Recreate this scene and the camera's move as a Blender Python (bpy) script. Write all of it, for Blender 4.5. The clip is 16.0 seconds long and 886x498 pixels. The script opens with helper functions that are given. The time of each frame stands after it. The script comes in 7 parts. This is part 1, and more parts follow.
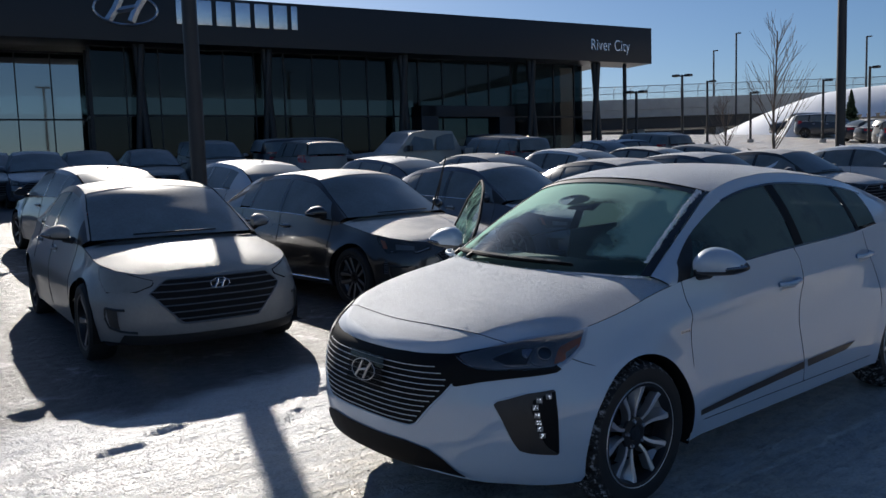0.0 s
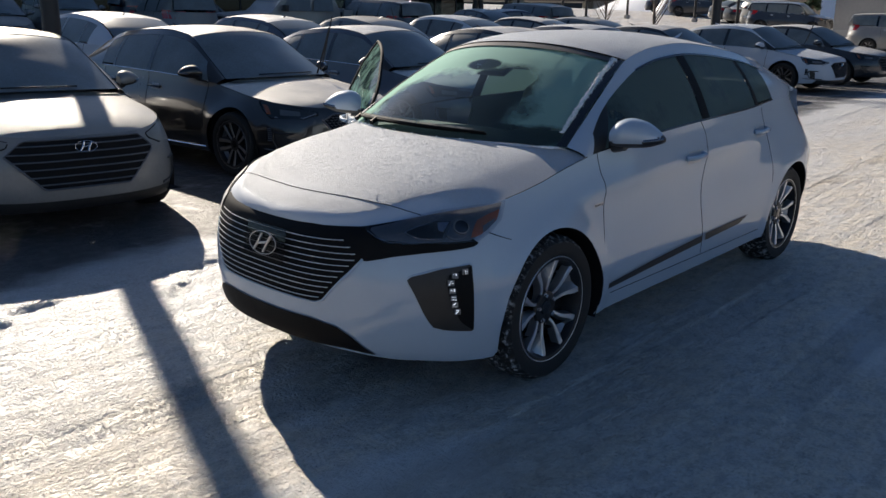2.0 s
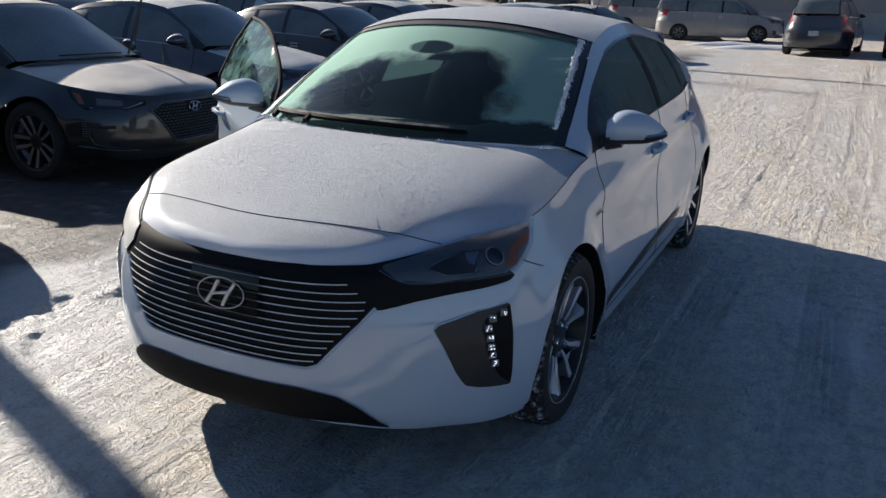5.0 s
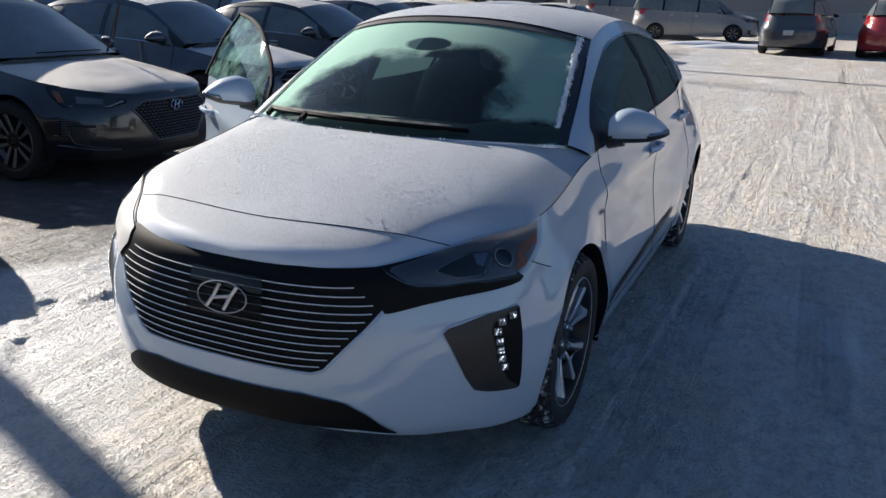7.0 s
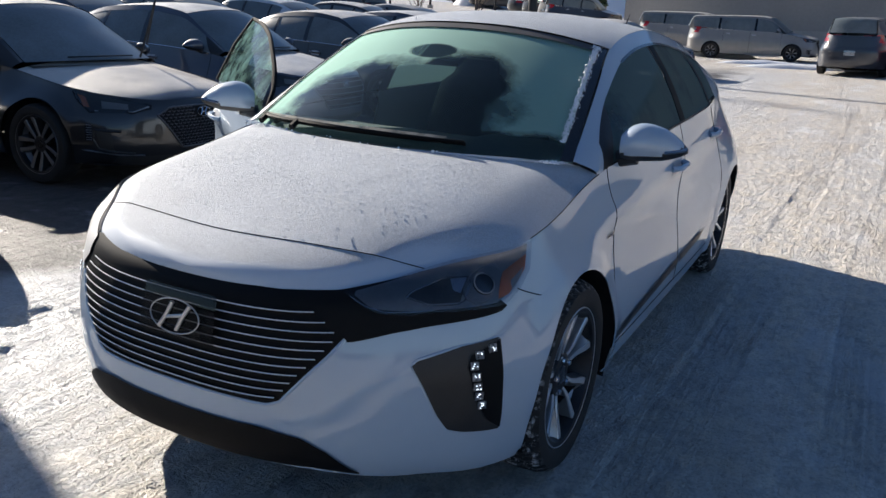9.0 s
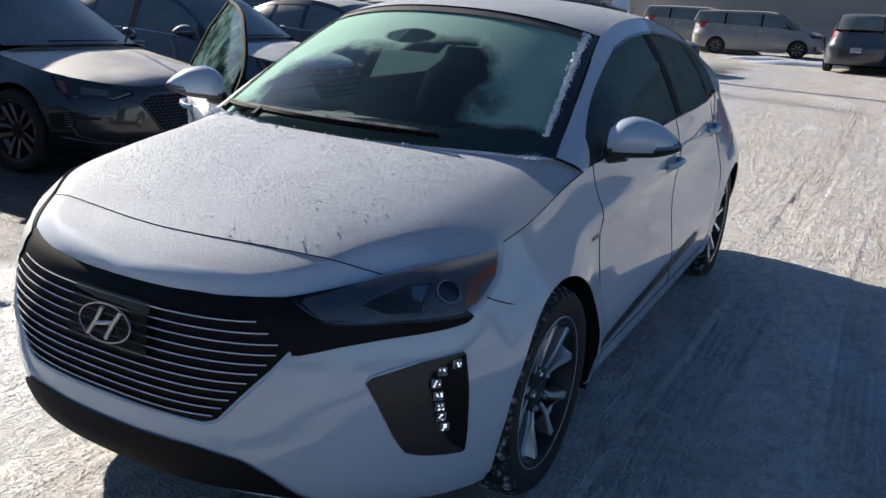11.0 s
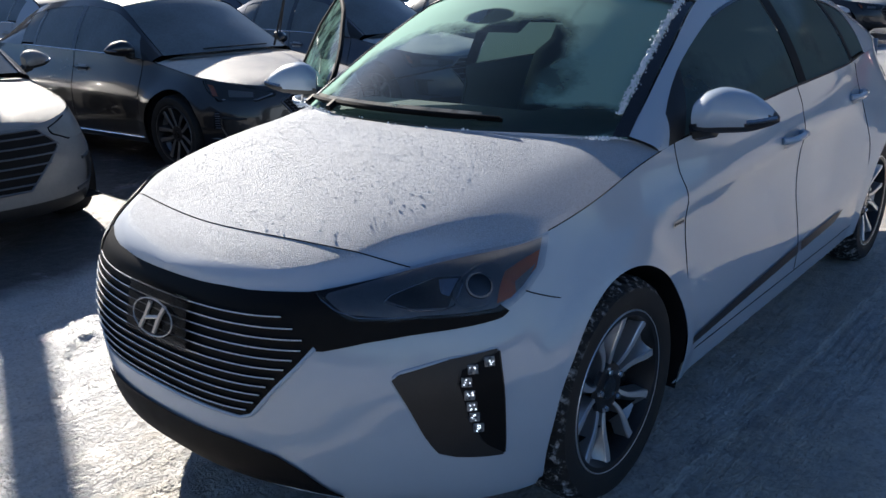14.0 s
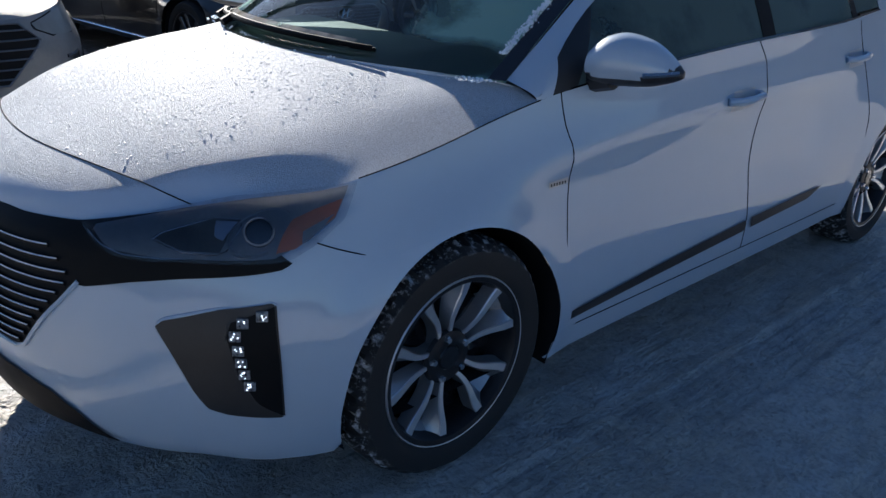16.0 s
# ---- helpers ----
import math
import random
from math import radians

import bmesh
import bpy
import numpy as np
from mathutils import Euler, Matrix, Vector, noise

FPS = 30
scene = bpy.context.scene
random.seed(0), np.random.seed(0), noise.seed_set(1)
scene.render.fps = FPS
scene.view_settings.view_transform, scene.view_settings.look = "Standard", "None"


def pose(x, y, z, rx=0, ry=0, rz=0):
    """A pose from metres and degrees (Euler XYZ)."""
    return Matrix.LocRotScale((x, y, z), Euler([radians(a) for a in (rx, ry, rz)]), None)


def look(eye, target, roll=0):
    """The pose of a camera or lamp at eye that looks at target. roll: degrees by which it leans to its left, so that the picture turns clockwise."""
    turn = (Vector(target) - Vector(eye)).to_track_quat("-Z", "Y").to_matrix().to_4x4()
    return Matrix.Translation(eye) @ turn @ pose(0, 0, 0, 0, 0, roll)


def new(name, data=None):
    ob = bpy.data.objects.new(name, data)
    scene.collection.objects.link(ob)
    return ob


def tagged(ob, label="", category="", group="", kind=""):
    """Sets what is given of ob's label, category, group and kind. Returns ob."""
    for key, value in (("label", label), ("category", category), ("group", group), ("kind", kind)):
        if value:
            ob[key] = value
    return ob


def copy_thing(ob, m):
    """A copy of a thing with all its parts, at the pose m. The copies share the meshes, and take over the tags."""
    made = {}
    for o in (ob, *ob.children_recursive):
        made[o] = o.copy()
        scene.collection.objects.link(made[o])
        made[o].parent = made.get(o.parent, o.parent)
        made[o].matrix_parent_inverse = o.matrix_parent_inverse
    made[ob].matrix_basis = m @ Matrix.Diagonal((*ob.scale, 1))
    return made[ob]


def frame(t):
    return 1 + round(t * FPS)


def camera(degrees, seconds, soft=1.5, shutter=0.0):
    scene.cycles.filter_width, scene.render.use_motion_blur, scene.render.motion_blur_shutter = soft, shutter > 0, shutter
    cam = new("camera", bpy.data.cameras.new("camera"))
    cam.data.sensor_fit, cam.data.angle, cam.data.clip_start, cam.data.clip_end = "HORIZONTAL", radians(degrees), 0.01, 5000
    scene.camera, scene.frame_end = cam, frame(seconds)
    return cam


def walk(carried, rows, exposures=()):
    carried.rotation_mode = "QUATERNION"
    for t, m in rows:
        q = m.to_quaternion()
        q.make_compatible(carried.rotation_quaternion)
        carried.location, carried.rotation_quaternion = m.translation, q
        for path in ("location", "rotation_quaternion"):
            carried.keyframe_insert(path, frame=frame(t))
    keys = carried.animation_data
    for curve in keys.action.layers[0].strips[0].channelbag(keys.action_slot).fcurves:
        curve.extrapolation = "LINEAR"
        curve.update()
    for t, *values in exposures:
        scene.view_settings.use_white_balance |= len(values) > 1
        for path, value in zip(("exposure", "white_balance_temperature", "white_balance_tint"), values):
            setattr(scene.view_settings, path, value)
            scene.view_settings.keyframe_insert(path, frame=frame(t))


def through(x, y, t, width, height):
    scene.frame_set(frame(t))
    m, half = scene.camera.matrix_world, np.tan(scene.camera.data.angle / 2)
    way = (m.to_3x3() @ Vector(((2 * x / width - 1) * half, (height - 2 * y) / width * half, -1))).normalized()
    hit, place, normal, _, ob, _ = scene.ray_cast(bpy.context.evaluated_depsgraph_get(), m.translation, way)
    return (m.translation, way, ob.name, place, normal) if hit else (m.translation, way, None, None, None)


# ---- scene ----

from mathutils.bvhtree import BVHTree
cam = camera(57.5, 16.0)
PATH = [
    (0, (2.931, -2.78, 1.474), (1.388, -1.522, 1.28), -1.8),
    (0.5, (2.863, -2.778, 1.456), (1.382, -1.463, 1.179), 0.3),
    (1, (2.801, -2.782, 1.443), (1.393, -1.416, 1.05), 1.2),
    (1.5, (2.76, -2.776, 1.441), (1.427, -1.36, 0.973), 1.4),
    (2, (2.656, -2.729, 1.429), (1.364, -1.29, 0.919), 0.5),
    (2.5, (2.473, -2.668, 1.433), (1.254, -1.182, 0.877), -0.4),
    (3, (2.247, -2.687, 1.429), (1.158, -1.11, 0.858), -0.5),
    (3.5, (2.056, -2.702, 1.423), (1.043, -1.074, 0.853), -0.6),
    (4, (1.866, -2.638, 1.42), (0.872, -0.995, 0.86), 0.0),
    (4.5, (1.685, -2.626, 1.42), (0.807, -0.916, 0.866), 1.0),
    (7, (1.476, -2.613, 1.41), (0.698, -0.856, 0.853), 1.3),
    (7.5, (1.475, -2.577, 1.405), (0.703, -0.819, 0.845), 1.5),
    (8, (1.518, -2.47, 1.406), (0.698, -0.726, 0.871), 1.8),
    (8.5, (1.562, -2.385, 1.393), (0.683, -0.666, 0.872), 1.7),
    (11, (1.547, -2.089, 1.351), (0.655, -0.384, 0.807), 3.0),
    (11.5, (1.596, -1.991, 1.37), (0.672, -0.293, 0.858), 3.0),
    (12, (1.693, -1.905, 1.352), (0.664, -0.264, 0.855), 2.7),
    (12.5, (1.731, -1.864, 1.345), (0.624, -0.283, 0.82), 1.1),
    (13, (1.755, -1.843, 1.34), (0.595, -0.307, 0.794), -0.4),
    (13.5, (1.764, -1.831, 1.341), (0.576, -0.318, 0.792), -0.9),
    (14, (1.772, -1.815, 1.335), (0.524, -0.363, 0.756), -1.7),
    (14.5, (1.802, -1.733, 1.324), (0.491, -0.361, 0.69), -1.2),
    (15, (1.842, -1.533, 1.309), (0.587, -0.156, 0.583), 2.7),
    (15.5, (1.938, -1.393, 1.326), (0.697, -0.011, 0.585), 2.8),
    (16, (2.067, -1.249, 1.314), (0.725, 0.036, 0.573), 2.3),
]
walk(cam, [(t, look(eye, target, roll)) for t, eye, target, roll in PATH], [(0, 0.44, 5650, 10), (0.9, 0.65, 5850, 10), (1.5, 0.66, 6000, 10), (2.2, 0.7, 6100, 10), (4.5, 0.68, 5950, 10), (7, 0.92, 5850, 10), (8.5, 0.96, 5830, 10), (12, 0.82, 5750, 10), (13.8, 0.95, 5700, 10), (14.5, 0.95, 5810, 10), (15.0, 0.25, 5560, 10), (15.5, 0.8, 5510, 10), (16, 1.0, 5510, 10)])

# ---- world, sun ----
SUN_AZ, SUN_EL = math.atan2(-0.937, 0.35), radians(26.5)
world = bpy.data.worlds.new("winter_sky")
scene.world = world
world.use_nodes = True
wn = world.node_tree.nodes
wl = world.node_tree.links
sky = wn.new("ShaderNodeTexSky")
sky.sky_type = "NISHITA"
sky.sun_disc = False
sky.sun_elevation, sky.sun_rotation = SUN_EL, SUN_AZ
sky.air_density, sky.dust_density, sky.ozone_density, sky.altitude = 1.0, 0.8, 4.0, 650
wn["Background"].inputs["Strength"].default_value = 0.047
wl.new(sky.outputs["Color"], wn["Background"].inputs["Color"])
sun = new("sun", bpy.data.lights.new("sun", "SUN"))
sun.data.energy, sun.data.angle, sun.data.color = 5.0, radians(0.55), (1.0, 0.855, 0.67)
toward = Vector((math.sin(SUN_AZ) * math.cos(SUN_EL), math.cos(SUN_AZ) * math.cos(SUN_EL), math.sin(SUN_EL)))
sun.matrix_world = look(toward * 60, (0, 0, 0))


# ---- mesh helpers ----
def hermite(pts):
    """A smooth curve through (x, value) points, flat past its ends."""
    xs, ys = [p[0] for p in pts], [p[1] for p in pts]
    n = len(xs)
    d = [(ys[i + 1] - ys[i]) / (xs[i + 1] - xs[i]) for i in range(n - 1)]
    m = [d[0]] + [0 if d[i - 1] * d[i] <= 0 else 2 * d[i - 1] * d[i] / (d[i - 1] + d[i]) for i in range(1, n - 1)] + [d[-1]]

    def f(x):
        if x <= xs[0]:
            return ys[0]
        if x >= xs[-1]:
            return ys[-1]
        i = next(k for k in range(n - 1) if x <= xs[k + 1])
        h = xs[i + 1] - xs[i]
        t = (x - xs[i]) / h
        return (2 * t**3 - 3 * t**2 + 1) * ys[i] + (t**3 - 2 * t**2 + t) * h * m[i] + (-2 * t**3 + 3 * t**2) * ys[i + 1] + (t**3 - t**2) * h * m[i + 1]
    return f


def smooth01(t):
    t = max(0.0, min(1.0, t))
    return t * t * (3 - 2 * t)


def mesh_of(name, verts, faces, smooth=True, angle=35):
    me = bpy.data.meshes.new(name)
    me.from_pydata([tuple(v) for v in verts], [], faces)
    me.validate()
    if smooth:
        me.polygons.foreach_set("use_smooth", [True] * len(me.polygons))
        me.set_sharp_from_angle(angle=radians(angle))
    me.update()
    return me


def part(name, geo, material, parent=None, label="", smooth=True, angle=35):
    """geo: (verts, faces), a bmesh or a mesh; one mesh object under parent."""
    if isinstance(geo, bmesh.types.BMesh):
        me = bpy.data.meshes.new(name)
        geo.to_mesh(me)
        geo.free()
        if smooth:
            me.polygons.foreach_set("use_smooth", [True] * len(me.polygons))
            me.set_sharp_from_angle(angle=radians(angle))
    elif isinstance(geo, bpy.types.Mesh):
        me = geo
    else:
        me = mesh_of(name, geo[0], geo[1], smooth, angle)
    if material and not me.materials:
        me.materials.append(material)
    ob = new(name, me)
    if parent:
        ob.parent = parent
    if label:
        ob["label"] = label
    return ob


def join(*geos):
    V, F = [], []
    for v, f in geos:
        b = len(V)
        V += list(v)
        F += [tuple(i + b for i in q) for q in f]
    return V, F


def grid(rows, flip=False, close=False):
    """Faces between rows of equally many points."""
    n = len(rows[0])
    V = [p for r in rows for p in r]
    F = []
    for i in range(len(rows) - 1):
        for j in range(n - (0 if close else 1)):
            a, b = i * n + j, i * n + (j + 1) % n
            q = (a, b, b + n, a + n)
            F.append(q[::-1] if flip else q)
    return V, F


def box(x0, y0, z0, x1, y1, z1, bevel=0.0):
    c = Vector(((x0 + x1) / 2, (y0 + y1) / 2, (z0 + z1) / 2))
    h = Vector((abs(x1 - x0) / 2, abs(y1 - y0) / 2, abs(z1 - z0) / 2))
    b = min(bevel, 0.45 * min(h))
    if b <= 0:
        V = [c + Vector((sx * h.x, sy * h.y, sz * h.z)) for sz in (-1, 1) for sy in (-1, 1) for sx in (-1, 1)]
        return V, [(0, 2, 3, 1), (4, 5, 7, 6), (0, 1, 5, 4), (2, 6, 7, 3), (0, 4, 6, 2), (1, 3, 7, 5)]
    bm = bmesh.new()
    bmesh.ops.create_cube(bm, size=1, matrix=Matrix.Translation(c) @ Matrix.Diagonal((2 * h.x, 2 * h.y, 2 * h.z, 1)))
    bmesh.ops.bevel(bm, geom=bm.edges[:], offset=b, segments=2, profile=0.7, affect="EDGES")
    bm.verts.index_update()
    out = [v.co.copy() for v in bm.verts], [tuple(v.index for v in f.verts) for f in bm.faces]
    bm.free()
    return out


def moved(geo, m):
    return [m @ Vector(v) for v in geo[0]], geo[1]


def tube(pts, r, sides=6, cap=True, taper=None):
    """A round bar along pts; taper: radius at the far end."""
    pts = [Vector(p) for p in pts]
    rows = []
    for i, p in enumerate(pts):
        d = (pts[min(i + 1, len(pts) - 1)] - pts[max(i - 1, 0)]).normalized()
        a = d.cross(Vector((0, 0, 1)))
        if a.length < 0.05:
            a = d.cross(Vector((0, 1, 0)))
        a.normalize()
        b = d.cross(a)
        rr = r if taper is None else r + (taper - r) * i / (len(pts) - 1)
        rows.append([p + rr * (math.cos(k * math.tau / sides) * a + math.sin(k * math.tau / sides) * b) for k in range(sides)])
    V, F = grid(rows, close=True)
    if cap:
        F += [tuple(range(sides))[::-1], tuple(range(len(V) - sides, len(V)))]
    return V, F


def lathe(profile, steps=48, axis="x"):
    """profile: (radius, along) pairs turned about the x axis."""
    rows = []
    for k in range(steps):
        a = k * math.tau / steps
        rows.append([Vector((h, r * math.cos(a), r * math.sin(a))) for r, h in profile])
    rows.append(rows[0])
    n = len(profile)
    V = [p for r in rows[:-1] for p in r]
    F = []
    for i in range(steps):
        for j in range(n - 1):
            a, b = i * n + j, ((i + 1) % steps) * n + j
            F.append((a, a + 1, b + 1, b))
    return V, F


def resample(pts, n):
    pts = [Vector(p) for p in pts]
    L = [0]
    for a, b in zip(pts, pts[1:]):
        L.append(L[-1] + (b - a).length)
    out = []
    for k in range(n):
        s = L[-1] * k / (n - 1)
        i = max(j for j in range(len(L)) if L[j] <= s + 1e-9)
        i = min(i, len(pts) - 2)
        t = (s - L[i]) / max(1e-9, L[i + 1] - L[i])
        out.append(pts[i].lerp(pts[i + 1], t))
    return out


def thick(geo, vec):
    """Close an open sheet into a slab, offset by vec (a Vector)."""
    V, F = geo
    n = len(V)
    W = [Vector(v) + vec for v in V]
    count = {}
    for f in F:
        for a, b in zip(f, f[1:] + f[:1]):
            count[(a, b)] = count.get((a, b), 0) + 1
    G = list(F) + [tuple(i + n for i in f)[::-1] for f in F]
    for a, b in count:
        if (b, a) not in count:
            G.append((b, a, a + n, b + n))
    return list(V) + W, G


# ---- materials ----
def material(name, base, rough=0.5, metal=0.0, coat=0.0, spec=0.5, vary=0.12, scale=6.0, bump=0.0, bump_scale=80.0, frost=0.0, frost_colour=(0.80, 0.80, 0.80), edge=(0.55, 0.9), grain_size=420.0, grain_depth=0.35):
    """A principled surface with two scales of variation; frost: rime on what faces up."""
    m = bpy.data.materials.new(name)
    m.use_nodes = True
    t, L = m.node_tree.nodes, m.node_tree.links
    p = t["Principled BSDF"]
    p.inputs["Metallic"].default_value = metal
    p.inputs["Specular IOR Level"].default_value = spec
    p.inputs["Coat Weight"].default_value = coat
    p.inputs["Coat Roughness"].default_value = 0.04
    tc = t.new("ShaderNodeTexCoord")

    def noise_tex(s, detail=4.0):
        k = t.new("ShaderNodeTexNoise")
        k.inputs["Scale"].default_value, k.inputs["Detail"].default_value = s, detail
        L.new(tc.outputs["Object"], k.inputs["Vector"])
        return k.outputs["Fac"]

    def math_node(op, a, b):
        k = t.new("ShaderNodeMath")
        k.operation = op
        for i, v in enumerate((a, b)):
            if isinstance(v, (int, float)):
                k.inputs[i].default_value = v
            else:
                L.new(v, k.inputs[i])
        return k.outputs[0]

    def mix(fac, a, b):
        k = t.new("ShaderNodeMix")
        k.data_type = "RGBA"
        L.new(fac, k.inputs[0]) if not isinstance(fac, (int, float)) else None
        for i, v in ((6, a), (7, b)):
            if isinstance(v, tuple):
                k.inputs[i].default_value = (*v, 1)
            else:
                L.new(v, k.inputs[i])
        return k.outputs[2]

    large, fine = noise_tex(scale), noise_tex(scale * 14)
    both = math_node("ADD", math_node("MULTIPLY", large, 0.6), math_node("MULTIPLY", fine, 0.4))
    lo = tuple(max(0, c * (1 - vary)) for c in base)
    hi = tuple(min(1, c * (1 + vary)) for c in base)
    ramp = t.new("ShaderNodeMapRange")
    ramp.inputs[1].default_value, ramp.inputs[2].default_value = 0.3, 0.7
    L.new(both, ramp.inputs[0])
    colour = mix(ramp.outputs[0], lo, hi)
    roughness = math_node("ADD", math_node("MULTIPLY", math_node("SUBTRACT", both, 0.5), rough * 0.5), rough)
    height = None
    if bump:
        height = noise_tex(bump_scale, 5.0)
    if frost:
        geo = t.new("ShaderNodeNewGeometry")
        sep = t.new("ShaderNodeSeparateXYZ")
        L.new(geo.outputs["Normal"], sep.inputs[0])
        up = t.new("ShaderNodeMapRange")
        up.interpolation_type = "SMOOTHSTEP"
        up.inputs[1].default_value, up.inputs[2].default_value = edge
        L.new(sep.outputs[2], up.inputs[0])
        patch_map = t.new("ShaderNodeMapRange")
        patch_map.inputs[1].default_value, patch_map.inputs[2].default_value = 0.25, 0.6
        L.new(noise_tex(3.0, 6.0), patch_map.inputs[0])
        fac = math_node("MULTIPLY", math_node("MULTIPLY", up.outputs[0], frost), math_node("ADD", math_node("MULTIPLY", patch_map.outputs[0], 0.35), 0.65))
        grain_map = t.new("ShaderNodeMapRange")
        grain_map.inputs[1].default_value, grain_map.inputs[2].default_value = 0.36, 0.64
        L.new(noise_tex(grain_size * 1.4, 9.0), grain_map.inputs[0])
        grain = grain_map.outputs[0]
        icy = mix(grain, tuple(c * 0.62 for c in frost_colour), tuple(c * 1.2 for c in frost_colour))
        colour = mix(fac, colour, icy)
        roughness = math_node("ADD", math_node("MULTIPLY", roughness, math_node("SUBTRACT", 1.0, fac)), math_node("MULTIPLY", fac, 0.62))
        coated = math_node("MULTIPLY", math_node("SUBTRACT", 1.0, fac), coat)
        L.new(coated, p.inputs["Coat Weight"])
        height = math_node("MULTIPLY", grain, fac)
    L.new(colour, p.inputs["Base Color"])
    L.new(roughness, p.inputs["Roughness"])
    if height is not None:
        b = t.new("ShaderNodeBump")
        b.inputs["Strength"].default_value, b.inputs["Distance"].default_value = (bump or grain_depth), 0.002
        L.new(height, b.inputs["Height"])
        L.new(b.outputs[0], p.inputs["Normal"])
    return m


def glass_material(name, tint, frost=0.0, frost_scale=2.0, frost_tint=(0.62, 0.72, 0.70), through=0.75, ior=1.5):
    """Thin glass: tinted see-through, a clear reflection, and rime where frost grows."""
    m = bpy.data.materials.new(name)
    m.use_nodes = True
    t, L = m.node_tree.nodes, m.node_tree.links
    t.remove(t["Principled BSDF"])
    out = t["Material Output"]
    clear = t.new("ShaderNodeBsdfTransparent")
    clear.inputs["Color"].default_value = (*tint, 1)
    gloss = t.new("ShaderNodeBsdfGlossy")
    gloss.inputs["Roughness"].default_value = 0.03
    weight = t.new("ShaderNodeFresnel")
    weight.inputs["IOR"].default_value = ior
    pane = t.new("ShaderNodeMixShader")
    L.new(weight.outputs[0], pane.inputs[0])
    L.new(clear.outputs[0], pane.inputs[1])
    L.new(gloss.outputs[0], pane.inputs[2])
    last = pane.outputs[0]
    if frost:
        tc = t.new("ShaderNodeTexCoord")
        n = t.new("ShaderNodeTexNoise")
        n.inputs["Scale"].default_value, n.inputs["Detail"].default_value, n.inputs["Roughness"].default_value = frost_scale, 7.0, 0.62
        L.new(tc.outputs["Object"], n.inputs["Vector"])
        r = t.new("ShaderNodeMapRange")
        r.inputs[1].default_value, r.inputs[2].default_value = 0.55 - 0.5 * frost, 0.85 - 0.5 * frost
        r.inputs[4].default_value = min(1.0, 0.35 + 0.6 * frost)
        L.new(n.outputs["Fac"], r.inputs[0])
        rime = t.new("ShaderNodeBsdfDiffuse")
        rime.inputs["Color"].default_value = (*frost_tint, 1)
        glow = t.new("ShaderNodeBsdfTranslucent")
        glow.inputs["Color"].default_value = (*frost_tint, 1)
        both = t.new("ShaderNodeMixShader")
        both.inputs[0].default_value = through
        L.new(rime.outputs[0], both.inputs[1])
        L.new(glow.outputs[0], both.inputs[2])
        fr = t.new("ShaderNodeMixShader")
        L.new(r.outputs[0], fr.inputs[0])
        L.new(last, fr.inputs[1])
        L.new(both.outputs[0], fr.inputs[2])
        last = fr.outputs[0]
    L.new(last, out.inputs["Surface"])
    return m


def lamp_material(name, colour, strength):
    m = bpy.data.materials.new(name)
    m.use_nodes = True
    p = m.node_tree.nodes["Principled BSDF"]
    p.inputs["Base Color"].default_value = (*colour, 1)
    p.inputs["Emission Color"].default_value = (*colour, 1)
    p.inputs["Emission Strength"].default_value = strength
    return m


# White paint with the flanks' blue shade put into its base colour.
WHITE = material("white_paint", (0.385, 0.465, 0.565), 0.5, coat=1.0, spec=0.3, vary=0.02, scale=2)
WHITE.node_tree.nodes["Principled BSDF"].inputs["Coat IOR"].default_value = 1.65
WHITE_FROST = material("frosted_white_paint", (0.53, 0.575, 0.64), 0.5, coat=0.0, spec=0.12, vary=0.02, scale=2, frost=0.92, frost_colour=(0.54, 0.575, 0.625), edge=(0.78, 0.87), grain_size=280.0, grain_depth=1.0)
SILVER = material("frosted_silver_paint", (0.21, 0.21, 0.212), 0.42, metal=0.1, coat=0.5, spec=0.2, vary=0.10, scale=3, frost=0.75, frost_colour=(0.36, 0.35, 0.335))
BLACK_PAINT = material("frosted_black_paint", (0.009, 0.0098, 0.012), 0.3, coat=1.0, spec=0.4, vary=0.2, scale=2, frost=0.92, edge=(0.78, 0.95), frost_colour=(0.70, 0.66, 0.60))
BLUE_GREY = material("frosted_blue_grey_paint", (0.06, 0.072, 0.10), 0.3, metal=0.2, coat=0.8, spec=0.3, vary=0.08, frost=0.92, edge=(0.74, 0.94), frost_colour=(0.70, 0.70, 0.69))
DARK_GREY = material("frosted_dark_grey_paint", (0.025, 0.028, 0.033), 0.3, coat=0.9, spec=0.3, vary=0.15, frost=0.92, edge=(0.74, 0.94), frost_colour=(0.70, 0.68, 0.65))
VAN_GREY = material("dusty_grey_paint", (0.24, 0.235, 0.23), 0.35, metal=0.15, coat=0.7, vary=0.08, frost=0.4)
GOLD = material("beige_paint", (0.52, 0.46, 0.36), 0.4, metal=0.2, coat=0.5, vary=0.08, frost=0.5)
RED = material("red_paint", (0.25, 0.012, 0.015), 0.3, coat=0.9, vary=0.1, frost=0.3)
NIGHT = material("navy_paint", (0.02, 0.024, 0.035), 0.3, coat=0.9, vary=0.1, frost=0.3)
PLASTIC = material("black_plastic", (0.018, 0.018, 0.019), 0.45, vary=0.25, scale=20, bump=0.15, bump_scale=300)
GLOSS_BLACK = material("gloss_black_trim", (0.008, 0.008, 0.010), 0.18, vary=0.2, coat=0.5)
SEAM = material("panel_gap", (0.010, 0.010, 0.011), 0.8, vary=0.2, spec=0.15)
CHROME = material("chrome", (0.75, 0.76, 0.78), 0.14, metal=1.0, vary=0.05)
# Darker copy of the alloy; the parked wheels' shade is in its colour.
PARKED_ALLOY = material("dulled_alloy", (0.22, 0.22, 0.23), 0.42, metal=0.9, vary=0.15, scale=12)
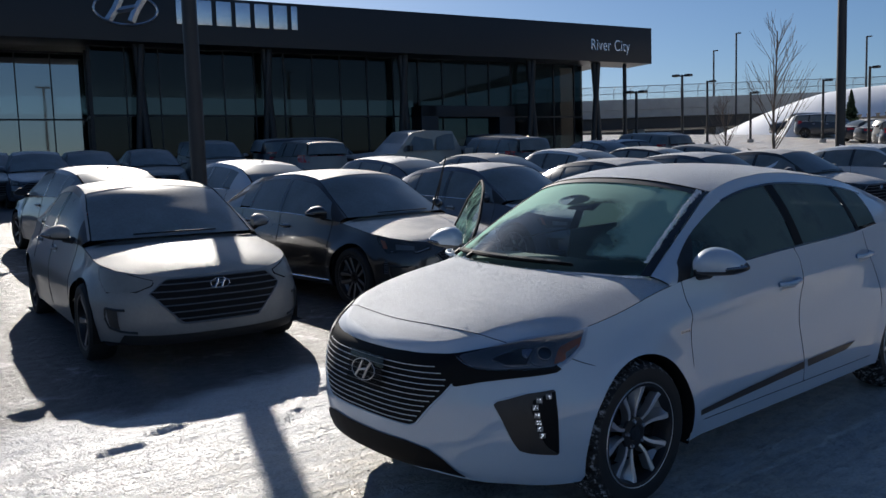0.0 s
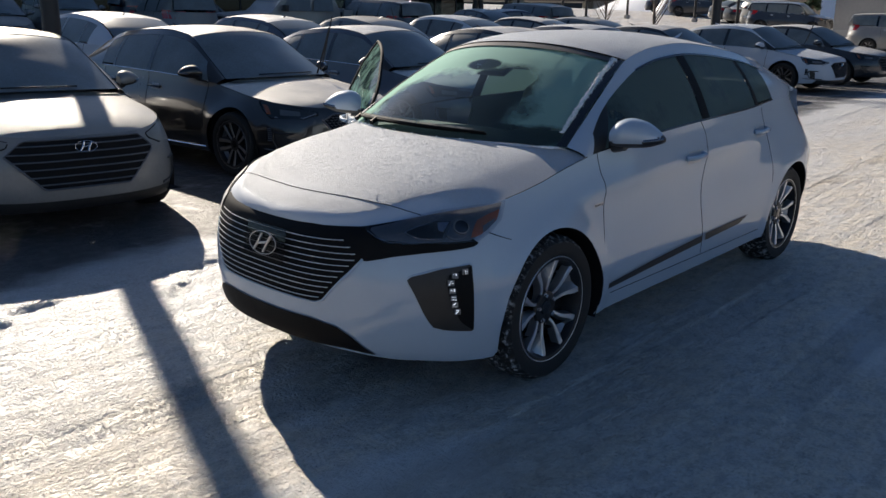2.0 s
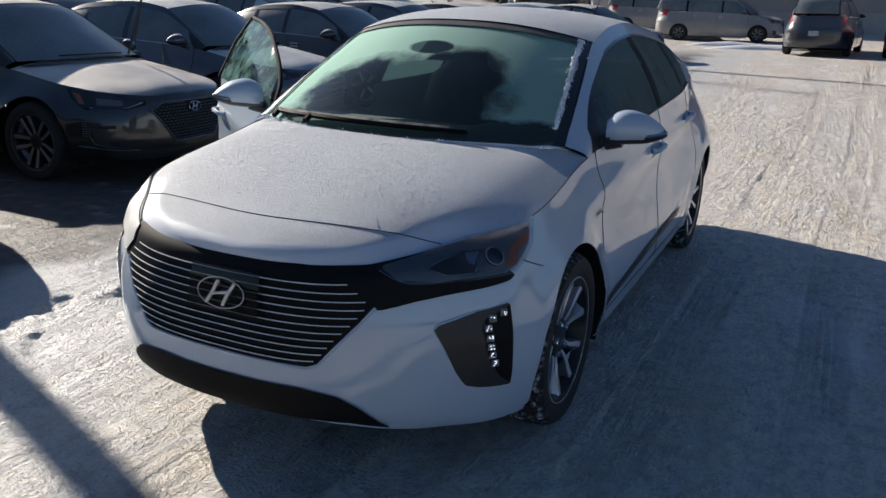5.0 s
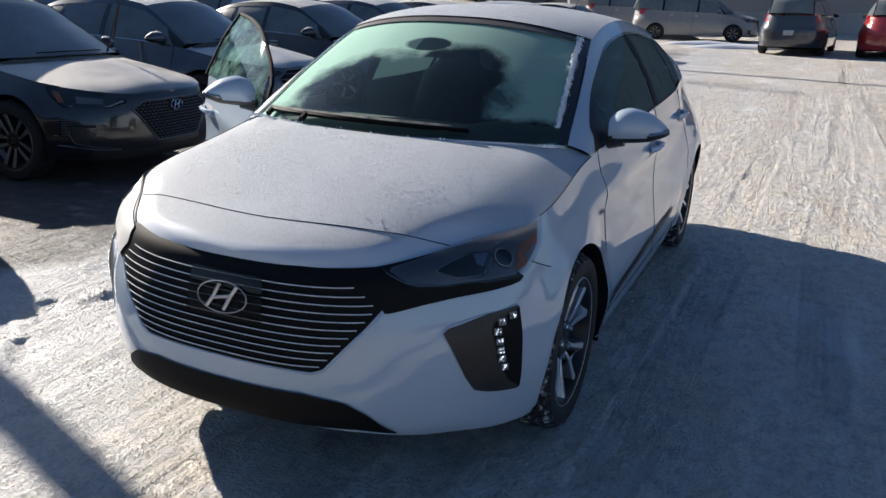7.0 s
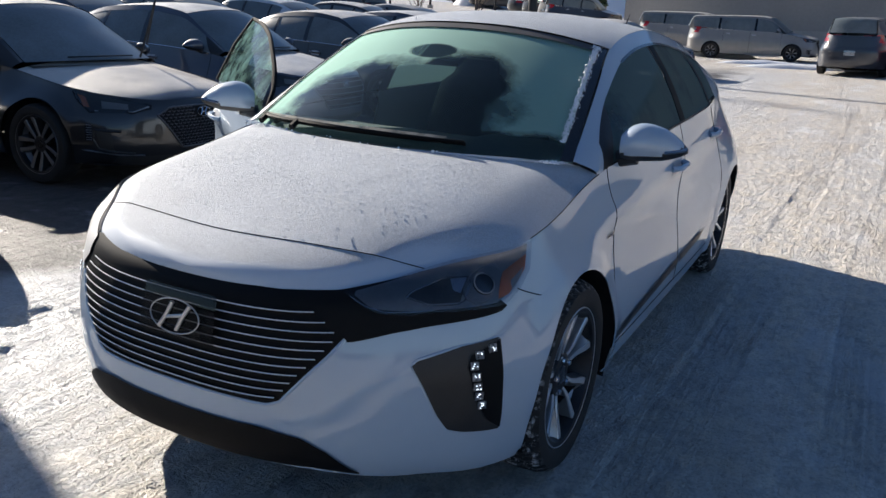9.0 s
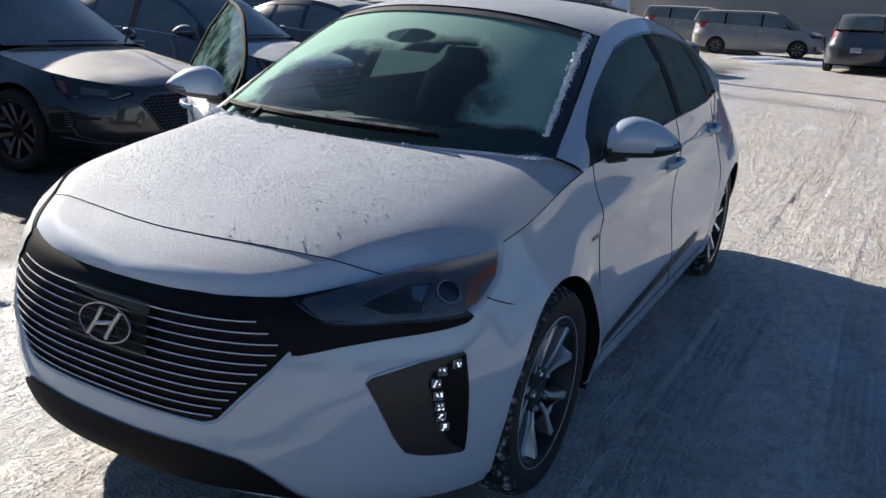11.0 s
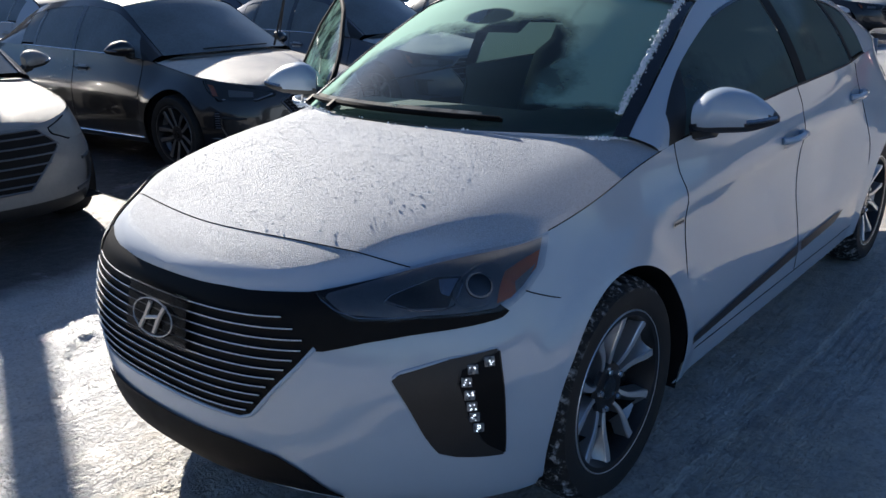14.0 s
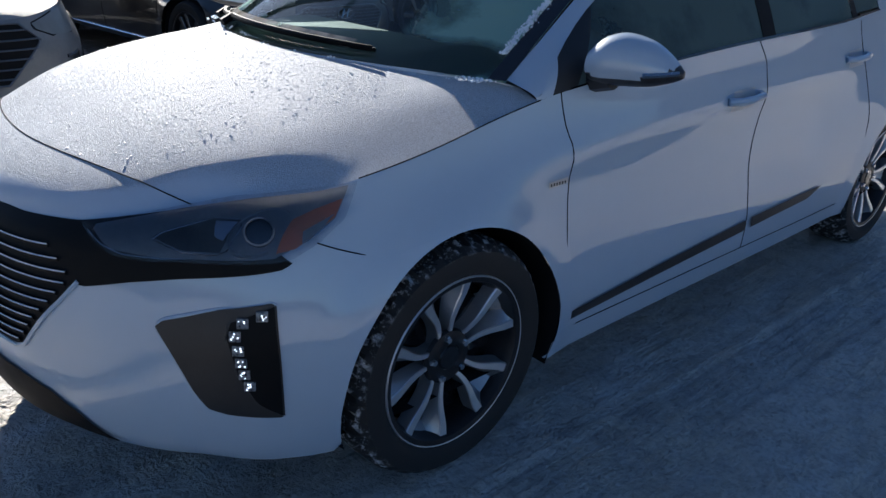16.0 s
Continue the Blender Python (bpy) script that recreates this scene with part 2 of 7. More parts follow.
ALLOY = material("machined_alloy", (0.74, 0.75, 0.77), 0.38, metal=0.85, vary=0.08, scale=12)
DARK_ALLOY = material("dark_alloy", (0.03, 0.03, 0.033), 0.4, metal=0.6, vary=0.2)
RUBBER = material("tyre_rubber", (0.013, 0.013, 0.0135), 0.78, vary=0.3, scale=15, bump=0.3, bump_scale=120)
GREY_ALLOY = material("painted_alloy", (0.36, 0.37, 0.39), 0.35, metal=0.7, vary=0.12, scale=12, coat=0.4)
CLOTH = material("dark_upholstery", (0.03, 0.031, 0.034), 0.9, vary=0.3, scale=30, bump=0.3, bump_scale=260)
DASH = material("grey_dashboard_vinyl", (0.13, 0.128, 0.125), 0.7, vary=0.2, scale=20, bump=0.3, bump_scale=260)
LENS = glass_material("lamp_lens", (0.80, 0.82, 0.86), frost=0.09, frost_scale=14.0, frost_tint=(0.25, 0.27, 0.29), through=0.2)
BOWL = material("smoked_lamp_bowl", (0.19, 0.19, 0.195), 0.3, vary=0.25, scale=14, spec=0.6)
REFLECTOR = material("lamp_reflector", (0.42, 0.42, 0.44), 0.25, metal=1.0, vary=0.1, scale=20)
AMBER = material("amber_plastic", (0.50, 0.13, 0.03), 0.3, coat=0.5, vary=0.1)
TAIL_RED = material("tail_lamp_red", (0.35, 0.01, 0.012), 0.2, coat=0.8, vary=0.15, scale=20)
DRL = lamp_material("led", (0.95, 0.97, 1.0), 0.65)
MASK = material("matt_black_mask", (0.006, 0.0062, 0.007), 0.55, vary=0.25, scale=20, spec=0.12)



def snowy_tyre():
    """Rubber with snow pressed into the tread and its shoulders."""
    m = material("snow_caked_tyre", (0.015, 0.015, 0.0155), 0.78, vary=0.3, scale=15, bump=0.3, bump_scale=120)
    t, L = m.node_tree.nodes, m.node_tree.links
    p = t["Principled BSDF"]
    base = p.inputs["Base Color"].links[0].from_socket
    tc = next(n for n in t if n.type == "TEX_COORD")
    hyp, fade, speck, lump = t.new("ShaderNodeVectorMath"), t.new("ShaderNodeMapRange"), t.new("ShaderNodeTexNoise"), t.new("ShaderNodeMapRange")
    flat = t.new("ShaderNodeVectorMath")
    flat.operation, hyp.operation = "MULTIPLY", "LENGTH"
    flat.inputs[1].default_value = (0, 1, 1)
    L.new(tc.outputs["Object"], flat.inputs[0])
    L.new(flat.outputs[0], hyp.inputs[0])
    fade.inputs[1].default_value, fade.inputs[2].default_value, fade.inputs[3].default_value, fade.inputs[4].default_value = 0.288, 0.307, 0.0, 1.0
    L.new(hyp.outputs["Value"], fade.inputs[0])
    speck.inputs["Scale"].default_value, speck.inputs["Detail"].default_value, speck.inputs["Roughness"].default_value = 42.0, 7.0, 0.7
    L.new(tc.outputs["Object"], speck.inputs["Vector"])
    lump.inputs[1].default_value, lump.inputs[2].default_value = 0.52, 0.64
    L.new(speck.outputs["Fac"], lump.inputs[0])
    k = t.new("ShaderNodeMath")
    k.operation = "MULTIPLY"
    L.new(fade.outputs[0], k.inputs[0])
    L.new(lump.outputs[0], k.inputs[1])
    x = t.new("ShaderNodeMix")
    x.data_type = "RGBA"
    L.new(k.outputs[0], x.inputs[0])
    L.new(base, x.inputs[6])
    x.inputs[7].default_value = (0.55, 0.56, 0.58, 1)
    L.new(x.outputs[2], p.inputs["Base Color"])
    return m


SNOWY_RUBBER = snowy_tyre()


def windshield_material():
    """Tinted glass rimed along the edges and on the driver's side, scraped clear in the middle."""
    m = glass_material("frosted_windshield_glass", (0.50, 0.64, 0.63), frost=0.5, frost_scale=6.0, frost_tint=(0.60, 0.90, 0.76), through=0.3)
    t, L = m.node_tree.nodes, m.node_tree.links
    tc = next(n for n in t if n.type == "TEX_COORD")
    n = next(n for n in t if n.type == "TEX_NOISE")
    r = next(n for n in t if n.type == "MAP_RANGE")
    target = r.outputs[0].links[0].to_socket
    sep = t.new("ShaderNodeSeparateXYZ")
    L.new(tc.outputs["Object"], sep.inputs[0])

    def mth(op, a, b=0.0):
        k = t.new("ShaderNodeMath")
        k.operation = op
        for i, v in enumerate((a, b)):
            if isinstance(v, (int, float)):
                k.inputs[i].default_value = v
            else:
                L.new(v, k.inputs[i])
        return k.outputs[0]

    def spot(cx, cz, rx, rz):
        a = mth("POWER", mth("DIVIDE", mth("SUBTRACT", sep.outputs[0], cx), rx), 2.0)
        b = mth("POWER", mth("DIVIDE", mth("SUBTRACT", sep.outputs[2], cz), rz), 2.0)
        return mth("SQRT", mth("ADD", a, b))

    clear_a = spot(-0.02, 1.07, 0.45, 0.165)
    clear_b = spot(0.16, 1.14, 0.22, 0.14)
    clear_c = spot(0.10, 0.99, 0.62, 0.06)
    d = mth("MINIMUM", mth("MINIMUM", mth("MINIMUM", clear_a, clear_b), clear_c), spot(-0.02, 1.275, 0.10, 0.025))
    d = mth("ADD", d, mth("MULTIPLY", mth("SUBTRACT", n.outputs["Fac"], 0.5), 0.55))
    edge = t.new("ShaderNodeMapRange")
    edge.inputs[1].default_value, edge.inputs[2].default_value, edge.inputs[3].default_value, edge.inputs[4].default_value = 0.90, 1.12, 0.02, 0.95
    L.new(d, edge.inputs[0])
    lee = t.new("ShaderNodeMapRange")
    lee.inputs[1].default_value, lee.inputs[2].default_value, lee.inputs[3].default_value, lee.inputs[4].default_value = -0.30, 0.25, 1.0, 0.55
    L.new(sep.outputs[0], lee.inputs[0])
    L.new(mth("MULTIPLY", edge.outputs[0], lee.outputs[0]), target)
    return m


WINDSHIELD = windshield_material()
SIDE_GLASS = glass_material("frosted_side_glass", (0.34, 0.46, 0.45), frost=0.78, frost_scale=2.2, frost_tint=(0.125, 0.185, 0.19), through=0.35)
CLEAR_GLASS = glass_material("ice_flecked_glass", (0.36, 0.62, 0.50), frost=0.36, frost_scale=9.0, frost_tint=(0.60, 0.95, 0.78))
DARK_GLASS = material("rimed_car_glass", (0.125, 0.15, 0.165), 0.30, vary=0.3, scale=3, spec=0.4)
FROST_LENS = material("frosted_lamp_lens", (0.55, 0.55, 0.54), 0.6, vary=0.12, scale=12)
ICE = material("crusted_ice", (0.80, 0.83, 0.86), 0.35, vary=0.12, scale=30, bump=0.5, bump_scale=160)
BEAD = material("frozen_drop", (0.58, 0.62, 0.67), 0.2, vary=0.15, scale=60, coat=0.6)


# ---- cars ----
class Shape:
    """The outer form of a car: front axle at y = 0, nose towards -y, left side +x, ground z = 0."""

    def __init__(self, half, base, nose, tail, top, bottom, narrow, hood, cowl, e=3.0, y1=0.3, y2=2.5, crown=2.4, crease=None, blunt=None, waist=False):
        self.crease = hermite(crease) if crease else None
        # the nose's plan outline: from the flank (0 degrees) to the middle (90), rounder where the exponent is low
        self.waist = hermite([(0, 0.962), (0.13, 0.981), (0.235, 0.986), (0.36, 0.975), (0.49, 0.957), (0.615, 0.948), (0.70, 0.953), (0.775, 0.968), (0.80, 0.967), (0.87, 0.954), (1, 0.943)]) if waist else None
        ex = hermite(blunt) if blunt else (lambda a: e)
        self.plan = []
        for k in range(721):
            a = radians(k / 8)
            c, n_ = max(1e-9, math.cos(a)), max(1e-9, math.sin(a))
            q = ex(k / 8)
            f = (c**q + n_**q) ** (-1 / q)
            self.plan.append((min(1.0, c * f), min(1.0, n_ * f)))
        self.half, self.base, self.e, self.crown = half, base, e, crown
        self.y1, self.y2, self.cowl = y1, y2, cowl
        self.yf, self.yr = hermite(nose), hermite(tail)
        self.nose_y, self.tail_y = min(v for _, v in nose), max(v for _, v in tail)
        self.top, self.bottom, self.narrow, self.hood = hermite(top), hermite(bottom), hermite(narrow), hermite(hood)
        self.prof = hermite([(0, 0.955), (0.12, 0.976), (0.36, 1.0), (0.52, 0.999), (0.66, 0.986), (0.82, 0.965), (1, 0.945)])

    def plan_at(self, a):
        """The outline's (across, along) at an angle in radians."""
        k = max(0.0, min(719.999, math.degrees(a) * 8))
        (x0, y0), (x1, y1) = self.plan[int(k)], self.plan[int(k) + 1]
        return x0 + (x1 - x0) * (k - int(k)), y0 + (y1 - y0) * (k - int(k))

    def plan_solve(self, value, along):
        """The angle at which the outline reaches value, along the car or across it."""
        lo, hi = 0.0, math.pi / 2
        for _ in range(22):
            mid = (lo + hi) / 2
            if (self.plan_at(mid)[1] < value) if along else (self.plan_at(mid)[0] > value):
                lo = mid
            else:
                hi = mid
        return (lo + hi) / 2

    def plan_turn(self, th):
        """From the even turning angle to the outline's own angle."""
        c, n_ = max(1e-9, math.cos(th)), max(1e-9, math.sin(th))
        return math.atan2(n_ ** (2 / self.e), c ** (2 / self.e))

    def width(self, y, v):
        k = self.narrow(y) * 1.026
        s = smooth01((v - 0.5) / 0.55)
        p = self.prof(v)
        if self.waist:
            f = smooth01((y + 0.05) / 0.45) * (1 - smooth01((y - 1.75) / 0.7))
            p += (self.waist(v) - p) * f
        return self.half * p * (1 - (1 - k) * s)

    def frac(self, y, z):
        b, t = self.bottom(y), self.top(y)
        return max(0.0, min(1.0, (z - b) / (t - b)))

    def side(self, y, z):
        """Half width at y and height z."""
        w = self.width(y, self.frac(y, z))
        if y < self.y1:
            d = min(1.0, (self.y1 - y) / (self.y1 - self.yf(z)))
            return w * self.plan_at(self.plan_solve(d, True))[0] if d < 1 else 0.0
        if y > self.y2:
            d = min(1.0, (y - self.y2) / (self.yr(z) - self.y2))
            return w * max(0.0, 1 - d**self.e) ** (1 / self.e)
        return w

    def front(self, x, z):
        """The nose's y at x and height z."""
        y = -0.6
        for _ in range(4):
            w = self.width(y, self.frac(y, z))
            r = min(0.9999, abs(x) / w)
            y = self.y1 - (self.y1 - self.yf(z)) * self.plan_at(self.plan_solve(r, False))[1]
        return y

    def rear(self, x, z):
        y = self.tail_y - 0.1
        for _ in range(4):
            w = self.width(y, self.frac(y, z))
            r = min(0.9999, abs(x) / w)
            y = self.y2 + (self.yr(z) - self.y2) * (1 - r**self.e) ** (1 / self.e)
        return y

    def stations(self, nf=22, step=0.03, nr=14):
        """Around the nose by angle, along the flank by length, around the tail by angle."""
        ya, yb = -0.50, min(self.base + 0.42, self.tail_y - 0.35)
        st = [("f", i / nf) for i in range(nf)]
        n = round((yb - ya) / step)
        st += [("m", ya + (yb - ya) * i / n) for i in range(n + 1)]
        self.ya, self.yb = ya, yb
        st += [("r", i / nr) for i in range(1, nr + 1)]
        return st

    def point(self, st, v):
        """A point of the flank: v from 0 at the sill to 1 at the upper edge."""
        k, a = st
        if k == "m":
            z = self.bottom(a) + (self.top(a) - self.bottom(a)) * v
            return Vector((self.side(a, z), a, z))
        y = -0.75 if k == "f" else self.tail_y - 0.1
        for _ in range(6):
            z = self.bottom(y) + (self.top(y) - self.bottom(y)) * v
            if k == "f":
                d = min(1.0, (self.y1 - self.ya) / (self.y1 - self.yf(z)))
                lim = self.plan_solve(d, True)
                q = self.plan_at(math.pi / 2 + (lim - math.pi / 2) * a)
                y = self.y1 - (self.y1 - self.yf(z)) * q[1]
            else:
                lim = math.asin(min(1.0, (self.yb - self.y2) / (self.yr(z) - self.y2)) ** (self.e / 2))
                th = lim + (math.pi / 2 - lim) * a
                y = self.y2 + (self.yr(z) - self.y2) * math.sin(th) ** (2 / self.e)
        z = self.bottom(y) + (self.top(y) - self.bottom(y)) * v
        return Vector((self.width(y, v) * (q[0] if k == "f" else max(0.0, math.cos(th)) ** (2 / self.e)), y, z))

    def dome(self, t, y):
        """How the bonnet falls from its middle (1) to its edge (0); with a crease, in two planes."""
        if not self.crease:
            return 1 - t**self.crown
        c, k, w = self.crease(y), 0.52, 0.018
        a, b = 1 - k * (t / c) ** 3, (1 - k) * (1 - t) / (1 - c)
        return max(0.0, min(a, b) - w * math.log1p(math.exp(-abs(a - b) / w)) * (1 if t < 0.97 else (1 - t) / 0.03))

    def hood_z(self, x, y):
        """Height of the bonnet."""
        ze, xe = self.top(y), max(0.05, self.side(y, self.top(y)))
        t = min(1.0, abs(x) / xe)
        return ze + (self.hood(y) - ze) * self.dome(t, y)

    def shell(self, arches, nv=22, sides=(1, -1), skip=None):
        """The flanks, nose and tail in one sheet, with open wheel arches: (y, z, radius)."""
        st = self.stations()
        out = []
        for sgn in sides:
            rows = []
            flags = []
            for s in st:
                row, fl = [], []
                for j in range(nv + 1):
                    p = self.point(s, j / nv)
                    inside = 0
                    if p.x > 0.3:
                        for ay, az, ar in arches:
                            d = Vector((p.y - ay, p.z - az))
                            if d.length < ar:
                                inside = 2 if d.length < ar - 0.045 else 1
                                if inside == 1:
                                    q = d.normalized() * ar
                                    ny, nz = ay + q.x, max(az + q.y, self.bottom(p.y))
                                    p = Vector((self.side(ny, nz), ny, nz))
                    for ay, az, ar in arches:
                        d = math.hypot(p.y - ay, p.z - az)
                        if p.x > 0.3 and ar - 0.001 <= d < ar + 0.12:
                            p.x += 0.012 * (1 - smooth01((d - ar) / 0.12))
                    row.append(Vector((sgn * p.x, p.y, p.z)))
                    fl.append(inside)
                rows.append(row)
                flags.append(fl)
            V = [p for r in rows for p in r]
            F = []
            n = nv + 1
            for i in range(len(rows) - 1):
                for j in range(nv):
                    ids = ((i, j), (i, j + 1), (i + 1, j + 1), (i + 1, j))
                    if any(flags[a][b] == 2 for a, b in ids) or all(flags[a][b] for a, b in ids):
                        continue
                    if skip and sgn == -1 and skip((rows[i][j].y + rows[i + 1][j].y) / 2, rows[i][j].z, 0):
                        continue
                    q = tuple(a * n + b for a, b in ids)
                    F.append(q if sgn == -1 else q[::-1])
            out.append((V, F))
        return join(*out)

    def deck(self, y_to, m=33, limit=None):
        """The bonnet, from the nose back to y_to, edge to edge with the flanks."""
        rows = []
        for st in self.stations():
            e = self.point(st, 1.0)
            if st[0] == "r" or e.y > y_to:
                break
            row = []
            for j in range(m):
                u = math.sin(math.pi / 2 * (-1 + 2 * j / (m - 1)))
                y = min(e.y, limit(e.x * u)) if limit else e.y
                c = self.hood(y)
                row.append(Vector((e.x * u, y, e.z + (c - e.z) * self.dome(abs(u), y))))
            rows.append(row)
        return grid(rows, flip=True)


def skin(lo, hi, n, m, where, off=0.004, depth=0.0):
    """A patch between two lines of 2D points, laid on the surface where(a, b) -> Vector, off it by off."""
    A, B = resample([(*p, 0) for p in lo], n), resample([(*p, 0) for p in hi], n)
    rows = []
    for j in range(m + 1):
        row = []
        for a, b in zip(A, B):
            q = a.lerp(b, j / m)
            p = where(q.x, q.y)
            du = where(q.x + 0.01, q.y) - p
            dv = where(q.x, q.y + 0.01) - p
            nrm = du.cross(dv)
            if nrm.length > 1e-9:
                nrm.normalize()
            row.append(p + nrm * off)
        rows.append(row)
    return grid(rows)


def mirror_x(geo):
    return [Vector((-v[0], v[1], v[2])) for v in geo[0]], [f[::-1] for f in geo[1]]


def both_sides(geo):
    return join(geo, mirror_x(geo))


def add_wheel(car, x, y, r, rim_r, width, spoke_w, n_spokes, twin, left, wheel_cache, nuts_on=False):
    """wheel > tyre, rim, spokes, centre cap and nuts, hub to the outside."""
    alloy = ALLOY if nuts_on else PARKED_ALLOY
    key = (r, rim_r, width, n_spokes, twin, spoke_w, nuts_on)
    if key not in wheel_cache:
        w = width / 2
        s = r - rim_r
        tyre = lathe([(rim_r - 0.012, -w * 0.8), (rim_r + 0.01, -w * 0.98), (rim_r + 0.35 * s, -w * 1.06), (rim_r + 0.72 * s, -w * 1.02), (r - 0.012, -w * 0.86), (r - 0.002, -w * 0.6),
                      (r, 0), (r - 0.002, w * 0.6), (r - 0.012, w * 0.86), (rim_r + 0.72 * s, w * 1.02), (rim_r + 0.35 * s, w * 1.06), (rim_r + 0.01, w * 0.98), (rim_r - 0.012, w * 0.8)], 160 if nuts_on else 64)
        cut = []
        for q, v in enumerate(tyre[0]):
            col, row = divmod(q, 13)
            deep = 0.993 if 4 <= row <= 8 and (col + (row % 2) * 2) % 4 == 0 else 1.0
            deep = 0.965 if 4 <= row <= 8 and (col + (row % 2) * 2) % 4 == 0 else deep
            cut.append(Vector((v.x, v.y * deep, v.z * deep)))
        tyre = (cut, tyre[1])
        barrel = lathe([(rim_r - 0.004, w * 0.86), (rim_r + 0.006, w * 0.92), (rim_r + 0.002, w * 0.97), (rim_r - 0.012, w * 0.93), (rim_r - 0.022, w * 0.70), (rim_r - 0.03, -w * 0.8)], 56)
        # added black disc standing for the shade between the spokes
        dish = lathe([(rim_r - 0.03, w * 0.18), (0.10, w * 0.16), (0.0, w * 0.16)], 40)
        face = []
        dark = []
        for k in range(n_spokes):
            a = k * math.tau / n_spokes
            turn = Matrix.Rotation(a, 4, "X")
            for tw in ((-1, 1) if twin else (0,)):
                r0, r1 = 0.050, rim_r - 0.004
                rows = []
                rows2 = []
                for i in range(13):
                    t = i / 12
                    rad = r0 + (r1 - r0) * t
                    if nuts_on:
                        # two spokes beside each bolt, curving round it at the foot; a bright face and a duller flank behind
                        ang = tw * (0.315 + 0.14 * math.sin(math.pi * min(1, t * 1.25)) * (1 - t) - 0.20 * (1 - min(1, t / 0.14)) ** 2)
                        ww, dep, fall = 0.011 + 0.017 * t**1.2, w * (0.52 + 0.36 * t**0.8), 0.014 + 0.012 * t
                    else:
                        ang = tw * (0.40 * (1 - t) ** 1.6 + 0.215 * (1 - (1 - t) ** 1.6))
                        ww, dep, fall = spoke_w * (0.62 + 0.55 * t), w * (0.60 + 0.26 * t), 0.035
                    c = Vector((dep, math.sin(ang) * rad, math.cos(ang) * rad))
                    side = Vector((0, math.cos(ang), -math.sin(ang))) * (tw or 1)
                    back = Vector((0.004, 0, 0))
                    rows.append([c - side * ww / 2 - back, c - side * ww * 0.40, c + side * ww * 0.40, c + side * ww / 2 - back])
                    flare = 1.5 * t**2 if nuts_on else 0.25
                    rows2.append([c - side * ww * 0.5 - back * 1.1, c - side * ww * 0.7 - Vector((0.04, 0, 0)), c + side * ww * (0.7 + flare) - Vector((fall + 0.02, 0, 0)), c + side * ww * (0.55 + 0.8 * flare) - Vector((fall, 0, 0)), c + side * ww * 0.5 - back * 1.1])
                bright, dull = grid(rows, flip=tw >= 0), grid(rows2, flip=tw >= 0, close=True)
                face.append(moved(bright, turn))
                dark.append(moved(dull, turn))
            if twin:
                pan = []
                for i in range(5):
                    t = i / 4
                    rad = rim_r * ((0.76 if nuts_on else 0.80) + (0.23 if nuts_on else 0.19) * t)
                    pan.append([Vector((w * (0.22 + 0.60 * t), math.sin(q) * rad, math.cos(q) * rad)) for q in [math.pi / n_spokes * (-0.52 + 1.04 * z / 6) + math.pi / n_spokes for z in range(7)]])
                face.append(moved(grid(pan, flip=True), turn))
                dark.append(([], []))
        hub = lathe([(0.075, w * 0.5), (0.07, w * 0.60), (0.055, w * 0.64), (0.034, w * 0.62)], 30)
        cap = lathe([(0.034, w * 0.60), (0.031, w * 0.66), (0.02, w * 0.675), (0.0, w * 0.68)], 24)
        nuts = moved(lathe([(0.0, 0.014), (0.008, 0.014), (0.011, 0.008), (0.011, 0)], 6), Matrix.Translation((w * 0.60, 0, 0.056)))
        disc = lathe([(0.14, w * 0.05), (0.14, w * 0.12), (0.07, w * 0.12)], 32)
        g = {"tyre": (tyre, SNOWY_RUBBER if nuts_on else RUBBER), "rim": (barrel, DARK_ALLOY), "rim_lip": (lathe([(rim_r - 0.003, w * 0.93), (rim_r - 0.001, w * 0.96), (rim_r + 0.003, w * 0.975), (rim_r + 0.006, w * 0.93)], 56), alloy), "rim_well": (dish, SEAM if not nuts_on else GLOSS_BLACK), "hub": (join(hub), DARK_ALLOY), "centre_cap": (cap, GLOSS_BLACK), "wheel_nuts": (nuts, CHROME), "brake_disc": (disc, ALLOY)}
        meshes = {}
        for nme, (gg, mt) in g.items():
            meshes[nme] = mesh_of(nme, *gg)
            meshes[nme].materials.append(mt)
        per = 2 if twin else 1
        meshes["spokes"] = []
        for k in range(len(face)):
            a = mesh_of("spoke", *join(face[k], dark[k]))
            a.materials.append(alloy)
            a.materials.append(GREY_ALLOY if nuts_on else DARK_ALLOY)
            nf = len(face[k][1])
            for i, pl in enumerate(a.polygons):
                pl.material_index = 0 if i < nf and (len(dark[k][1]) or not nuts_on) else 1
            meshes["spokes"].append(a)
        wheel_cache[key] = meshes
    meshes = wheel_cache[key]
    wheel = new("wheel")
    wheel.parent = car
    wheel.matrix_basis = pose(x, y, r - 0.006, 12 if y > 1 else 47, 0, 0) if left else pose(x, y, r - 0.008, -17 if y > 1 else 23, 0, 180)
    for nme in ("tyre", "rim", "rim_lip", "rim_well", "hub", "centre_cap", "brake_disc"):
        ob = new(nme, meshes[nme])
        ob.parent = wheel
    if nuts_on:
        for k in range(5):
            ob = new("wheel_nut", meshes["wheel_nuts"])
            ob.parent = wheel
            ob.matrix_basis = Matrix.Rotation((k + 0.5) * math.tau / 5, 4, "X")
    for me in meshes["spokes"]:
        ob = new("spoke", me)
        ob.parent = wheel
    return wheel


WHEELS = {}


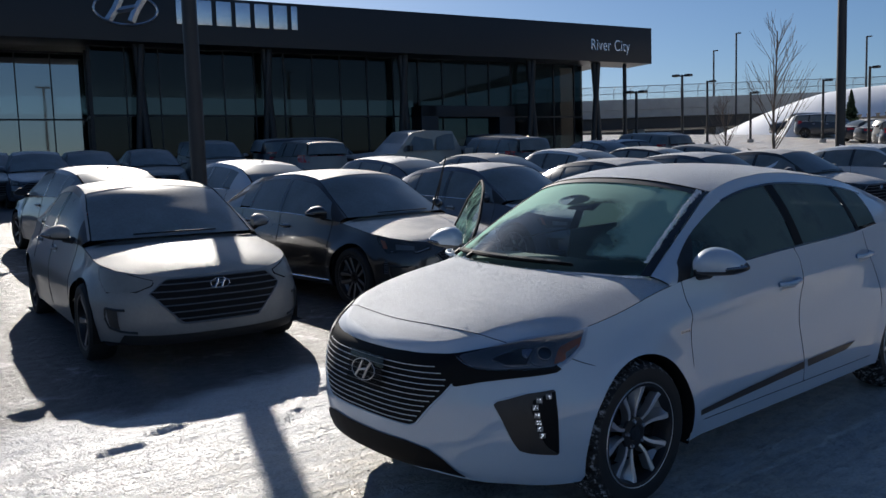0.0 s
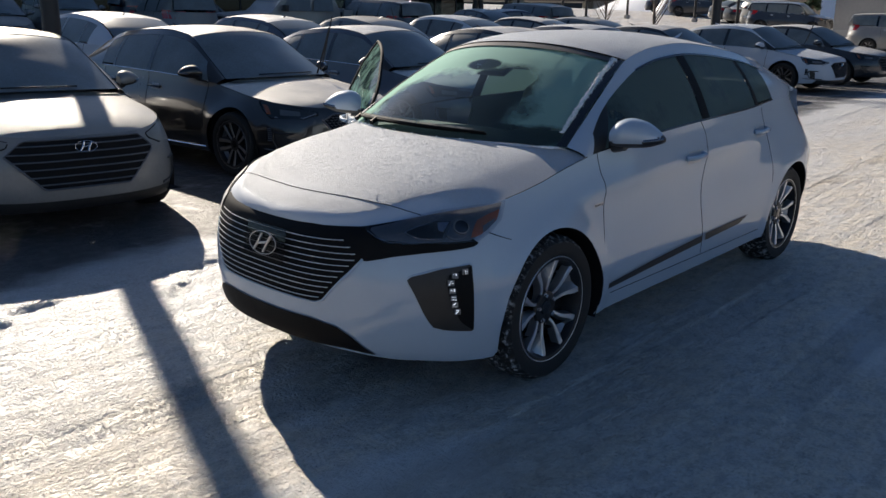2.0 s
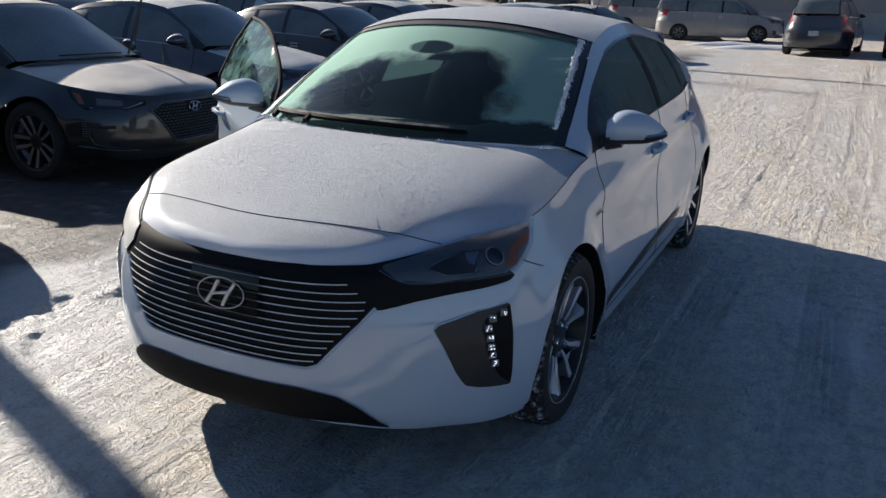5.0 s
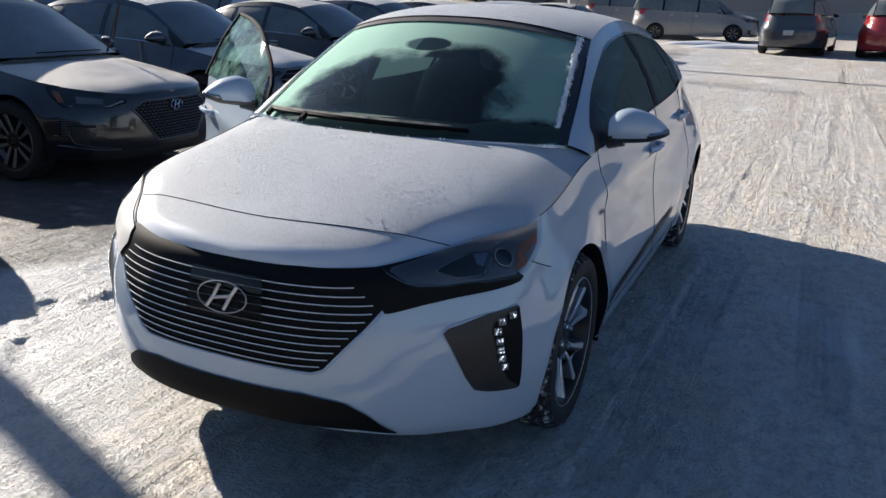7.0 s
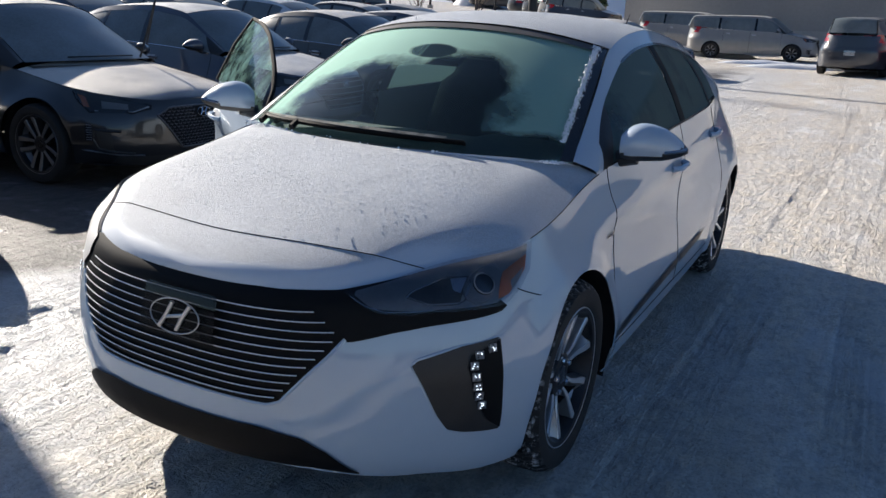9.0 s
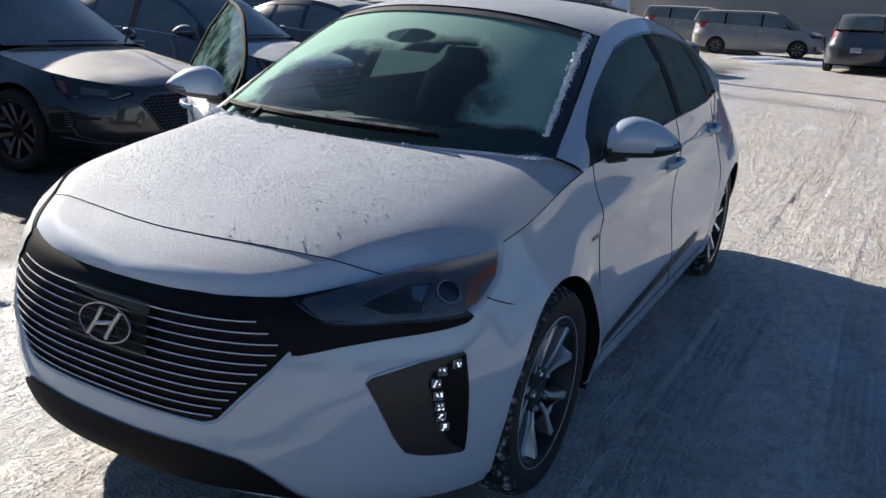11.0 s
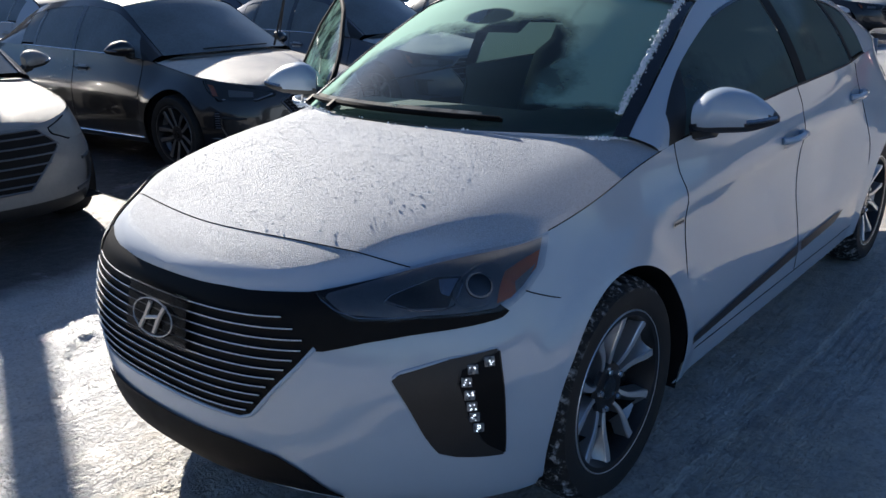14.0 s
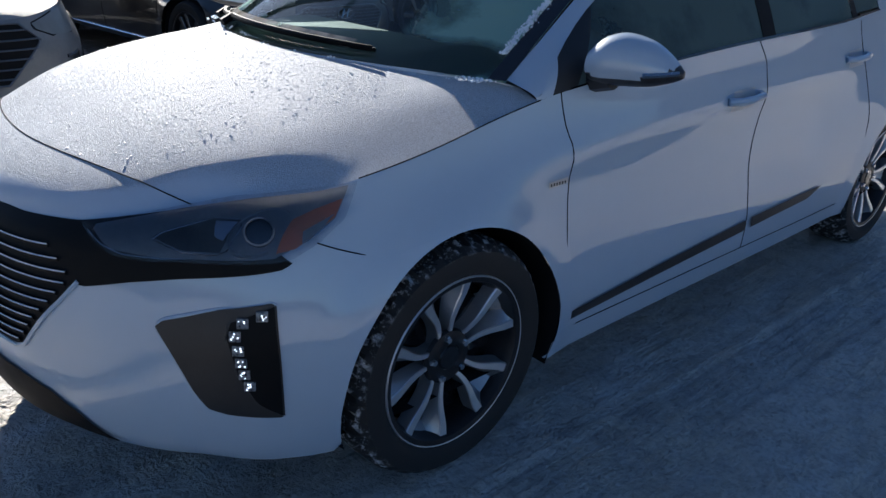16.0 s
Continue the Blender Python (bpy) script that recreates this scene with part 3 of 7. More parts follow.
def greenhouse(rail, belt, bulge, cuts):
    """Surfaces above the beltline. rail, belt: curves of parameter s -> Vector (left side); bulge: s -> Vector to the middle line.
    Returns functions roof(s, u) with u from -1 to 1, and side(s, v) with v 0 at the rail and 1 at the belt."""
    def roof(s, u):
        r = rail(s)
        b = bulge(s)
        k = 1 - abs(u) ** 2.3
        return Vector((r.x * u, r.y + b.y * k, r.z + b.z * k))

    def side(s, v):
        a, b = rail(s), belt(s)
        p = a.lerp(b, v)
        p.x += 0.022 * math.sin(math.pi * v)
        return p
    return roof, side


def path3(pts):
    fs = [hermite([(p[0], p[1 + i]) for p in pts]) for i in range(3)]
    return lambda s: Vector((fs[0](s), fs[1](s), fs[2](s)))


def sheet(f, s0, s1, t0, t1, n, m, off=0.0, flip=False, tweak=None):
    rows = []
    for i in range(n + 1):
        s = s0 + (s1 - s0) * i / n
        row = []
        for j in range(m + 1):
            t = t0 + (t1 - t0) * j / m
            p = f(s, t)
            if off:
                du, dv = f(s + 1e-3, t) - p, f(s, t + 1e-3) - p
                nn = du.cross(dv)
                if nn.length > 1e-12:
                    nn.normalize()
                    p = p - nn * (off if not flip else -off)
            row.append(p)
        rows.append(row)
    return grid(rows, flip=flip)


def split_faces(geo, namer):
    """Sort the faces of a sheet into named sheets by their middle."""
    V, F = geo
    out = {}
    for f in F:
        c = sum((V[i] for i in f), Vector()) / len(f)
        out.setdefault(namer(c), []).append(f)
    res = {}
    for k, fs in out.items():
        ids = sorted({i for f in fs for i in f})
        idx = {i: j for j, i in enumerate(ids)}
        res[k] = ([V[i] for i in ids], [tuple(idx[i] for i in f) for f in fs])
    return res


def corner_map(shp):
    """Around the nose: a degrees from the middle of the nose to the flank, z height."""
    def f(a, z):
        across, along = shp.plan_at(shp.plan_turn(radians(90 - a)))
        yn = shp.y1 - (shp.y1 - shp.yf(z)) * along
        return Vector((shp.width(yn, shp.frac(yn, z)) * across, yn, z))
    return f


def seams(car, lines, r=0.0017, material_=None, name="panel_gap"):
    for p in lines:
        part(name, tube(p, r, 5), material_ or SEAM, car)


def emblem_geo(w, h, t):
    """An oval ring with a slanted stroke pair inside, lying in the xz plane."""
    ring = tube([(w * math.cos(k * math.tau / 40), 0, h * math.sin(k * math.tau / 40)) for k in range(41)], t * 0.6, 6, cap=False)
    bars = []
    for sx in (-1, 1):
        bars.append(tube([(sx * w * 0.36 - 0.22 * w, 0, -h * 0.80), (sx * w * 0.32, 0, 0), (sx * w * 0.36 + 0.22 * w, 0, h * 0.80)], t * 1.9, 6))
    bars.append(tube([(-w * 0.36, 0, -h * 0.16), (0, 0, 0), (w * 0.36, 0, h * 0.16)], t * 1.6, 6))
    return join(ring, *bars)


def interior(car, x_wheel, z=0.0, dy=0.0):
    """dashboard, seats, wheel and tub behind the glass."""
    tub = join(box(-0.70, 0.45, 0.22, 0.70, 2.9, 0.26), box(-0.74, 0.5, 0.22, -0.70, 2.9, 0.72), box(0.70, 0.5, 0.22, 0.74, 2.9, 0.72), box(-0.7, 2.55, 0.22, 0.7, 2.6, 0.95), box(-0.7, 0.42, 0.22, 0.7, 0.47, 0.8))
    part("cabin_tub", tub, CLOTH, car)
    rows = []
    for i in range(11):
        t = i / 10
        y = 0.18 + 0.62 * t + dy
        zz = 0.90 + 0.055 * math.sin(min(1, t * 1.5) * 1.57) - 0.30 * smooth01((t - 0.72) / 0.28)
        rows.append([Vector((0.69 * u, y - 0.16 * (1 - u * u) * (1 - t), zz + (0.03 if u > 0.25 else 0) * math.sin(t * 3.14) - 0.012 * u * u)) for u in [-1 + k / 8 for k in range(17)]])
    part("dashboard", thick(grid(rows, flip=True), Vector((0, 0.02, -0.16))), DASH, car)
    wheel_ring = [(math.cos(k * math.tau / 32) * 0.185, 0, math.sin(k * math.tau / 32) * 0.185) for k in range(33)]
    sw = join(tube(wheel_ring, 0.015, 8, cap=False), box(-0.17, -0.01, -0.025, 0.17, 0.02, 0.025, 0.01), box(-0.03, -0.01, -0.17, 0.03, 0.02, 0.0, 0.01), box(-0.07, -0.03, -0.07, 0.07, 0.02, 0.06, 0.02), tube([(0, 0.0, 0), (0, -0.25, -0.10)], 0.03, 8))
    part("steering_wheel", moved(sw, pose(x_wheel, 0.86, 0.93, -24)), PLASTIC, car)
    for sx in (-0.36, 0.36):
        back = []
        for i in range(13):
            t = i / 12
            w = 0.24 - 0.06 * max(0, t - 0.55) / 0.45 if t < 0.86 else 0.135 - 0.03 * (t - 0.86) / 0.14
            d = 0.10 - 0.03 * t
            zz, yy = 0.42 + 0.78 * t, 1.45 + 0.24 * t
            back.append([Vector((sx + w * math.cos(a) * (abs(math.cos(a)) ** -0.35 if abs(math.cos(a)) > 0.05 else 1), yy + d * math.sin(a), zz)) for a in [k * math.tau / 20 for k in range(20)]])
        g = grid(back, close=True)
        g = (g[0], g[1] + [tuple(range(len(g[0]) - 20, len(g[0])))])
        part("front_seat", join(g, box(sx - 0.25, 0.95, 0.36, sx + 0.25, 1.50, 0.52, 0.06)), CLOTH, car)
    part("rear_bench", join(box(-0.62, 2.12, 0.38, 0.62, 2.50, 0.52, 0.05), moved(box(-0.62, 0, 0, 0.62, 0.14, 0.58, 0.05), pose(0, 2.42, 0.48, -16)), box(-0.50, 2.58, 1.00, -0.24, 2.68, 1.14, 0.04), box(0.24, 2.58, 1.00, 0.50, 2.68, 1.14, 0.04)), CLOTH, car)
    part("rear_view_mirror", join(box(-0.12, 0.80, 1.245, 0.12, 0.83, 1.30, 0.015), box(-0.02, 0.76, 1.29, 0.02, 0.81, 1.37, 0.008)), PLASTIC, car)
    part("sensor_housing", moved(box(-0.11, -0.16, -0.03, 0.07, 0.16, 0.0, 0.02), pose(0, 0.72, 1.315, 27)), PLASTIC, car)


def side_mirror(parent, m, paint, flip):
    """A door mirror: painted shell, black foot and edge, turn-signal strip; grown along +x."""
    high = hermite([(0, 0.092), (0.12, 0.118), (0.32, 0.130), (0.6, 0.116), (0.85, 0.080), (1, 0.045)])
    low = hermite([(0, 0.004), (0.2, -0.004), (0.6, 0.0), (0.9, 0.018), (1, 0.030)])
    deep = hermite([(0, 0.060), (0.25, 0.082), (0.6, 0.072), (0.9, 0.042), (1, 0.012)])
    rows = []
    for i in range(19):
        t = i / 18
        x = 0.036 + 0.224 * (1 - (1 - t) ** 1.25)
        tt = (x - 0.036) / 0.224
        zm, zh = (high(tt) + low(tt)) / 2, (high(tt) - low(tt)) / 2
        rows.append([Vector((x, -deep(tt) * max(-0.25, math.cos(a)) + 0.045 * tt, zm + zh * math.sin(a))) for a in [k * math.tau / 28 for k in range(28)]])
    V, F = grid(rows, close=True)
    F = F + [tuple(range(28))[::-1], tuple(range(18 * 28, 19 * 28))]
    sg = split_faces((V, F), lambda c: "foot" if c.z < low((c.x - 0.036) / 0.224) + 0.024 + 0.10 * max(0, c.x - 0.17) else "shell")
    fix = (lambda g: mirror_x(g)) if flip else (lambda g: g)
    M = lambda g: moved(fix(g), m)
    mir = part("door_mirror", M(sg["shell"]), paint, parent, "painted door mirror housing")
    arm = tube([(-0.03, 0.02, -0.01), (0.03, 0.01, 0.0), (0.09, 0.0, 0.015)], 0.03, 8)
    part("mirror_foot", M(join(sg["foot"], arm)), PLASTIC, mir, "black mirror foot")
    part("turn_signal", M(tube([(0.185, -0.034, 0.036), (0.222, -0.012, 0.040), (0.254, 0.022, 0.044)], 0.007, 6)), REFLECTOR, mir)
    part("mirror_glass", M(box(0.06, 0.016, 0.030, 0.19, 0.022, 0.095, 0.004)), CHROME, mir)
    return mir


def handle_at(parent, shp, y, z, sgn, paint):
    pts = [Vector((sgn * (shp.side(yy, z) + o), yy, z + dz)) for yy, o, dz in ((y - 0.10, 0.004, 0), (y - 0.07, 0.030, 0.003), (y, 0.036, 0.006), (y + 0.07, 0.030, 0.008), (y + 0.10, 0.004, 0.008))]
    part("door_handle", tube(pts, 0.013, 8), paint, parent)
    cup = skin([(y - 0.075, z - 0.035), (y + 0.075, z - 0.03)], [(y - 0.06, z + 0.028), (y + 0.07, z + 0.032)], 8, 3, lambda a, b: Vector((shp.side(a, b), a, b)), 0.002)
    part("handle_recess", cup if sgn > 0 else mirror_x(cup), material_recess, parent)


CELL = glass_material("clear_lamp_cell", (0.55, 0.56, 0.58), frost=0.6, frost_scale=160.0, frost_tint=(0.36, 0.37, 0.39), through=0.3)
BRONZE = material("tinted_reflector", (0.055, 0.048, 0.044), 0.3, metal=0.5, vary=0.4, scale=18)
PROJECTOR = material("projector_lens", (0.05, 0.055, 0.065), 0.12, vary=0.1, coat=1.0)
SMOKE = glass_material("smoky_plate", (0.28, 0.29, 0.31))
DULL_CHROME = material("dulled_chrome", (0.50, 0.50, 0.50), 0.38, metal=0.7, vary=0.15, scale=30)
BAR_EDGE = material("bright_slat_edge", (0.75, 0.76, 0.77), 0.4, metal=0.25, vary=0.1, scale=10)
material_recess = material("shaded_recess_paint", (0.42, 0.43, 0.45), 0.5, vary=0.05)

# Rime whose brown tint also stands for the sunlit dashboard edge.
RIME_EDGE = glass_material("rimed_glass_edge", (0.55, 0.60, 0.58), frost=0.62, frost_scale=12.0, frost_tint=(0.60, 0.56, 0.48), through=0.35)
BAND = material("dusty_shade_band", (0.075, 0.07, 0.065), 0.5, vary=0.2, scale=8)

HERO = Shape(
    half=0.874, base=2.70,
    nose=[(0.17, -0.78), (0.22, -0.83), (0.28, -0.85), (0.40, -0.862), (0.50, -0.862), (0.60, -0.848), (0.68, -0.826), (0.72, -0.79), (0.76, -0.725), (0.80, -0.665), (0.90, -0.56)],
    tail=[(0.25, 3.42), (0.45, 3.56), (0.70, 3.56), (0.9, 3.50), (1.0, 3.44), (1.08, 3.36)],
    top=[(-0.84, 0.698), (-0.80, 0.702), (-0.7, 0.718), (-0.543, 0.757), (-0.4, 0.784), (-0.253, 0.812), (0.0, 0.856), (0.175, 0.892), (0.4, 0.935), (0.7, 0.968), (1.29, 1.005), (2.0, 1.03), (2.45, 1.055), (2.9, 1.07), (3.3, 1.04), (3.55, 1.0)],
    bottom=[(-0.86, 0.235), (-0.78, 0.222), (-0.62, 0.192), (-0.5, 0.19), (0.4, 0.21), (2.2, 0.22), (2.9, 0.24), (3.5, 0.28)],
    narrow=[(-0.5, 0.96), (-0.25, 0.933), (0.175, 0.893), (0.4, 0.91), (0.7, 0.94), (1.3, 0.945), (2.0, 0.925), (2.5, 0.87), (3.3, 0.80)],
    hood=[(-0.84, 0.69), (-0.80, 0.735), (-0.74, 0.772), (-0.66, 0.806), (-0.6, 0.828), (-0.5, 0.866), (-0.37, 0.908), (-0.25, 0.937), (-0.1, 0.962), (0.0, 0.973), (0.3, 0.995), (2.9, 1.10), (3.2, 1.08), (3.5, 1.02)],
    cowl=0.30, e=3.0, blunt=[(0, 3.4), (33, 3.4), (48, 2.72), (60, 2.68), (90, 2.6)], crown=4.5, waist=True, crease=[(-0.70, 0.84), (-0.55, 0.84), (-0.4, 0.82), (-0.26, 0.81), (0.0, 0.82), (0.25, 0.86)])


def hero_car():
    car = new("hatchback_car")
    tagged(car, "white frosted hybrid hatchback with its passenger door open, on packed snow", "car")
    shp = HERO
    A = corner_map(shp)
    FR = lambda x, z: Vector((x, shp.front(x, z), z))
    SD = lambda y, z: Vector((shp.side(y, z), y, z))
    arches = ((0.0, 0.315, 0.352), (2.665, 0.315, 0.352))
    DOOR0, DOOR1, DOOR2 = 0.392, 1.385, 2.30

    def namer(c):
        d = math.hypot(c.y - 2.665, c.z - 0.315)
        if c.z < 0.285 and 0.36 < c.y < 2.36:
            return "side_sill" if c.x > 0 else "side_sill_right"
        if DOOR0 < c.y < DOOR1:
            return "front_door" if c.x > 0 else "open_door"
        if DOOR1 <= c.y < DOOR2 - 0.16 * max(0, (c.z - 0.62)) and d > 0.44:
            return "rear_door" if c.x > 0 else "rear_door_right"
        if c.y < -0.04 and c.z < 0.66 or c.y < -0.6:
            return "front_bumper"
        if c.y < DOOR0:
            return "front_wing" if c.x > 0 else "front_wing_right"
        if c.z < 0.62 and c.y > 2.95:
            return "rear_bumper"
        return "quarter_panel" if c.x > 0 else "quarter_panel_right"

    groups = split_faces(shp.shell(arches, nv=26), namer)
    open_leaf = groups.pop("open_door")
    obs = {}
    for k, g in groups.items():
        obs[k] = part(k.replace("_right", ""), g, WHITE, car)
    doorl = obs["front_door"]
    # bonnet and nose panel
    deck = split_faces(shp.deck(0.31, 61, lambda x: 0.300 - 0.305 * (1 - min(1, abs(x) / 0.70) ** 2.3) - 0.012 * max(0, 1 - (x / 0.66) ** 4)), lambda c: "nose_panel" if c.y < -0.678 + 0.40 * c.x**2 else "bonnet")
    bonnet = part("bonnet", deck["bonnet"], WHITE_FROST, car, "bonnet rimed with frost")
    part("nose_panel", deck["nose_panel"], WHITE_FROST, car)
    cut = [(x, -0.678 + 0.40 * x * x) for x in [-0.578 + 1.156 * k / 40 for k in range(41)]]
    edge = [-0.25 + 0.56 * k / 16 for k in range(17)]
    front_gap, rear_gap = hermite([(0.29, 0.392), (0.5, 0.385), (0.70, 0.392), (0.79, 0.402), (0.85, 0.390), (0.93, 0.380)]), hermite([(0.29, 1.392), (0.345, 1.385), (0.6, 1.362), (0.78, 1.395), (0.92, 1.405), (1.02, 1.335)])
    lines = [[Vector((x, y, shp.hood_z(x, y) + 0.0005)) for x, y in cut]]
    for sgn in (1, -1):
        lines.append([Vector((sgn * (shp.side(y, shp.top(y)) + 0.001), y, shp.top(y) + 0.001)) for y in edge])
        for gap, y_ in ((front_gap, DOOR0), (rear_gap, DOOR1)):
            lines.append([Vector((sgn * (shp.side(gap(z), z) + 0.0005), gap(z), z)) for z in [0.29 + (shp.top(y_) - 0.29) * k / 30 for k in range(31)]])
        lines.append([Vector((sgn * (shp.side(y, 0.286) + 0.0005), y, 0.286)) for y in [0.37 + 1.95 * k / 30 for k in range(31)]])
        rr = [(2.30 - 0.16 * max(0, z - 0.62), z) for z in [0.50 + 0.53 * k / 16 for k in range(17)]]
        lines.append([Vector((sgn * (shp.side(y, z) + 0.0005), y, z)) for y, z in rr])
        lines.append([Vector((sgn * (p.x + 0.0005), p.y, p.z)) for p in [A(62.8 + 15.5 * k / 10, 0.702 - 0.094 * k / 10) for k in range(11)]])
    seams(car, lines)
    # black nose mask, lamps
    for sgn in (1, -1):
        fx = (lambda g: g) if sgn > 0 else mirror_x
        mask = skin([(0, 0.655), (18, 0.655), (24, 0.615), (26.3, 0.597), (35, 0.620), (49, 0.643), (58.4, 0.658), (59.6, 0.667)], [(0, 0.706), (12, 0.708), (23.2, 0.718)] + ([(38.7, 0.757), (50, 0.777)] if sgn > 0 else [(32, 0.705), (45, 0.69)]) + [(59.8, 0.670)], 56, 8, A, 0.003)
        part("nose_mask", fx(mask), MASK, car)
        lamp_lo, lamp_hi = [(24.4, 0.712), (28.4, 0.687), (32.3, 0.667), (39, 0.664), (49, 0.670), (58.0, 0.674), (59.4, 0.675), (63, 0.702), (65.2, 0.739)], [(24.6, 0.716), (32, 0.738), (38.7, 0.762), (44.6, 0.779), (55, 0.799), (64.2, 0.811)]
        if sgn < 0:
            lamp_lo = [(24.5, 0.66), (29, 0.612), (45, 0.630), (60, 0.66), (65.5, 0.739)]
            lamp_hi = [(a, z - 0.010) for a, z in lamp_hi]
        lamp = part("headlamp", fx(skin(lamp_lo, lamp_hi, 40, 8, A, 0.010 if sgn > 0 else 0.008)), LENS if sgn > 0 else FROST_LENS, car, "dark headlamp behind a dusty lens" if sgn > 0 else "headlamp white with frost")
        part("lamp_bowl", fx(skin([(26.5, 0.709), (31, 0.680), (40, 0.671), (58, 0.682), (63.8, 0.742)], [(26.5, 0.717), (38, 0.756), (50, 0.784), (63.2, 0.803)], 24, 6, A, 0.0045)), BOWL, lamp)
        part("lens_edge", fx(tube(resample([A(a, z) + Vector((0, -0.006, 0)) for a, z in ((26.0, 0.708), (29.5, 0.688), (33.5, 0.674), (40, 0.671), (57.0, 0.680), (62, 0.712), (64.0, 0.742), (63.4, 0.80))], 40), 0.0016, 5)), REFLECTOR, lamp)
        part("lamp_chamber", fx(skin([(37.2, 0.707), (42.9, 0.687), (49.2, 0.690)], [(38.0, 0.716), (44.4, 0.744), (49.8, 0.745)], 10, 4, A, 0.0052)), BRONZE, lamp)
        part("chamber_edge", fx(tube(resample([A(a, z) + Vector((0.003, -0.005, 0)) for a, z in ((37.4, 0.706), (38.2, 0.718), (44.4, 0.746), (49.3, 0.748), (50.4, 0.735), (50.2, 0.696), (48.6, 0.687), (43, 0.686), (37.4, 0.706))], 40), 0.0016, 5)), REFLECTOR, lamp)
        for a, z, r, mat_ in ((53.6, 0.728, 0.032, PROJECTOR),):
            p = A(a, z)
            nrm = (A(a + 0.5, z) - p).cross(A(a, z + 0.01) - p).normalized()
            q = nrm.to_track_quat("X", "Z").to_matrix().to_4x4()
            part("projector", fx(moved(lathe([(r, 0.002), (r, 0.0085), (r * 0.90, 0.008), (r * 0.82, 0.005), (r * 0.6, 0.0075), (0, 0.0085)], 24), Matrix.Translation(p) @ q)), mat_, lamp)
            part("projector_ring", fx(moved(lathe([(r, 0.0075), (r * 0.97, 0.0092), (r * 0.86, 0.0092), (r * 0.84, 0.007)], 28), Matrix.Translation(p) @ q)), BOWL, lamp)
        part("projector_shroud", fx(tube(resample([A(53.6 + 4.3 * math.cos(w), 0.728 + 0.041 * math.sin(w)) + Vector((0.002, -0.004, 0)) for w in [0.9 + 4.5 * k / 16 for k in range(17)]], 30), 0.0036, 6)), BOWL, lamp)
        for k in range(5):
            part("lamp_rib", fx(tube(resample([A(28.6 + 1.5 * k, 0.704 - 0.003 * k) + Vector((0, -0.005, 0)), A(30.2 + 1.5 * k, 0.711 + 0.001 * k) + Vector((0, -0.005, 0)), A(31.5 + 1.5 * k, 0.722 + 0.001 * k) + Vector((0, -0.005, 0))], 8), 0.0013, 5)), REFLECTOR, lamp)
        part("reflector_strip", fx(skin([(47.2, 0.716), (48.9, 0.710)], [(45.6, 0.740), (49.2, 0.742)], 8, 4, A, 0.0062)), REFLECTOR, lamp)
        part("reflector_strip", fx(skin([(29.0, 0.694), (33.0, 0.677)], [(30.6, 0.706), (36.0, 0.684)], 6, 4, A, 0.0062)), BOWL, lamp)
        part("side_marker", fx(skin([(57.4, 0.690), (60.2, 0.697), (63.6, 0.745)], [(57.4, 0.748), (60, 0.765), (63.2, 0.778)], 6, 5, A, 0.0075)), AMBER, lamp)
        part("reflector_strip", fx(skin([(60.6, 0.704), (62.6, 0.728)], [(60.0, 0.726), (63.2, 0.752)], 4, 3, A, 0.0085)), BOWL, lamp)
        # lower lamp pocket with its light string
        lo = [(44.3, 0.392), (46.6, 0.352), (49.5, 0.343), (57.8, 0.333), (58.2, 0.338)]
        hi = [(38.9, 0.536), (40.0, 0.550), (49, 0.581), (57.0, 0.596), (57.6, 0.590)]
        pocket = part("lamp_pocket", fx(skin(lo, hi, 30, 12, A, 0.004)), PLASTIC, car, "black triangular lamp pocket in the bumper")
        rim = [A(a, z) for a, z in lo + hi[::-1] + lo[:1]]
        part("pocket_rim", fx(tube(resample(rim, 90), 0.0045, 6)), WHITE, pocket)
        # flat black sheet for the dark of the recess that the fin bounds
        part("pocket_fin", fx(skin([(57.9, 0.340), (54.5, 0.375), (51.8, 0.443), (50.4, 0.525), (50.9, 0.556), (57.2, 0.589)], [(57.9, 0.340), (57.7, 0.45), (57.3, 0.589)], 20, 6, A, 0.0065)), MASK, pocket)
        part("fin_edge", fx(tube(resample([A(a, z) for a, z in ((57.5, 0.345), (54.3, 0.375), (51.6, 0.443), (50.2, 0.525), (50.7, 0.556), (56.8, 0.588))], 30), 0.0055, 6)), PLASTIC, pocket)
        spark = random.Random(3)
        for a, z in ((55.6, 0.571), (52.9, 0.557), (51.7, 0.530), (52.0, 0.500), (52.3, 0.473), (52.7, 0.446), (53.4, 0.419)):
            p = A(a, z)
            nrm = (A(a + 0.5, z) - p).cross(A(a, z + 0.01) - p).normalized()
            to = Matrix.Translation(p) @ nrm.to_track_quat("X", "Z").to_matrix().to_4x4()
            for k in range(5):
                rr = spark.uniform(0.0011, 0.0026)
                led = moved(lathe([(0.0, 0.0125), (rr * 0.7, 0.012), (rr, 0.010)], 6), to @ Matrix.Translation((0, spark.uniform(-0.008, 0.008), spark.uniform(-0.007, 0.007))))
                part("led", fx(led), DRL, pocket)
            cell = moved(box(-0.012, -0.011, 0.0, 0.012, 0.011, 0.009, 0.006), Matrix.Translation(p) @ nrm.to_track_quat("Z", "Y").to_matrix().to_4x4())
            part("led_cell", fx(cell), CELL, pocket)
    # grille
    gz = hermite([(0.412, 0.285), (0.425, 0.325), (0.50, 0.390), (0.56, 0.440), (0.607, 0.466), (0.64, 0.438), (0.672, 0.395)])
    half_lo, half_hi = [(0.474, 0.607), (0.442, 0.56), (0.392, 0.50), (0.330, 0.425), (0.295, 0.412)], [(0.474, 0.607), (0.448, 0.645), (0.405, 0.674)]
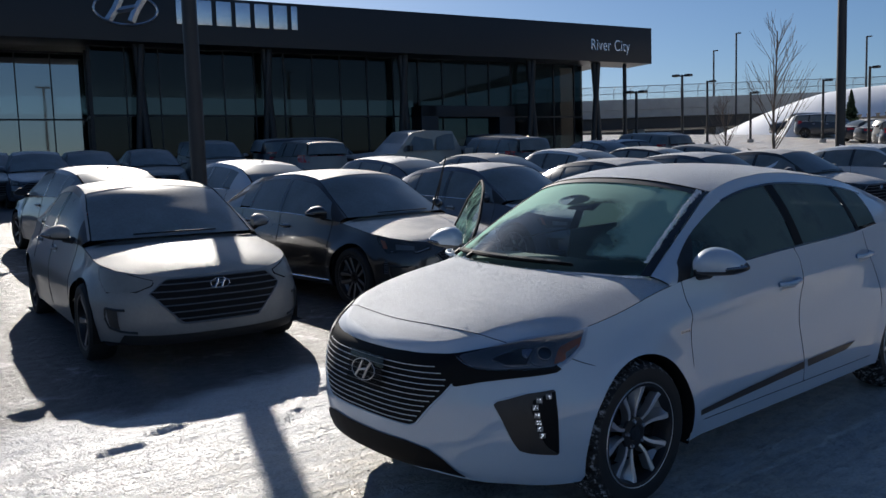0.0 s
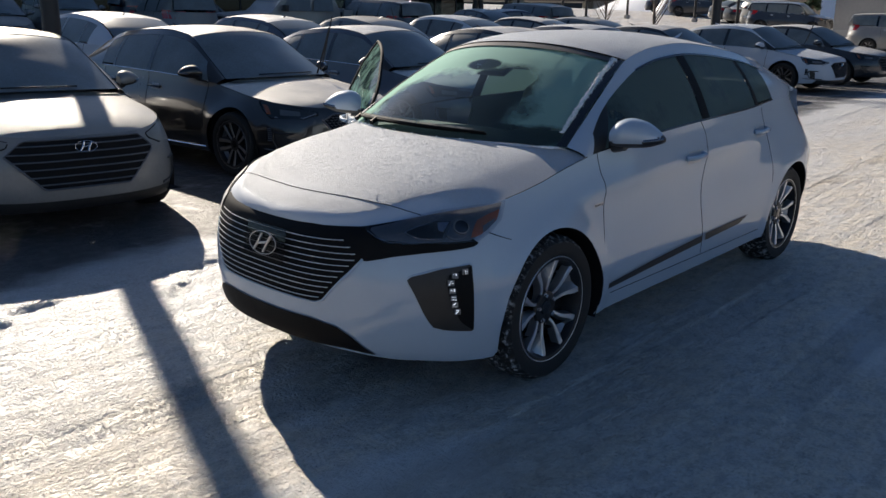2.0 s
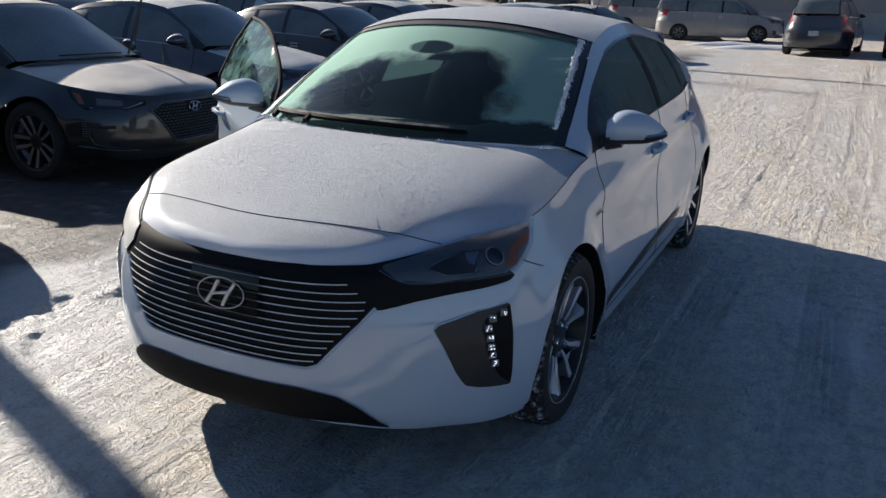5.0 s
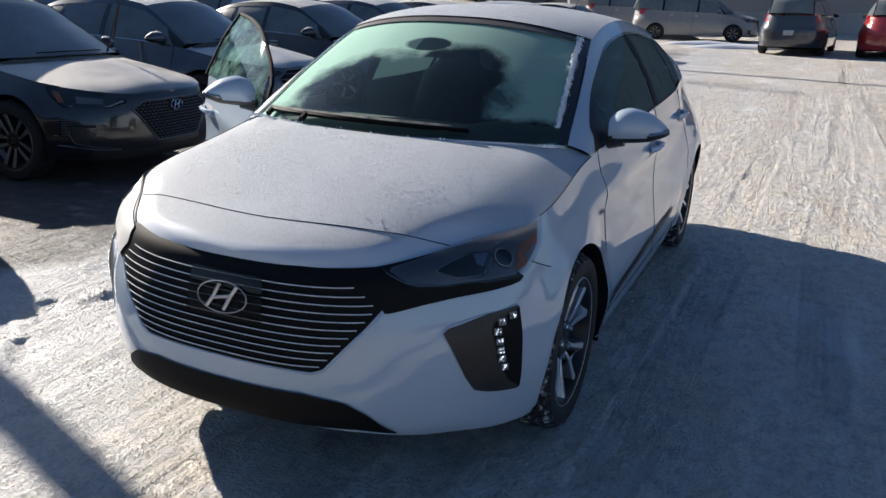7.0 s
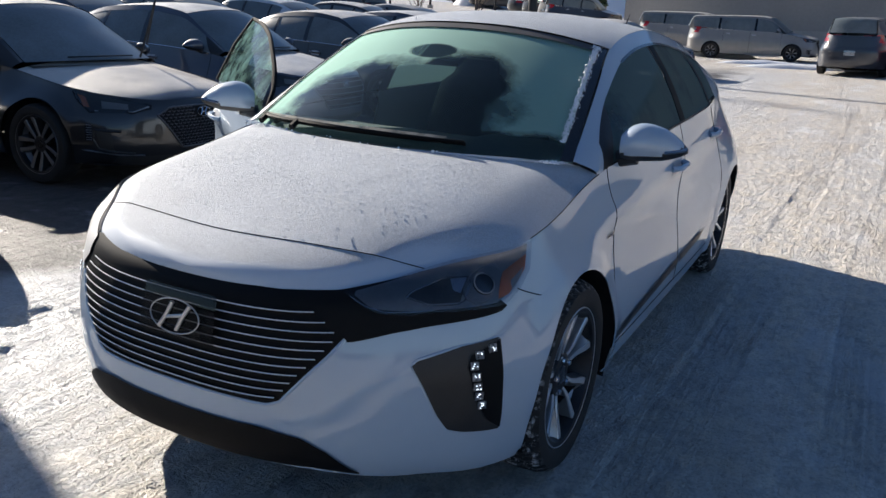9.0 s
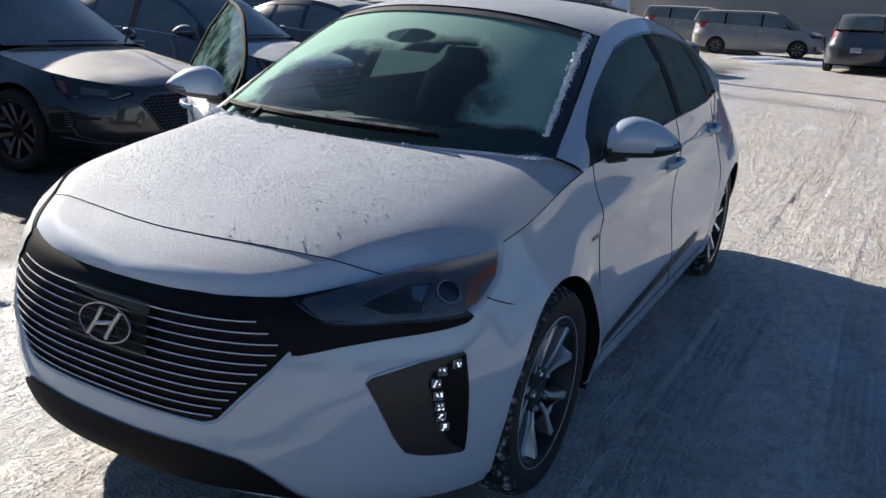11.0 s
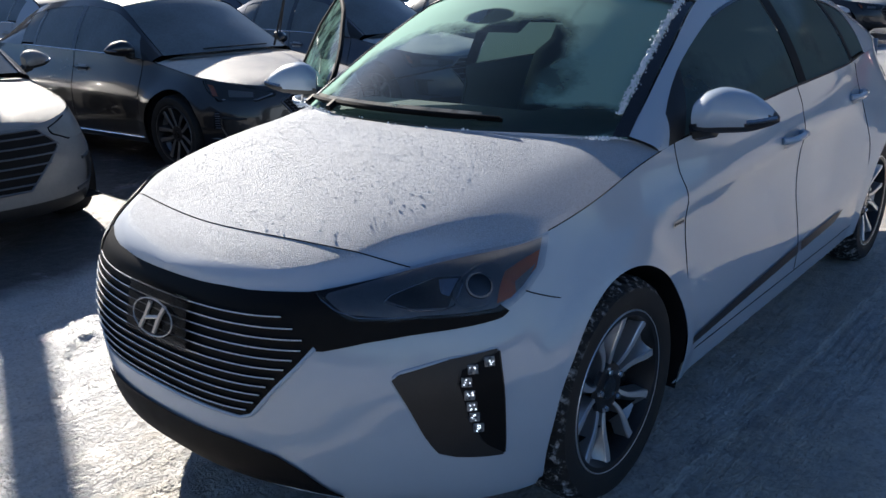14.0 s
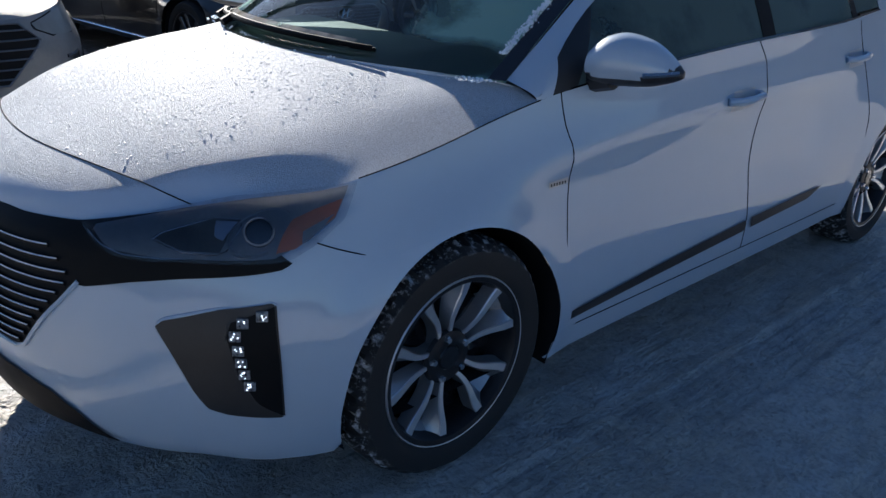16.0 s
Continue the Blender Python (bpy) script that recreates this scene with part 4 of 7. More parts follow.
    edge_of = lambda P: [(-x, z) for x, z in P] + P[::-1]
    grille = part("grille", skin(edge_of(half_lo), edge_of(half_hi), 60, 14, FR, 0.0035), MASK, car, "black hexagonal grille with thin bright slats")
    for k in range(11):
        z = 0.4315 + 0.0231 * k
        w = gz(z) - 0.012
        pts = [FR(-w + 2 * w * i / 40, z + 0.007 * abs(i / 20 - 1) ** 5) for i in range(41)]
        rowsb = [[p + Vector((0, -0.010, 0.0)), p + Vector((0, -0.009, -0.007)), p + Vector((0, 0.0, -0.009)), p + Vector((0, 0.0, 0.0))] for p in pts]
        bar = part("grille_bar", grid(rowsb, flip=False), MASK, grille)
        part("bar_edge", tube([p + Vector((0, -0.011, 0.001)) for p in pts], 0.0017, 5), BAR_EDGE, bar)
    plate = part("radar_plate", skin([(-0.112, 0.545), (0.150, 0.545)], [(-0.105, 0.668), (0.140, 0.668)], 14, 6, FR, 0.023), SMOKE, grille, "smoky plate behind the badge")
    ey = shp.front(0, 0.607)
    part("emblem", moved(emblem_geo(0.086, 0.045, 0.0032), Matrix.Translation((0.018, ey - 0.030, 0.605)) @ Matrix.Rotation(radians(-12), 4, "X")), DULL_CHROME, grille, "oval chrome emblem")
    rimline = edge_of(half_lo)
    part("grille_rim", tube([FR(p.x, p.y) + Vector((0, -0.004, 0)) for p in resample([(*q, 0) for q in rimline], 60)], 0.005, 6), WHITE, grille)
    lip_lo, lip_hi = [(28.8, 0.220), (20, 0.236), (8, 0.234)], [(28.9, 0.226), (26.9, 0.240), (22.3, 0.291), (17.5, 0.328), (10, 0.345)]
    wide = lambda P, z: [(-a, zz) for a, zz in P] + [(0, z)] + P[::-1]
    lip = skin(wide(lip_lo, 0.232), wide(lip_hi, 0.342), 70, 6, lambda a, z: A(a, z) if a >= 0 else Vector((-A(-a, z).x, A(-a, z).y, z)), 0.006)
    part("bumper_lip", lip, MASK, car, "black plastic lower intake")
    floor_ = grid([[Vector((s * shp.side(y, shp.bottom(y)) * 0.97, y, shp.bottom(y) + 0.01)) for s in (-1, -0.5, 0, 0.5, 1)] for y in [-0.74 + 0.2 * k for k in range(21)]])
    part("underbody", floor_, SEAM, car)
    # wheel wells
    for ay in (0.0, 2.665):
        for sgn in (1, -1):
            rows = []
            turn = [-0.35 + (math.pi + 0.7) * k / 28 for k in range(29)]
            rim_line = [(ay + 0.3525 * math.cos(t), 0.315 + 0.3525 * math.sin(t)) for t in turn]
            rows.append([Vector((sgn * (shp.side(y, max(z, 0.24)) + 0.007), y, z)) for y, z in rim_line])
            for x, r_ in ((0.78, 0.358), (0.5, 0.358)):
                rows.append([Vector((sgn * x, ay + r_ * math.cos(t), 0.315 + r_ * math.sin(t))) for t in turn])
            rows.append([Vector((sgn * 0.5, ay, 0.315))] * 29)
            part("wheel_well", grid(rows), SEAM, car)
    for y in (0.0, 2.665):
        for left in (True, False):
            add_wheel(car, 0.742 if left else -0.742, y, 0.319, 0.226, 0.205, 0.020, 5, True, left, WHEELS, True)
    # greenhouse
    rail = path3([(0, 0.695, 0.27, 0.956), (0.5, 0.636, 0.60, 1.161), (1, 0.577, 0.95, 1.330), (1.5, 0.565, 1.22, 1.377), (2, 0.559, 1.5, 1.393), (3, 0.545, 2.2, 1.347), (4, 0.565, 2.75, 1.235), (5, 0.60, 3.25, 1.085)])
    bely = hermite([(0, 0.30), (0.5, 0.42), (1, 0.95), (2, 1.5), (3, 2.2), (4, 2.72), (5, 3.25)])

    def belt(s):
        y = bely(s)
        return Vector((shp.side(y, shp.top(y)), y, shp.top(y)))

    by = hermite([(0, -0.27), (1, -0.10), (1.5, -0.02), (2, 0), (3, 0), (4, 0.10), (5, 0.16)])
    bz = hermite([(0, 0.022), (0.5, 0.06), (1, 0.072), (2, 0.055), (3, 0.055), (4, 0.05), (5, 0.02)])
    roof, side = greenhouse(rail, belt, lambda s: Vector((0, by(s), bz(s))), None)
    part("windshield", sheet(roof, 0.0, 0.912, -0.985, 0.985, 30, 40, -0.004), WINDSHIELD, car, "windshield half cleared of frost")
    part("windshield_band", sheet(roof, 0.845, 0.905, -0.945, 0.935, 3, 30, 0.003), BAND, car, "dotted shade band, brownish with dust")
    for su in ((0.935, 0.985), (-0.985, -0.95)):
        part("windshield_border", sheet(roof, 0.0, 0.905, su[0], su[1], 20, 3, 0.002), GLOSS_BLACK, car)
    part("rime_strip", sheet(roof, 0.04, 0.08, -0.92, 0.42, 4, 30, 0.0015), RIME_EDGE, car, "brownish rime along the foot of the glass")
    part("cowl", grid([[roof(0, u) + Vector((0, -0.055 * (1 - t) + 0.02 * t, -0.040 + 0.018 * t - 0.03 * max(0, abs(u) - 0.8) / 0.1 * (1 - t))) for u in [-0.90 + 0.045 * k for k in range(41)]] for t in (0, 0.33, 0.66, 1)], flip=True), PLASTIC, car)
    part("header_gap", tube([roof(0.908, -0.96 + 1.92 * k / 30) + Vector((0, 0.0, 0.003)) for k in range(31)], 0.0055, 6), SEAM, car)
    part("roof", sheet(roof, 0.913, 3.45, -1, 1, 38, 36, 0.006), WHITE_FROST, car, "frosted white roof")
    part("rear_window", sheet(roof, 3.45, 4.8, -0.93, 0.93, 16, 20), DARK_GLASS, car)
    part("spoiler", join(sheet(roof, 4.75, 5.0, -1, 1, 4, 20), sheet(roof, 3.45, 4.8, -1, -0.93, 12, 3), sheet(roof, 3.45, 4.8, 0.93, 1, 12, 3)), WHITE, car)
    part("tailgate", grid([[Vector((0.62 * u, 3.25 + 0.16 * (1 - abs(u) ** 2.3) + dy, z)) for u in [-1 + k / 10 for k in range(21)]] for dy, z in ((0, 1.085), (0.03, 1.0), (0.10, 0.90), (0.0, 0.60))], flip=True), WHITE, car)
    part("antenna_fin", join(grid([[Vector((w * 0.02 * (1 - t), 2.50 + 0.16 * t ** 0.6 * 1.0 + o, 1.398 + 0.055 * t)) for w, o in ((-1, 0), (0, -0.08 * (1 - t)), (1, 0), (0, 0.05 * (1 - t)))] for t in (0, 0.35, 0.7, 1)], close=True)), WHITE, car)

    def band(s):
        return min(0.80, (0.062 + 0.018 * smooth01((0.6 - s) / 0.6)) / max(0.05, (rail(s) - belt(s)).length))

    def below(s, t):
        b = band(s)
        return side(s, b + (1 - b) * t)

    def above(s, t):
        return side(s, band(s) * t)

    def frost_side(nm, s0, s1, v0, v1, sgn, mat_, off=0.0, lab="", n=12, m=10, f=None):
        g = sheet(f or below, s0, s1, v0, v1, n, m, off)
        return part(nm, g if sgn > 0 else mirror_x(g), mat_, car, lab)

    for sgn in (1, -1):
        frost_side("roof_rail", 0.0, 5.0, -0.1, 1.0, sgn, WHITE, 0.001, n=60, m=4, f=above)
        if sgn > 0:
            frost_side("front_window", 0.54, 1.77, 0.0, 0.985, sgn, SIDE_GLASS, -0.002, "frosted front side window", n=24)
            frost_side("mirror_sail", 0.26, 0.54, 0.0, 1.0, sgn, PLASTIC, -0.001)
            frost_side("pillar_foot", 0.0, 0.26, 0.0, 1.0, sgn, WHITE, -0.001)
        frost_side("rear_side_window", 1.93, 2.90, 0.0, 0.985, sgn, SIDE_GLASS, -0.002, "frosted rear side window", n=16)
        frost_side("quarter_window", 2.98, 3.52, 0.0, 0.93, sgn, SIDE_GLASS, -0.002)
        frost_side("door_pillar", 1.77, 1.93, 0.0, 1.0, sgn, MASK, 0.001)
        frost_side("window_divider", 2.90, 2.98, 0.0, 1.0, sgn, MASK, 0.001)
        frost_side("rear_pillar", 3.52, 5.0, 0.0, 1.0, sgn, WHITE, 0.0, n=20)
        frost_side("window_sill_trim", 0.48, 3.52, 0.975, 1.0, sgn, GLOSS_BLACK, 0.004, n=40, m=2)
        frost_side("gutter_trim", 0.95, 3.6, -0.012, 0.018, sgn, GLOSS_BLACK, 0.0035, n=40, m=2)
        tl = skin([(3.02, 0.84), (3.24, 0.86)], [(3.0, 0.96), (3.22, 0.965)], 10, 4, SD, 0.004)
        part("tail_lamp", tl if sgn > 0 else mirror_x(tl), TAIL_RED, car)
        strip = skin([(0.398, 0.314), (0.82, 0.336), (1.376, 0.362)], [(0.398, 0.340), (0.81, 0.370), (1.370, 0.402)], 24, 3, SD, 0.006)
        strip2 = skin([(1.412, 0.365), (1.86, 0.384)], [(1.405, 0.404), (1.97, 0.421)], 14, 3, SD, 0.006)
        for st_, nm in ((strip, "front"), (strip2, "rear")):
            if sgn > 0:
                part("rocker_strip", st_, PLASTIC, obs["front_door" if nm == "front" else "rear_door"], "black protective strip")
        if sgn > 0:
            handle_at(doorl, shp, 1.245, 0.835, 1, WHITE)
            handle_at(obs["rear_door"], shp, 2.16, 0.895, 1, WHITE)
    badge = skin([(0.31, 0.701), (0.385, 0.706)], [(0.31, 0.717), (0.385, 0.722)], 6, 2, SD, 0.003)
    bd = part("side_badge", badge, DULL_CHROME, obs["front_wing"])
    part("badge_bars", join(*[skin([(0.316 + 0.011 * k, 0.705), (0.321 + 0.011 * k, 0.7055)], [(0.316 + 0.011 * k, 0.714), (0.321 + 0.011 * k, 0.7145)], 2, 1, SD, 0.004) for k in range(6)]), SEAM, bd)
    side_mirror(doorl, pose(0.748, 0.49, 0.952, 0, -2, 8), WHITE, False)
    # wipers
    for pts in ([(-0.45, 0.03), (-0.05, -0.01), (0.36, 0.09)], [(-0.62, 0.16), (-0.45, 0.10), (-0.22, 0.03)]):
        zz = lambda x, y: roof(0.03, max(-1, min(1, x / 0.69))).z + 0.004
        bl = [Vector((x, roof(0.04, x / 0.69).y + 0.01 - 0.015 * math.sin(math.pi * i / 12) + (0.03 if i == 0 else 0), zz(x, 0) + 0.006)) for i, x in enumerate([pts[0][0] + (pts[-1][0] - pts[0][0]) * k / 12 for k in range(13)])]
        wiper = part("wiper", join(tube(bl, 0.0065, 6), tube([b + Vector((0, -0.012, 0.008)) for b in bl[2:]], 0.0095, 6, taper=0.005), tube([bl[2] + Vector((0, -0.05, -0.012)), bl[2] + Vector((0, -0.012, 0.008))], 0.012, 6)), MASK, car)
    # rime left along the driver's pillar and frozen drops on the bonnet
    rg = random.Random(5)
    bits = []
    for k in range(1100):
        q = rg.random()
        sv, uv = 0.12 + 0.80 * q, 0.925 + rg.gauss(0, 0.010) * (0.5 + 0.7 * q)
        rr = rg.uniform(0.0006, 0.0024)
        bits.append(moved(box(-rr, -rr * 1.8, -rr * 0.5, rr, rr * 1.8, rr * 0.5), Matrix.Translation(roof(sv, uv) + Vector((0, -0.004, 0.003))) @ pose(0, 0, 0, rg.uniform(0, 60), rg.uniform(0, 60), rg.uniform(0, 90))))
    for k in range(160):
        uv = rg.choice((rg.uniform(-0.98, 0.5), rg.uniform(-0.98, -0.80), rg.uniform(0.86, 0.97))) if k % 2 else rg.choice((rg.uniform(-0.98, -0.80), rg.uniform(0.90, 0.97)))
        rr = rg.uniform(0.001, 0.0035)
        bits.append(moved(box(-rr, -rr, -rr * 0.5, rr, rr, rr * 0.5, rr * 0.3), Matrix.Translation(roof(0.0, uv) + Vector((0, rg.uniform(-0.06, 0.0), 0.0))) @ pose(0, 0, 0, rg.uniform(0, 60), rg.uniform(0, 60), 0)))
    tagged(part("ice_crust", join(*bits), ICE, car, "white crusted ice left by the scraper"), kind="stuff")
    drops = []
    surface = BVHTree.FromPolygons([v.co for v in bonnet.data.vertices], [tuple(p.vertices) for p in bonnet.data.polygons])
    for k in range(1300):
        x, y = rg.uniform(-0.66, 0.66), rg.uniform(-0.70, 0.10)
        if y < -0.5 and rg.random() < 0.6:
            continue
        if y > 0.20 - 0.27 * (1 - min(1, abs(x) / 0.70) ** 2.3) or abs(x) > 0.72 * shp.side(y, shp.top(y)):
            continue
        rr = rg.choice((0.0012, 0.0014, 0.0016, 0.0019, 0.0022, 0.0027))
        hit = surface.ray_cast(Vector((x, y, 2.0)), Vector((0, 0, -1)))[0]
        if hit is None:
            continue
        n, z = 7, hit.z
        turn = rg.uniform(0, 1)
        rings = [[Vector((x + f * rr * math.cos(a + turn), y + f * 1.25 * rr * math.sin(a + turn), z + h * rr)) for a in [i * math.tau / n for i in range(n)]] for f, h in ((1.05, -0.5), (1.0, 0.2), (0.70, 0.6))]
        V, F = grid(rings, close=True)
        drops.append((V + [Vector((x, y, z + rr * 0.75))], F + [(2 * n + i, 2 * n + (i + 1) % n, 3 * n) for i in range(n)]))
    tagged(part("frozen_dew", join(*drops), BEAD, bonnet, "frozen water drops"), kind="stuff")
    interior(car, 0.36)
    # open passenger door
    hinge = Vector((-0.80, DOOR0, 0.0))
    leaf = new("open_front_door")
    leaf.parent = car
    leaf.matrix_basis = Matrix.Translation(hinge) @ Matrix.Rotation(radians(51.5), 4, "Z") @ Matrix.Translation(-hinge)
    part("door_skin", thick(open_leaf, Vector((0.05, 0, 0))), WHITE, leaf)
    part("door_card", box(-0.75, 0.46, 0.34, -0.70, 1.36, 0.93, 0.02), CLOTH, leaf)
    pane = sheet(below, 0.48, 1.86, 0.0, 0.985, 24, 10, -0.002)
    part("door_window", mirror_x(pane), CLEAR_GLASS, leaf, "ice-flecked door window")
    fr = [side(0.34, 0.97)] + [below(0.34 + 1.54 * k / 24, 0.0) for k in range(25)] + [side(1.9, 0.5), side(1.9, 1.0)]
    part("window_frame", mirror_x(tube(fr, 0.011, 8)), SEAM, leaf)
    side_mirror(leaf, pose(-0.748, 0.49, 0.952, 0, 2, -8), WHITE, True)
    handle_at(leaf, shp, 1.245, 0.835, -1, WHITE)
    # the car leans a little to its left on the uneven ice; its right wheels stay on the ground
    lean = radians(1.25)
    car.matrix_basis = Matrix.Translation((0.80, 0, 0.62)) @ Matrix.Rotation(lean, 4, "Y") @ Matrix.Translation((-0.80, 0, -0.62))
    for ob in car.children:
        if ob.name.startswith("wheel") and ob.data is None and ob.matrix_basis.translation.x < 0:
            ob.matrix_basis = Matrix.Translation((0.012, 0, -1.54 * math.sin(lean))) @ ob.matrix_basis
    return car


hero = hero_car()


# ---- the ground's rise ----
def ramp(t, soft=3.0):
    return soft * math.log1p(math.exp(t / soft)) if t / soft < 30 else t


def rise(x, y):
    """Height of the ground: level under the white car, climbing to the far end and to the showroom."""
    return 0.020 * ramp(y - 4.0, 1.5) + 0.045 * ramp(y - 37.0, 2.0) + 0.055 * ramp(-x - 6.0, 1.5)


def seat(x, y, heading):
    """A car's place on the ground: heading is the way its nose points, in degrees from +x."""
    d = 0.5
    n = Vector((-(rise(x + d, y) - rise(x - d, y)) / (2 * d), -(rise(x, y + d) - rise(x, y - d)) / (2 * d), 1)).normalized()
    q = Vector((0, 0, 1)).rotation_difference(n).to_matrix().to_4x4()
    return Matrix.Translation((x, y, rise(x, y))) @ q @ pose(0, 0, 0, 0, 0, heading + 90)


def sedan(name, label, paint, half=0.90, base=2.70, nose_y=-0.87, tail_y=3.68, roof_z=1.44, belt_k=1.0, hood_k=1.0, lamps=None, grille=None, suv=0.0, boxy=0.0, wheel=(0.322, 0.222, 5, False), tail_red=False, rail_label="", mirror_paint=None, raised=0, lens=None, woven=False):
    """A parked car: shell, bonnet, boot, glass, lamps, grille, mirrors and wheels."""
    car = new(name)
    tagged(car, label, "car")
    k = base / 2.70
    dz = suv * 0.16
    nb = dict(
        nose=[(0.17, nose_y + 0.08), (0.24, nose_y + 0.02), (0.40, nose_y), (0.55, nose_y + 0.005), (0.66, nose_y + 0.03), (0.74 + dz, nose_y + 0.07), (0.82 + dz, nose_y + 0.14), (0.95 + dz, nose_y + 0.26)],
        tail=[(0.25, tail_y - 0.10), (0.45, tail_y), (0.70, tail_y), (0.95, tail_y - 0.04), (1.10 + dz, tail_y - 0.10)],
        top=[(nose_y, 0.70 + dz), (-0.6, 0.755 + dz), (-0.3, 0.795 + dz), (0.1, 0.86 + dz), (0.45, 0.92 + dz), (0.8, 0.95 + dz), (1.6 * k, 0.985 + dz), (2.4 * k, 1.01 + dz), (3.0 * k, 1.02 + dz), (tail_y - 0.1, 1.0 + dz)],
        bottom=[(nose_y, 0.20), (0.4, 0.215), (2.2, 0.22), (tail_y, 0.27)],
        narrow=[(-0.5, 0.95), (-0.25, 0.93), (0.2, 0.885), (0.5, 0.915), (0.9, 0.935), (2.0, 0.925), (2.8, 0.885), (tail_y - 0.2, 0.85)],
        hood=[(nose_y, 0.68 + dz), (nose_y + 0.08, 0.735 + dz), (nose_y + 0.18, 0.785 + dz), (-0.5, 0.84 + dz), (-0.1, 0.915 + dz), (0.3, 0.965 + dz), (2.6, 1.05 + dz), (3.0, 1.065 + dz), (tail_y - 0.15, 1.055 + dz), (tail_y, 1.0 + dz)])
    shp = Shape(half=half, base=base, cowl=0.3, y2=base - 0.15, **nb)
    A = corner_map(shp)
    FR = lambda x, z: Vector((x, shp.front(x, z), z))
    SD = lambda y, z: Vector((shp.side(y, z), y, z))
    r, rim, ns, twin = wheel
    arches = ((0.0, r - 0.008, r + 0.042), (base, r - 0.008, r + 0.042))
    d1, d2 = 1.42 * k, 2.32 * k

    def namer(c):
        if c.y < -0.1 and c.z < 0.68 + dz or c.y < -0.62:
            return "front_bumper"
        if c.y < 0.42:
            return "front_wing"
        if c.y < d1:
            return "front_door"
        if c.y < d2 and math.hypot(c.y - base, c.z - 0.32) > r + 0.10:
            return "rear_door"
        return "quarter_panel"

    obs = {}
    for kk, g in split_faces(shp.shell(arches), namer).items():
        for sgn in (1, -1):
            gg = split_faces(g, lambda c: c.x * sgn > 0)
            if True in gg:
                obs[(kk, sgn)] = part(kk, gg[True], paint, car)
    part("bonnet", shp.deck(0.30, 27), paint, car, "bonnet rimed with frost")
    if suv < 0.5:
        rows = []
        for i in range(9):
            y = 2.85 * k + (tail_y - 0.09 - 2.85 * k) * i / 8
            xe = shp.side(y, shp.top(y))
            rows.append([Vector((xe * u, y, shp.hood_z(xe * u, y))) for u in [-1 + j / 8 for j in range(17)]])
        part("boot_lid", grid(rows, flip=True), paint, car)
    lines = []
    for sgn in (1, -1):
        for yy in (0.43, d1, d2):
            lines.append([Vector((sgn * (shp.side(yy, z) + 0.0005), yy, z)) for z in [(0.29 if yy < d2 else 0.66) + (shp.top(yy) - (0.29 if yy < d2 else 0.66)) * q / 14 for q in range(15)]])
        lines.append([Vector((sgn * (shp.side(y, shp.top(y)) + 0.001), y, shp.top(y) + 0.001)) for y in [-0.45 + 0.75 * q / 14 for q in range(15)]])
    seams(car, lines, 0.003)
    rz = roof_z - 0.055
    if suv >= 0.5:
        pts = [(0, 0.70, 0.30, 0.95 + dz), (1, 0.63, 0.92 + 0.1 * boxy, rz - 0.05), (2, 0.62, 1.5, rz), (3, 0.61, 2.5 * k, rz - 0.01), (4, 0.60, tail_y - 0.30, rz - 0.05), (5, 0.66, tail_y - 0.10, 1.08 + dz)]
        belt_y = [(0, 0.32), (0.5, 0.45), (1, 0.95), (2, 1.5), (3, 2.5 * k), (4, tail_y - 0.32), (5, tail_y - 0.14)]
    else:
        pts = [(0, 0.71, 0.30, 0.95), (0.5, 0.655, 0.66, 1.165), (1, 0.60, 1.03, rz - 0.05), (2, 0.58, 1.55, rz + 0.005), (3, 0.57, 2.15 * k, rz - 0.03), (4, 0.585, 2.62 * k, rz - 0.16), (5, 0.64, 3.05 * k, 1.03)]
        belt_y = [(0, 0.32), (0.5, 0.46), (1, 1.0), (2, 1.55), (3, 2.15 * k), (4, 2.60 * k), (5, 3.05 * k)]
    rail, bely = path3(pts), hermite(belt_y)

    def belt(s):
        y = bely(s)
        return Vector((shp.side(y, shp.top(y)), y, shp.top(y)))

    by = hermite([(0, -0.24), (1, -0.09), (2, 0), (3, 0), (4, 0.08), (5, 0.12)])
    bz = hermite([(0, 0.02), (1, 0.06), (2, 0.05), (3, 0.05), (4, 0.04), (5, 0.015)])
    roof, side = greenhouse(rail, belt, lambda s: Vector((0, by(s), bz(s))), None)
    s_r = 3.3 if suv < 0.5 else 4.0
    part("windshield", sheet(roof, 0.0, 0.93, -0.985, 0.985, 16, 20, -0.003), DARK_GLASS, car, "frosted dark windshield")
    part("roof", sheet(roof, 0.925, s_r, -1, 1, 20, 20), paint, car, "frosted roof")
    part("rear_window", sheet(roof, s_r, 4.95, -0.95, 0.95, 10, 14), DARK_GLASS, car)
    part("cowl", grid([[roof(0, u) + Vector((0, -0.07 * (1 - t) + 0.02 * t, -0.036)) for u in [-0.97 + 0.097 * q for q in range(21)]] for t in (0, 1)], flip=True), PLASTIC, car)
    fin = grid([[Vector((w * 0.02 * (1 - t), bely(s_r) - 0.30 + 0.15 * t**0.6 + o, roof(s_r - 0.35, 0).z - 0.004 + 0.06 * t)) for w, o in ((-1, 0), (0, -0.08 * (1 - t)), (1, 0), (0, 0.05 * (1 - t)))] for t in (0, 0.35, 0.7, 1)], close=True)
    part("antenna_fin", fin, paint, car)
    tube_arm = [roof(0.05, -0.55 + 1.0 * q / 10) + Vector((0, -0.012, 0.003)) for q in range(11)]
    part("wiper", tube(tube_arm, 0.006, 6), MASK, car)
